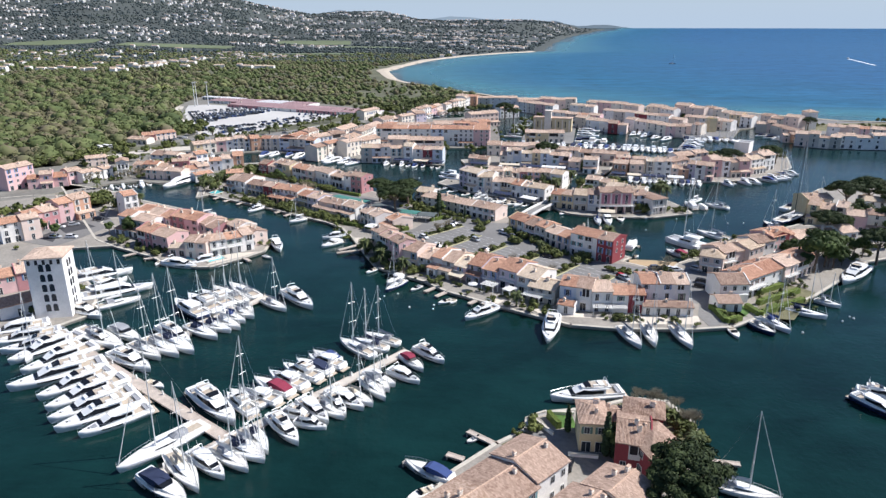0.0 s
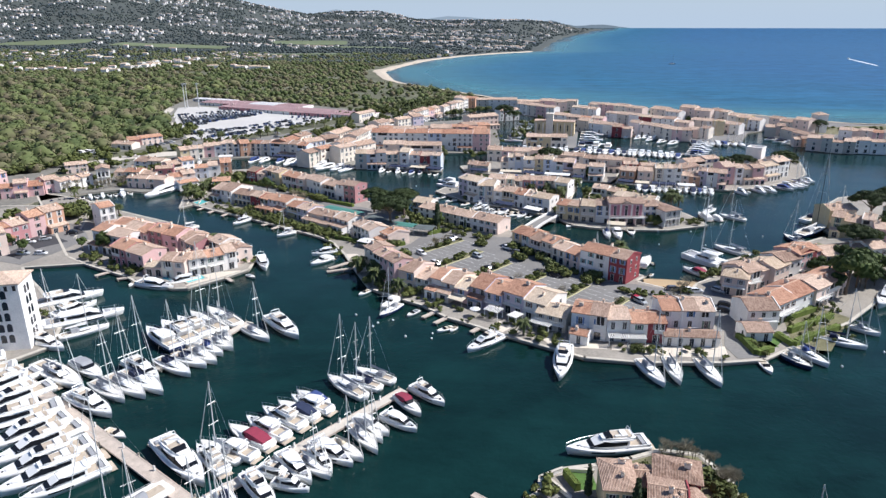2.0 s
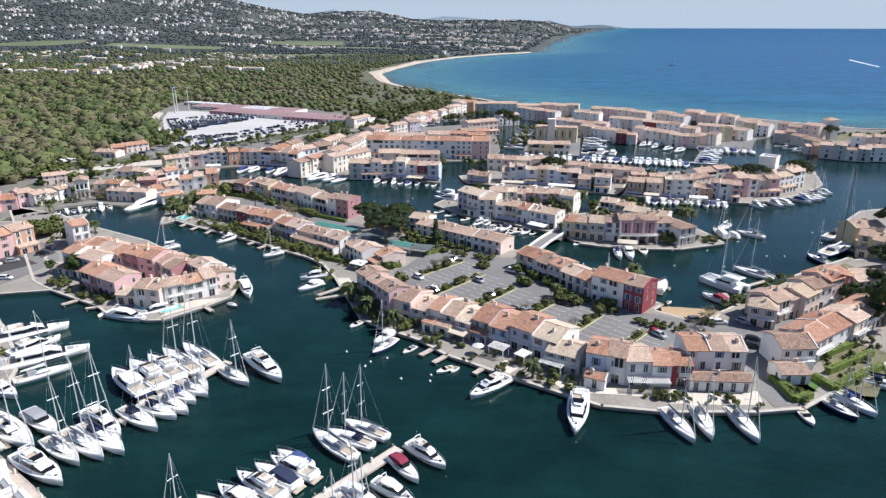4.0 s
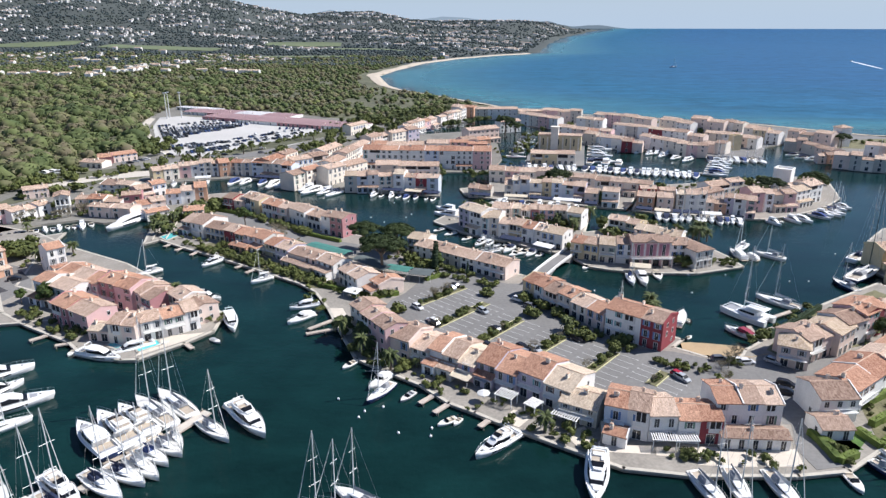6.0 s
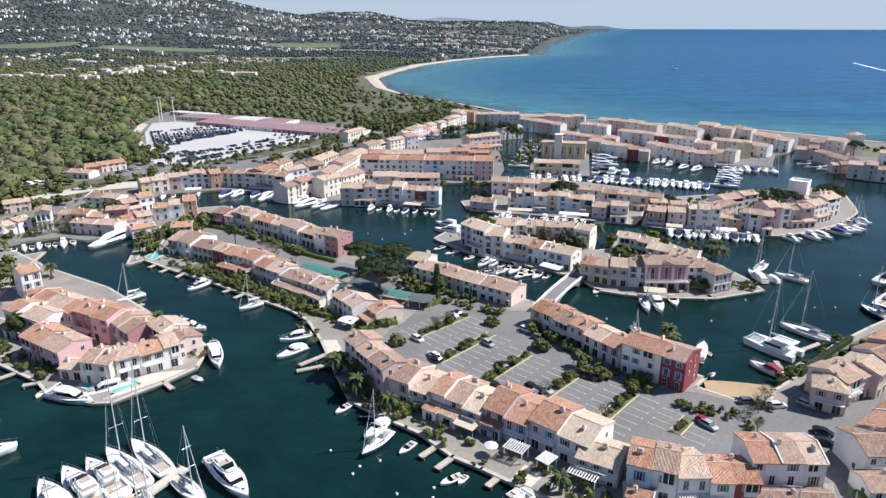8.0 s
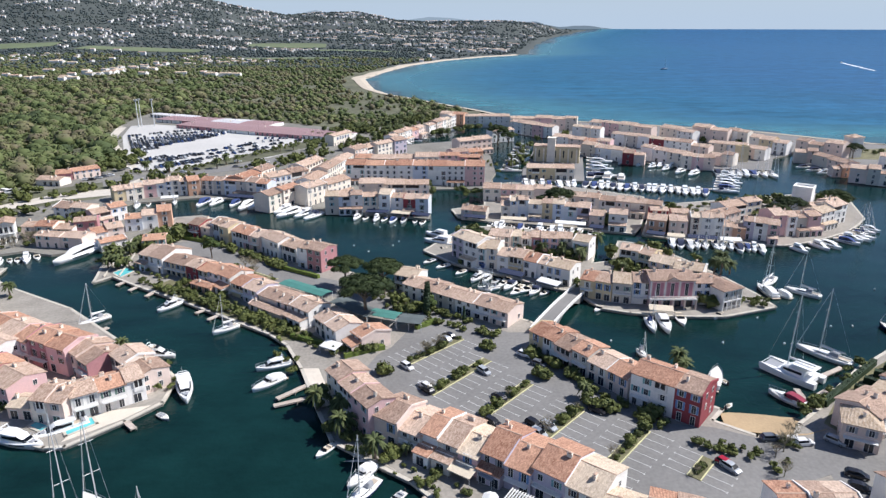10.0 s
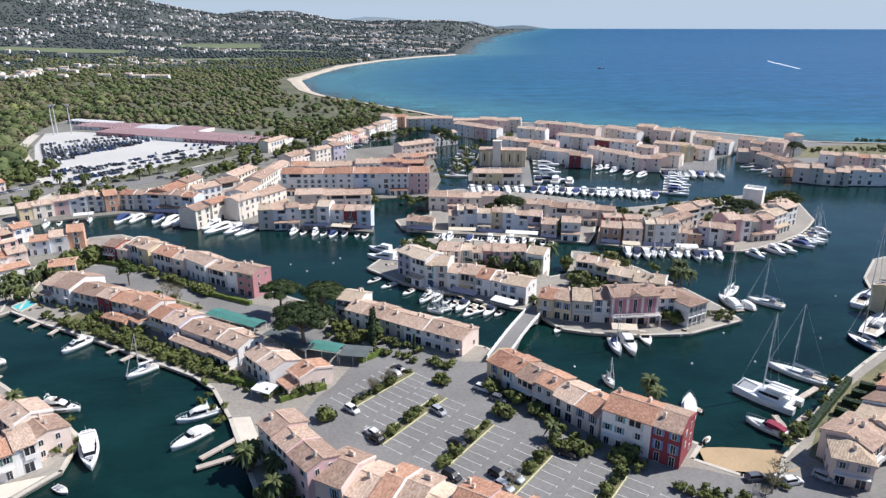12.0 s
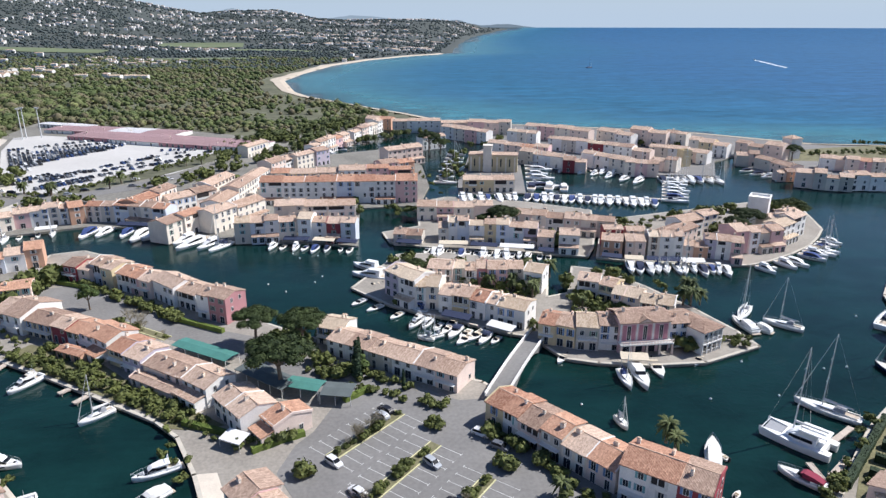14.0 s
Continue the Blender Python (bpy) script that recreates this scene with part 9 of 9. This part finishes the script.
scatter(((-12.9, 269.6), (7.7, 259.4), 3), 10, 13, "ss", 0.6, 1.2)
scatter(((-87.3, 338), (-51.6, 308), 2.2), 40, 14, "sss", 0.6, 1.2)
scatter(((-21.8, 288.6), (-1.9, 282.3), 3), 14, 15, "st", 0.8, 1.2)
scatter(((57.3, 197.2), (68.4, 192.2), 1.5), 16, 16, "s", 0.7, 1.0)
scatter(((68.5, 186.6), (77.7, 196.8), 2), 12, 17, "ssb", 0.7, 1.1)
scatter(((89.7, 210), (115.5, 230.7), 1.2), 12, 18, "s", 0.6, 1.15)
hedge((91.9, 210), (116.1, 228.9), 1.6, 1.5, dark=True)
scatter(((84.8, 207.3), (93.4, 212.9), 2), 8, 19, "ss", 1, 1.4)
scatter(((-117.7, 229.3), (-89.9, 211.6), 3), 34, 20, "ssss", 0.6, 1.2)
scatter(((-65.8, 233.8), (-58.7, 221.7), 2.5), 12, 21, "sss", 0.6, 1.2)
scatter(((-138.8, 266.7), (-130.6, 282.4), 4), 14, 22, "sssp", 0.6, 1.2)
scatter(((-124.1, 257.1), (-112.9, 252.4), 4), 8, 23, "ss", 0.6, 1.2)
scatter(((-110.4, 232), (-122.2, 239.1), 6), 12, 24, "sst", 0.6, 1.2)
scatter(((-111.1, 186.2), (-99.1, 173), 4), 10, 25, "ss", 0.6, 1.2)
scatter(((-149.8, 276.6), (-142.2, 281.5), 6), 12, 26, "tt", 1, 1.4)
scatter(((81.5, 167), (81.6, 155.9), 1.0), 12, 27, "s", 0.7, 0.9)
scatter(((98.9, 177.3), (114.6, 181.7), 6), 10, 28, "sss", 0.6, 1.0)
scatter(((113.1, 196.2), (128.2, 219), 3), 8, 29, "st", 0.6, 1.2)
scatter(((35.6, 98.6), (36.2, 102.4), 0.8), 5, 30, "st", 0.6, 0.9)
scatter(((51.1, 117.4), (53.6, 109.2), 1.6), 16, 31, "b", 0.42, 0.65)
scatter(((43.6, 118.4), (51, 117.6), 1.2), 14, 34, "b", 0.4, 0.62)
scatter(((17.5, 106.4), (22.9, 110.2), 3), 8, 32, "ss", 0.6, 1.2)
scatter(((20.9, 91.5), (24.6, 93.8), 2), 6, 33, "s", 0.6, 1.2)
scatter(((38.7, 303.3), (54, 296.4), 2), 8, 34, "st", 0.6, 1.0)
scatter(((33.7, 319.8), (60.9, 307.9), 2), 16, 35, "sspt", 0.7, 1.1)
scatter(((69.9, 299.1), (76.5, 291), 3), 12, 36, "sst", 0.6, 1.2)
scatter(((88.6, 274.3), (87.5, 263), 2), 8, 37, "sst", 0.6, 1.2)
scatter(((99, 268.9), (107.7, 265.8), 2), 10, 38, "ss", 0.8, 1.3)
scatter(((-17.3, 277.2), (-4.7, 272), 3), 10, 39, "st", 0.6, 1.2)
scatter(((-3.2, 270), (16.7, 256.1), 1.0), 20, 40, "s", 0.7, 1.1)
scatter(((77.9, 353), (83.6, 360), 3), 8, 41, "tt", 1, 1.3)
scatter(((66.6, 294.7), (74, 289.1), 2), 8, 42, "ss", 0.6, 1.2)
scatter(((4.1, 434), (7.8, 411.3), 2), 5, 43, "t", 0.6, 1.2)
scatter(((141.9, 364.5), (161.3, 361.9), 3), 14, 44, "sst", 0.6, 1.2)
scatter(((-144.3, 470), (-113.3, 518.1), 4), 40, 45, "sss", 0.7, 1.2)
scatter(((-113.3, 518.1), (-79, 581.9), 5), 60, 46, "sss", 0.7, 1.3)
scatter(((-78, 524.8), (-52.5, 618.8), 8), 24, 47, "tt", 0.8, 1.4)
scatter(((-51.3, 605.7), (28.5, 701), 6), 40, 48, "ttsp", 0.9, 1.4)
scatter(((-24.7, 566.7), (-9.6, 587.6), 3), 6, 49, "t", 0.6, 1.2)
scatter(((-216.1, 369.7), (-193.5, 421.1), 6), 26, 50, "tts", 0.9, 1.4)
scatter(((-238.4, 354.1), (-212.9, 369.8), 6), 20, 51, "tts", 0.9, 1.3)
scatter(((-115.3, 320.2), (-99.8, 302.5), 3), 12, 52, "sstp", 0.6, 1.2)
scatter(((-113.7, 310.3), (-108.6, 328.8), 4), 18, 53, "ssstp", 0.6, 1.2)
scatter(((362.1, 548.4), (415.7, 536), 4), 30, 54, "ss", 0.9, 1.5)
hedge((79.7, 165.8), (79.7, 157), 1.6, 1.3)
hedge((79.7, 157), (84.4, 159.1), 1.6, 1.3)
hedge((89.4, 167), (90.8, 161.3), 1.6, 1.3)
hedge((90.8, 161.3), (98.1, 167), 1.6, 1.3)
hedge((79, 166.6), (81.4, 161.8), 1.3, 1.2)
hedge((-34.9, 249), (-22.9, 242.6), 1.3, 1.2)
hedge((-19, 236.7), (-9.5, 241.6), 1.3, 1.2)
scatter(((110.3, 368.8), (149.3, 384.9), 5), 26, 55, "sst", 0.8, 1.3)
scatter(((149.3, 384.9), (208.9, 389.1), 5), 40, 56, "sst", 0.8, 1.4)
scatter(((19.7, 409.7), (36.3, 412.7), 6), 14, 57, "sst", 0.6, 1.2)
scatter(((86.9, 393.4), (103.6, 378.7), 5), 16, 58, "sst", 0.6, 1.2)
scatter(((15.5, 343.7), (69.1, 329.9), 3), 24, 59, "sst", 0.6, 1.2)
scatter(((74.6, 320), (71.4, 303.9), 3), 8, 60, "sst", 0.6, 1.2)
scatter(((84.6, 324.7), (104.4, 302), 3), 20, 61, "sst", 0.6, 1.2)
scatter(((99.6, 186.3), (106.3, 169), 5), 12, 62, "sss", 0.5, 0.9)
scatter(((123.2, 201.5), (158.3, 225.4), 8), 30, 63, "sst", 0.8, 1.4)
scatter(((164.6, 239.3), (185.7, 232.2), 8), 26, 64, "sst", 0.9, 1.4)
scatter(((-40.9, 249.1), (-27.9, 226.1), 2), 12, 65, "sss", 0.35, 0.95)
scatter(((-75.9, 284.3), (-38.3, 253.4), 3.5), 24, 66, "sss", 0.35, 0.95)
scatter(((-98.2, 301.2), (-71.4, 282.5), 3.5), 14, 67, "sss", 0.35, 0.95)
scatter(((-105.4, 324.3), (-97.6, 342.1), 5), 30, 68, "sst", 0.8, 1.4)
scatter(((-97.6, 342.1), (-88.2, 346), 5), 16, 69, "sst", 0.8, 1.3)
scatter(((-89.8, 295.9), (-55.3, 268.5), 2.5), 29, 70, "sss", 0.35, 0.95)
scatter(((-55.3, 268.5), (-25, 242.3), 2.5), 32, 71, "sss", 0.35, 0.95)
scatter(((-180.9, 465.3), (-188.8, 523), 8), 30, 72, "tts", 0.9, 1.4)
scatter(((-168.8, 465.6), (-144.3, 470), 3), 14, 73, "sss", 0.8, 1.2)
scatter(((-169.5, 440.8), (-120.9, 451.1), 4), 20, 74, "ts", 0.8, 1.2)
scatter(((-62.5, 633.8), (8.2, 686), 10), 50, 75, "tts", 0.9, 1.5)
scatter(((-180.6, 262.9), (-149.5, 291.6), 5), 24, 76, "tts", 0.7, 1.2)
scatter(((-212.9, 313.9), (-142, 369.9), 5), 40, 77, "tts", 0.8, 1.3)
scatter(((-116.1, 161.3), (-110.2, 167), 4), 10, 78, "sss", 0.6, 1.2)
scatter(((-140.6, 218.8), (-148, 246.6), 6), 10, 79, "sst", 0.6, 1.2)
scatter(((87.5, 574.2), (120.1, 562.5), 4), 10, 80, "tt", 0.8, 1.2)
scatter(((133.4, 606.6), (244.8, 536.2), 6), 40, 81, "ts", 0.7, 1.2)
parking_strip((-68.3, 305.7), (-49.2, 291.3), False, 9)
hedge((-52.9, 307), (-33.8, 293.9), 1.3, 1.3)
hedge((-96.2, 340.9), (-80.9, 332.2), 1.3, 1.3)
hedge((-17.6, 237.9), (-8.8, 241.5), 1.4, 1.3)
hedge((-0.5, 253.1), (5.5, 257.7), 1.4, 1.2)
tree('palm', -146.1, 469.1, 1.5)
tree('palm', -121.3, 478.7, 1.1)
tree('palm', -119, 490.1, 1.2)
tree('palm', -113, 494.6, 1.1)
tree('palm', -86.2, 537, 1.1)
tree('palm', -94.4, 533.1, 1.0)
tree('palm', 27.9, 323.5, 1.2)
tree('palm', 40.1, 319.1, 1.3)
tree('palm', 53.5, 313.6, 1.2)
tree('palm', 69, 322.6, 1.1)
tree('palm', 59.8, 308.9, 1.1)
tree('palm', 102.5, 293.5, 1.05)
tree('palm', 104.4, 292.3, 1.0)
tree('palm', 108, 293.5, 0.95)
tree('palm', 71.2, 296, 0.7)
scatter(((71.7, 301.6), (83, 289.6), 2.0), 26, 82, "s", 1.0, 1.7)
scatter(((15.4, 308.6), (21, 303.4), 2), 8, 83, "s", 0.8, 1.3)
scatter(((49.8, 282.3), (53.5, 286.5), 2), 8, 84, "s", 0.6, 1.2)
scatter(((34.4, 316.5), (60, 306.5), 2.5), 26, 85, "s", 0.7, 1.2)
scatter(((-81.1, 595.3), (16.3, 714.1), 8), 60, 86, "ttp", 0.8, 1.2)
scatter(((-52.6, 619.3), (16.9, 732.7), 8), 50, 87, "pst", 0.8, 1.2)
car(-174.5, 478.5, 10, "w")
car(-167.6, 475, 10, "k")
car(-137.7, 467, 20, "s")
car(-132.3, 474.6, 20, "k")
car(-113.9, 498.1, 20, "w")
car(-110.7, 481.4, 20, "g")
car(-102.3, 485.4, 20, "k")
car(-95.4, 495.3, 20, "w")
sheet("garden_bed", [(265.9, 517), (326.8, 533), (382.8, 538.2), (411.3, 533.9), (357.8, 476.6), (312, 487.2), (279.5, 495.8)], M_SOIL, 0.05, label="planted garden ground behind the harbour mouth houses")
scatter(((265.9, 517), (389.5, 510.5), 8), 90, 88, "ss", 0.8, 1.6)
scatter(((148.6, 650), (272.4, 555.1), 3), 60, 89, "ss", 0.8, 1.5)
scatter(((63.7, 500.8), (83.6, 514.7), 4), 14, 90, "ss", 0.8, 1.3)
sheet("garden_bed", [(32.5, 114.6), (38.8, 116.6), (44.8, 118.9), (50.8, 117.6), (53.3, 110.2), (51.6, 101), (49.5, 101), (49, 104.6), (41.7, 110.2), (31.5, 110.5)], M_SOIL, 0.06, label="shaded planted ground round the quay houses")
# darker asphalt covers the shaded part; the sunlit part stays pale paving
sheet("yard", [(22.4, 108.8), (25.2, 108.2), (28.2, 107.6), (33.6, 104.8), (36.2, 97.6), (33, 94.6), (29.6, 99.8), (22.6, 99.6), (21.2, 105.6)], M_ASPHALT, 0.05, label="grey courtyard between the quay houses, laid darker where shade falls")
sheet("soil_bed", [(15.2, 103.3), (20.4, 107.4), (22.2, 104.6), (21.6, 100.6), (18.6, 100.2)], M_SOIL, 0.055, label="bare garden soil behind the quay houses")
garden_wall([(25.1, 113.6), (21.9, 111.9), (25.3, 106.3)])
garden_wall([(26.2, 113.7), (30.6, 113.3)], 0.6, 0.45)
garden_wall([(27.4, 99.9), (32.4, 99.0)], 0.7)
hedge((25.6, 112.6), (27, 108.4), 1.1, 1.5, 41)
pool([(49.2, 114.3), (51.3, 114.8), (51.6, 111.2), (49.4, 110.6)], "small pale blue pool behind the quay houses")
car(26.6, 96.7, 70, "k", group="cars by the quay houses")
sheet("garden_bed", [(96.6, 178.1), (109.7, 184.6), (114.7, 177.9), (98.6, 158.6), (90.5, 160.3)], M_SOIL, 0.06, label="planted garden ground inside hedges")
scatter(((33.5, 112.6), (47.5, 113.4), 1.6), 20, 91, "sss", 0.6, 1.2)
scatter(((51.7, 112.2), (51.1, 101), 2), 20, 92, "sss", 0.7, 1.4)
scatter(((97.9, 178.1), (101.3, 162.5), 7), 16, 93, "ss", 0.4, 0.9)
hedge((94.9, 175.7), (107.3, 182.5), 1.6, 1.5)
hedge((93.5, 168.9), (109.5, 177.9), 1.6, 1.5)
hedge((91.8, 162.2), (107.2, 170.9), 1.6, 1.5)
sheet("yard", [(-169.4, 266.2), (-159.9, 277.3), (-137.2, 265.9), (-126.3, 249.1), (-130.3, 231.6), (-135.1, 221.3), (-149.2, 226.5)], M_ASPHALT, 0.04, label="worn grey asphalt yard beside the square tower")
sheet("terrace", [(36.4, 163.3), (45.4, 162.8), (44.5, 160.1), (35.6, 161)], M_TERRACE, 0.06, label="pale paved terrace by the quay")
sheet("terrace", [(46.4, 162.4), (58.5, 162.3), (58, 158.8), (45.5, 159.7)], M_TERRACE, 0.06, label="pale paved terrace by the quay")
sheet("terrace", [(58.6, 159.5), (71.6, 159.4), (70.9, 156.8), (57.7, 157.3)], M_TERRACE, 0.06, label="pale paved terrace by the quay")
sheet("garden_bed", [(88.2, 203.4), (98.5, 214.6), (108.8, 222.9), (122.8, 231.8), (141.6, 243), (145.2, 233), (113.6, 205.1), (90.5, 197.8)], M_SOIL, 0.075, label="planted gardens along the moorings")
scatter(((97.7, 207.4), (139.2, 234.6), 3.5), 36, 94, "ss", 0.5, 1.1)
hedge((103.2, 216.6), (108.4, 211.7), 1.6, 1.7, dark=True)
hedge((112.3, 223.2), (118, 218.2), 1.6, 1.7, dark=True)
hedge((98.9, 212.9), (103.7, 208.3), 1.8, 1.6, dark=True)
hedge((107.9, 220.3), (113.2, 215.1), 1.8, 1.6, dark=True)
hedge((116.8, 226.2), (123, 221.7), 1.8, 1.6, dark=True)
scatter(((-18.6, 585.7), (68.9, 650), 6), 40, 95, "st", 0.7, 1.2)
scatter(((43.8, 503.8), (48.4, 441), 2), 10, 96, "s", 0.7, 1.2)
scatter(((13.1, 597.1), (48.8, 630.1), 6), 20, 97, "tp", 0.8, 1.2)
tree('tree', 122.8, 194.1, 1.9)
tree('tree', 129.4, 199.6, 1.7)
tree('tree', 119, 192.7, 1.2)
scatter(((159.9, 267.7), (193.3, 243.1), 5), 40, 98, "ss", 0.8, 1.5)
sheet("meadow", [(-203.9, 345.6), (-203.1, 368.3), (-205.3, 385.5), (-207.8, 404.6), (-193.1, 428.4), (-166.2, 448.9), (-147.8, 433.4), (-159.9, 406.3), (-177.4, 396.7), (-185.6, 385.2), (-188.3, 370.1), (-194.6, 354.5)], M_LAND, 0.045, label="dry rough grass behind the houses")
scatter(((-174.8, 322.2), (-151.3, 334.4), 2), 30, 99, "ssb", 0.6, 1.2)
scatter(((-159.7, 341.3), (-130.9, 334.1), 1.5), 22, 100, "ssb", 0.6, 1.2)
scatter(((-198.8, 361.3), (-163.9, 398.9), 6), 40, 101, "sst", 0.7, 1.2)
scatter(((-201.5, 393.5), (-151.2, 442.4), 5), 34, 102, "sst", 0.7, 1.3)
parasol(13.2, 179.7)
wake(975.3, 1635.5, 69, 300, 13)
boat("m", 975.3, 1635.5, 69, 14, "sw")
boat("s", 481.4, 1411.4, 20, 16, "nb")
# greenery between the houses of the far town
scatter(((-100, 470), (-45, 560), 9), 60, 101, "sst", 0.8, 1.5)
scatter(((-45, 560), (-5, 640), 9), 50, 102, "ttp", 0.8, 1.4)
scatter(((-60, 455), (-40, 520), 5), 30, 103, "sst", 0.8, 1.4)
scatter(((55, 470), (75, 550), 8), 24, 104, "sst", 0.7, 1.2)
scatter(((-30, 480), (20, 500), 6), 30, 105, "sst", 0.7, 1.3)
scatter(((100, 600), (170, 590), 6), 24, 106, "st", 0.7, 1.1)
# gardens between the quay and the terraced row
sheet("garden_bed", [(-88, 287), (-65, 270.2), (-43.6, 254.6), (-37, 247.6), (-31, 246.2), (-26, 247.5), (-38, 258.2), (-51, 268.6), (-60, 278.4), (-70, 286), (-84, 294)], M_SOIL, 0.06, label="planted garden ground between the terraced houses and the quay")
for line_, n, seed in ((((-86, 288.5), (-64, 272.6), 2.2), 32, 201), (((-64, 272.6), (-42.5, 257.2), 2.4), 34, 202), (((-42.5, 257.2), (-31, 247.8), 2.0), 18, 203), (((-80, 291), (-60, 276.8), 1.6), 16, 204)):
    scatter(line_, n, seed, "ssss", 0.5, 1.4)
# bushes along the long row and at the ends of the car park strips
for line_, n, seed in ((((28.6, 236.6), (37.6, 224.4), 0.9), 15, 205), (((37, 213.6), (44, 208.4), 0.7), 10, 206), (((-10, 229.4), (-6.6, 227), 0.8), 7, 207), (((28, 226.6), (31.8, 223.6), 1.0), 7, 208), (((16.6, 241.4), (19.4, 239.4), 0.8), 6, 209), (((48.2, 206.4), (55.6, 209.6), 0.8), 12, 210), (((-5.4, 264.4), (4.6, 266.4), 1.2), 12, 211), (((-86.6, 336.8), (-47.6, 303.2), 1.0), 34, 212), (((-23.4, 239.4), (-10, 240.2), 0.8), 14, 213)):
    scatter(line_, n, seed, "ssss", 1.0, 1.75)
shrub_mass()


def join_rest(name, label, category, chosen):
    """Things of a kind past those that can be told apart, as one mesh."""
    mats, vs, fs, mi = [], [], [], []
    for thing in chosen:
        for ob in [thing] + list(thing.children_recursive):
            if ob.type != "MESH":
                continue
            m = ob.matrix_basis.copy()
            up = ob.parent
            while up is not None:
                m = up.matrix_basis @ m
                up = up.parent
            slot = []
            for k in ob.data.materials:
                if k not in mats:
                    mats.append(k)
                slot.append(mats.index(k))
            base = len(vs)
            vs += [tuple(m @ v.co) for v in ob.data.vertices]
            fs += [[base + i for i in p.vertices] for p in ob.data.polygons]
            mi += [slot[p.material_index] for p in ob.data.polygons]
    bpy.data.batch_remove([ob for thing in chosen for ob in [thing] + list(thing.children_recursive)])
    me = bpy.data.meshes.new(name)
    me.from_pydata(vs, [], fs)
    for k in mats:
        me.materials.append(k)
    me.polygons.foreach_set("material_index", mi)
    tagged(new(name, me), label, category, kind="stuff")


def furthest(kind):
    """Top-level things of a kind, the furthest first."""
    return sorted((ob for ob in scene.objects if ob.parent is None and ob.name.split(".")[0] == kind), key=lambda ob: -ob.matrix_basis.translation.y)


join_rest("far_houses", "far pale rendered harbour houses with terracotta roofs", "houses", furthest("house")[:110])
join_rest("far_cars", "rows of dark cars parked on the pale gravel", "cars", furthest("car")[:-290])
